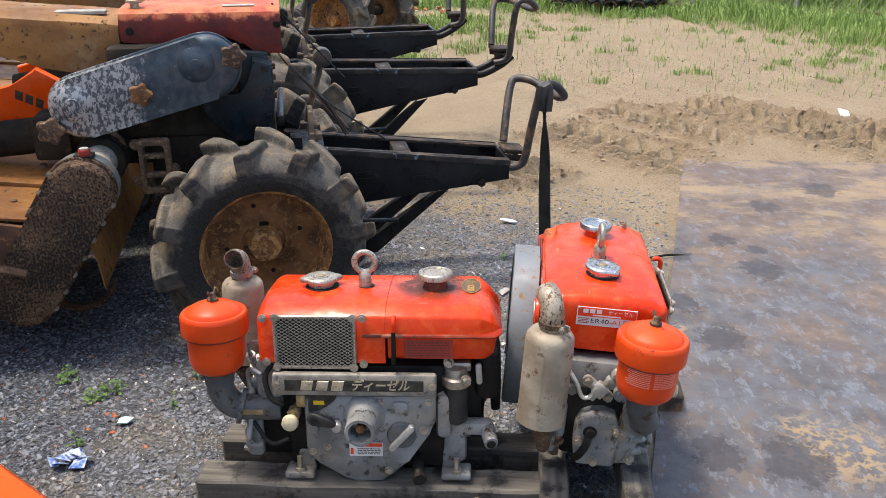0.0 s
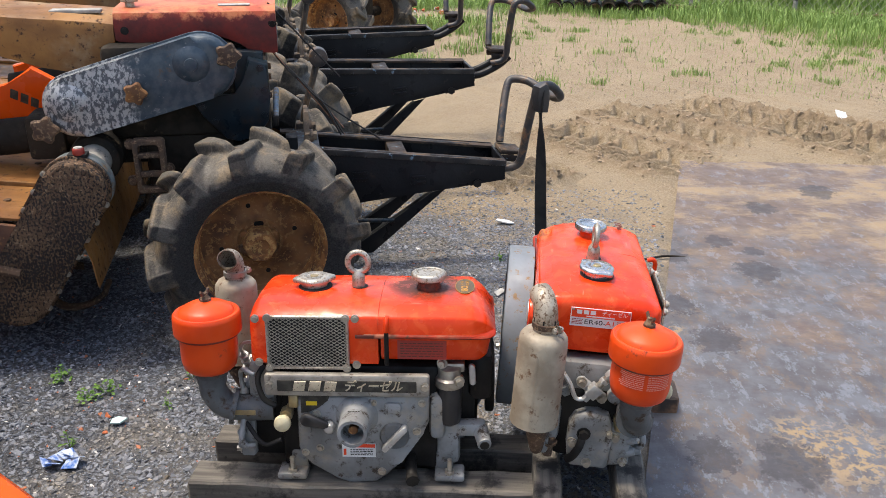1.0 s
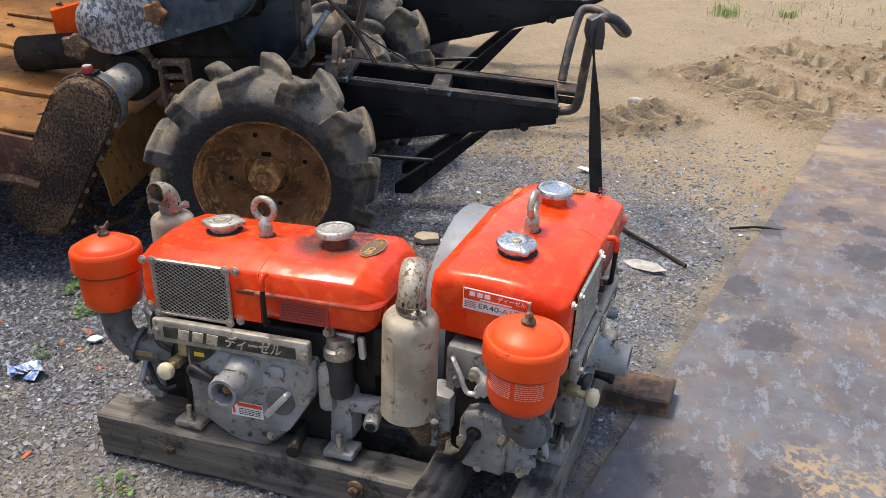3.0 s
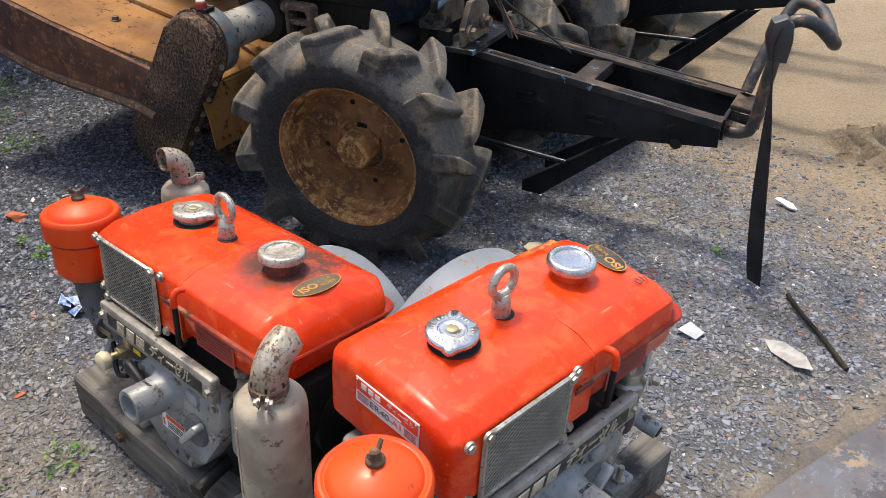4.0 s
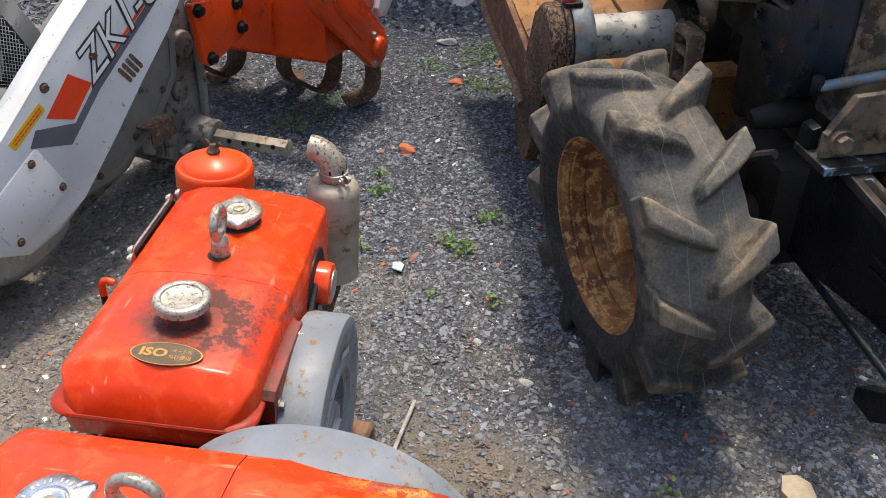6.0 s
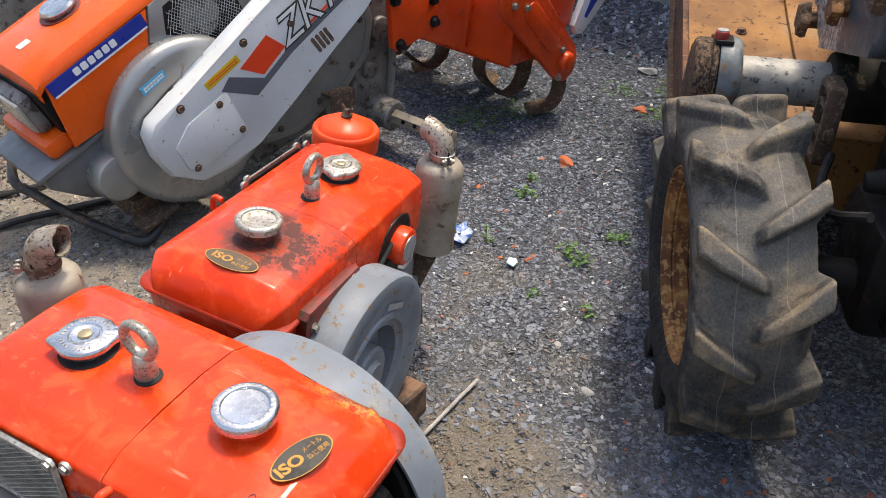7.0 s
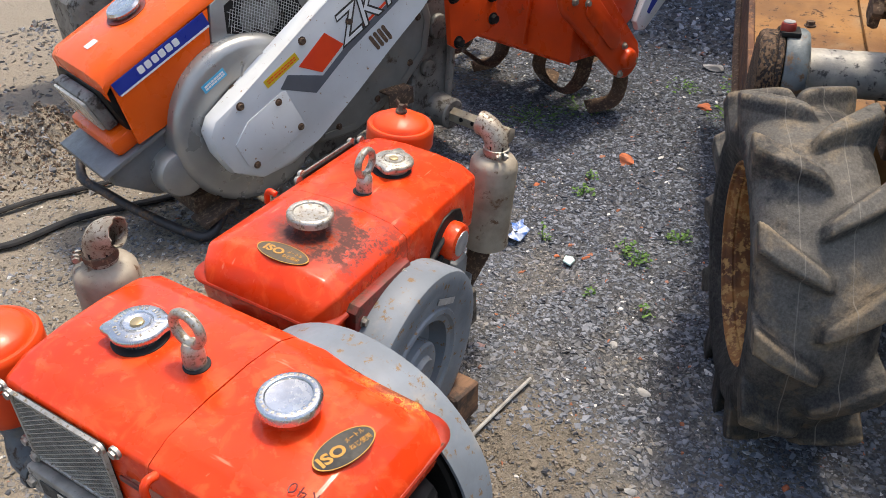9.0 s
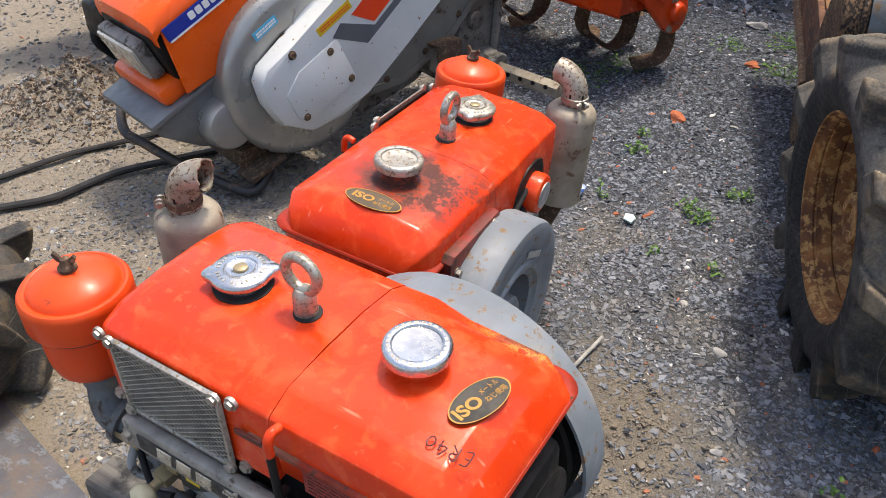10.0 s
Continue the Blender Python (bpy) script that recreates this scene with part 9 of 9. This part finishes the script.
rod("hose", [(0.25, -0.20, 0.012), (0.02, 0.05, 0.012), (-0.13, 0.125, 0.012), (-0.296, 0.165, 0.012), (-0.426, 0.236, 0.012), (-0.60, 0.30, 0.012)], 0.010, RUBBER_BLACK, "black hose loop on bare earth", "hose", 8, 0.6)


def plastic_trash():
    bm = bmesh.new()
    rnd = random.Random(5)
    for i in range(7):
        x, y = rnd.uniform(-0.03, 0.03), rnd.uniform(-0.02, 0.02)
        a = rnd.uniform(0, 6.3)
        pts = [Vector((x + 0.02 * math.cos(a + k * 1.5 + rnd.uniform(-0.4, 0.4)), y + 0.014 * math.sin(a + k * 1.5), 0.006 + rnd.uniform(0, 0.02))) for k in range(4)]
        rings(bm, [pts, [p + Vector((0.001, 0, 0.0015)) for p in pts]])
    single("plastic_wrapper", bm, worn("blue_and_white_film", (0.60, 0.66, 0.74), (0.05, 0.16, 0.50), 0.3, scale=60), "crumpled blue and white plastic wrapper on gravel", "wrapper", pose(-0.735, 1.328, 0.004), smooth=0)


plastic_trash()


# ---------------------------------------------------------------- plants
def weed(p, r, n, seed, height=0.04):
    rnd = random.Random(seed)
    bm = bmesh.new()
    for i in range(n):
        a, d = rnd.uniform(0, 2 * math.pi), r * math.sqrt(rnd.random())
        c = Vector((d * math.cos(a), d * math.sin(a), rnd.uniform(0.2, 1.0) * height * (1.2 - d / r)))
        L, w = rnd.uniform(0.006, 0.014), rnd.uniform(0.003, 0.006)
        t = Matrix.Translation(c) @ Euler((rnd.uniform(-0.7, 0.7), rnd.uniform(-0.7, 0.4), rnd.uniform(0, 6.28))).to_matrix().to_4x4()
        vs = [bm.verts.new(t @ Vector(q)) for q in ((0, 0, 0), (L * 0.5, w, 0.001), (L, 0, -0.001), (L * 0.5, -w, 0.001))]
        bm.faces.new(vs)
        if i % 3 == 0:
            tube(bm, [(c.x * 0.2, c.y * 0.2, 0), tuple(c)], 0.0009, 4, 0)
    gz = float(ground_height(np.array([p[0]]), np.array([p[1]]))[0])
    return single("weed", bm, LEAF, "small green weed growing in the gravel", "weed", pose(p[0], p[1], gz), "weeds in the gravel", smooth=0)


for i, (x, y, r, n) in enumerate(((-0.772, 1.61, 0.035, 30), (-1.015, 1.371, 0.03, 26), (-0.906, 1.656, 0.035, 28), (-0.80, 1.565, 0.03, 24), (-1.97, 1.594, 0.10, 90), (-1.70, 1.592, 0.08, 60), (-2.2, 1.75, 0.10, 70), (-1.10, 1.36, 0.02, 14),
                                  (-0.58, 1.68, 0.02, 12), (-0.75, 1.38, 0.018, 10), (0.02, 2.02, 0.02, 10), (-0.12, 1.98, 0.02, 10), (-0.38, 0.98, 0.04, 20), (-1.4, 1.05, 0.10, 60), (-1.55, 1.15, 0.08, 40), (0.18, 2.45, 0.02, 10), (-2.45, 1.6, 0.08, 50), (-0.33, 1.10, 0.05, 24),
                                  (-1.86, 1.38, 0.05, 30), (-0.60, 1.56, 0.015, 8))):
    weed((x, y), (0.9 if x > -1.3 else 1.2) * r, int(1.3 * n), 200 + i)


def grass_patch(name, n, region, keep, height, seed, label):
    r = np.random.RandomState(seed)
    x, y = r.uniform(region[0], region[1], n), r.uniform(region[2], region[3], n)
    ok = r.uniform(0, 1, n) < keep(x, y)
    x, y = x[ok], y[ok]
    n = len(x)
    z = ground_height(x, y)
    h = height[0] + (height[1] - height[0]) * r.uniform(0, 1, n) ** 1.5
    a, b, w = r.uniform(0, 2 * math.pi, n), r.uniform(0.1, 0.8, n), h * 0.022 + 0.0011
    dx, dy = np.cos(a), np.sin(a)
    co = np.stack([np.stack([x - dy * w, y + dx * w, z - 0.005], -1), np.stack([x + dy * w, y - dx * w, z - 0.005], -1),
                   np.stack([x + dx * h * b * 0.4 + dy * w * 0.7, y + dy * h * b * 0.4 - dx * w * 0.7, z + h * 0.6], -1), np.stack([x + dx * h * b * 0.4 - dy * w * 0.7, y + dy * h * b * 0.4 + dx * w * 0.7, z + h * 0.6], -1),
                   np.stack([x + dx * h * b, y + dy * h * b, z + h * (1 - 0.25 * b)], -1)], 1).reshape(-1, 3)
    f = np.arange(n)[:, None] * 5
    me = bpy.data.meshes.new(name)
    me.from_pydata(co.tolist(), [], np.concatenate([f + np.array([[0, 1, 2, 3]])]).tolist() + np.concatenate([f + np.array([[3, 2, 4]])]).tolist())
    me.materials.append(GRASS)
    return tagged(new(name, me), label, "grass", kind="stuff")


def tufts(x, y, s, t):
    return np.clip((wob(x, y, s, 1) * 0.6 + wob(x, y, s * 3.1, 4) * 0.5 - t) * 3, 0, 1)


CLUMPS = np.random.RandomState(77).uniform((0.4, 5.0), (3.9, 8.2), (170, 2))
CLUMPS = CLUMPS[np.random.RandomState(78).uniform(0, 1, 170) < 0.16 + 0.55 * smooth(1.2, 2.6, CLUMPS[:, 0]) + 0.5 * smooth(6.4, 7.6, CLUMPS[:, 1])]


def in_clumps(x, y):
    """Dense near the middle of each clump, nothing between them."""
    out = np.zeros_like(x)
    for i, (cx, cy) in enumerate(CLUMPS):
        out = np.maximum(out, smooth(0.05 + 0.09 * ((i * 7) % 10) / 10, 0.01, np.hypot(x - cx, (y - cy) * 0.8)))
    return out


grass_patch("sparse_grass", 190000, (0.3, 4.0, 4.9, 8.4), lambda x, y: 0.55 * in_clumps(x, y) + 0.016 + 0.16 * smooth(1.7, 3.2, x) * tufts(x, y, 3.0, -0.1), (0.010, 0.062), 31, "sparse green grass tufts growing in sand")
grass_patch("grass_verge", 60000, (-2.0, 6.0, 7.0, 9.6), lambda x, y: smooth(8.1, 8.7, y + 0.30 * (x - 1.0) * (x > 1.0) + 0.3 * wob(x, y, 2.0)), (0.03, 0.12), 32, "thick green grass verge along the fence")
grass_patch("corner_grass", 95000, (1.8, 5.6, 4.9, 9.0), lambda x, y: smooth(6.4, 7.6, y + 1.1 * (x - 2.9) + 0.4 * wob(x, y, 1.7)) * (0.35 + 0.65 * tufts(x, y, 2.3, 0.0)), (0.03, 0.14), 33, "thick green grass at the yard corner")
grass_patch("tall_grass", 40000, (0.6, 9.0, 8.2, 11.5), lambda x, y: (0.10 + 0.85 * smooth(1.6, 2.8, x)) * smooth(0.0, 0.3, y - 9.05 + 0.2674 * (x - 0.9)), (0.12, 0.40), 34, "tall green grass beyond the fence")
grass_patch("near_tufts", 9000, (-0.6, 0.35, 5.6, 7.9), lambda x, y: tufts(x, y, 1.8, -0.1) * smooth(0.35, -0.1, x - 0.1 * (y - 6)), (0.03, 0.11), 35, "green grass tufts between the tractors and sand")


# ---------------------------------------------------------------- the far side of the yard
def fence():
    f = thing("wire_fence", pose(0, 0, 0), "low chain-link fence with thin posts on a brick footing", "fence")
    p0, p1 = Vector((0.9, 9.05, 0)), Vector((5.2, 7.9, 0))
    d = p1 - p0
    ang = math.degrees(math.atan2(d.y, d.x))
    for i in range(5):
        q = p0 + d * (i + 0.28) / 4.6
        bm = bmesh.new()
        cyl(bm, q, q + Vector((0, 0, 1.2)), 0.022, seg=10)
        part("post", bm, TUBE_GREY if i else BLUE_STRIPE, f, "thin metal fence post")
    bm = bmesh.new()
    L = d.length
    m = pose(p0.x, p0.y, 0.06, 0, 0, ang)
    step = 0.075
    for i in range(int(L / step)):
        for s in (1, -1):
            x0 = i * step + (0 if s > 0 else 0.9)
            a, b = Vector((x0, 0.0, 0.0)), Vector((x0 + s * 0.9, 0.0, 1.1))
            tube(bm, [m @ a, m @ b], 0.0022, 3, 0)
    tagged(part("chain_link", bm, STEEL, f, "grey chain-link mesh", 0), kind="stuff")
    bm = bmesh.new()
    box(bm, (L / 2, 0.0, 0.0), (L, 0.10, 0.12), 0.01, pose(p0.x, p0.y, 0, 0, 0, ang))
    part("footing", bm, worn("damp_brick_footing", (0.20, 0.10, 0.065), (0.10, 0.065, 0.045), 0.9, scale=9, bump=0.8), f, "low damp brick footing")


fence()
for i in range(44):
    r = random.Random(300 + i)
    stone("brick_rubble", (-0.75 + r.uniform(-0.45, 0.45), 8.0 + r.uniform(-0.35, 0.5)), r.uniform(0.022, 0.050), TERRACOTTA if i % 3 else STONE_PALE, "broken brick rubble in a heap", "rubble", 400 + i, 0.8, "rubble heap")


def tile_stack():
    for j in range(2):
        for i in range(9):
            bm = bmesh.new()
            loops = []
            for k in range(9):
                a = math.pi * k / 8
                loops.append([Vector((0.075 * math.cos(a), y, 0.075 * math.sin(a) * h)) for y, h in ((-0.14, 1.0), (0.14, 1.0))] + [Vector((0.062 * math.cos(a), y, 0.062 * math.sin(a))) for y in (0.14, -0.14)])
            rings(bm, loops)
            single("roof_tile", bm, BLACK_IRON if i % 2 else RUST_DARK, "dark weathered half-round roof tile in a stack", "roof tile", pose(0.75 + 0.135 * i - 0.05 * j, 8.72 + 0.04 * (i % 3), 0.02 + 0.085 * j, 0, 0, -8), "stacked roof tiles")


tile_stack()
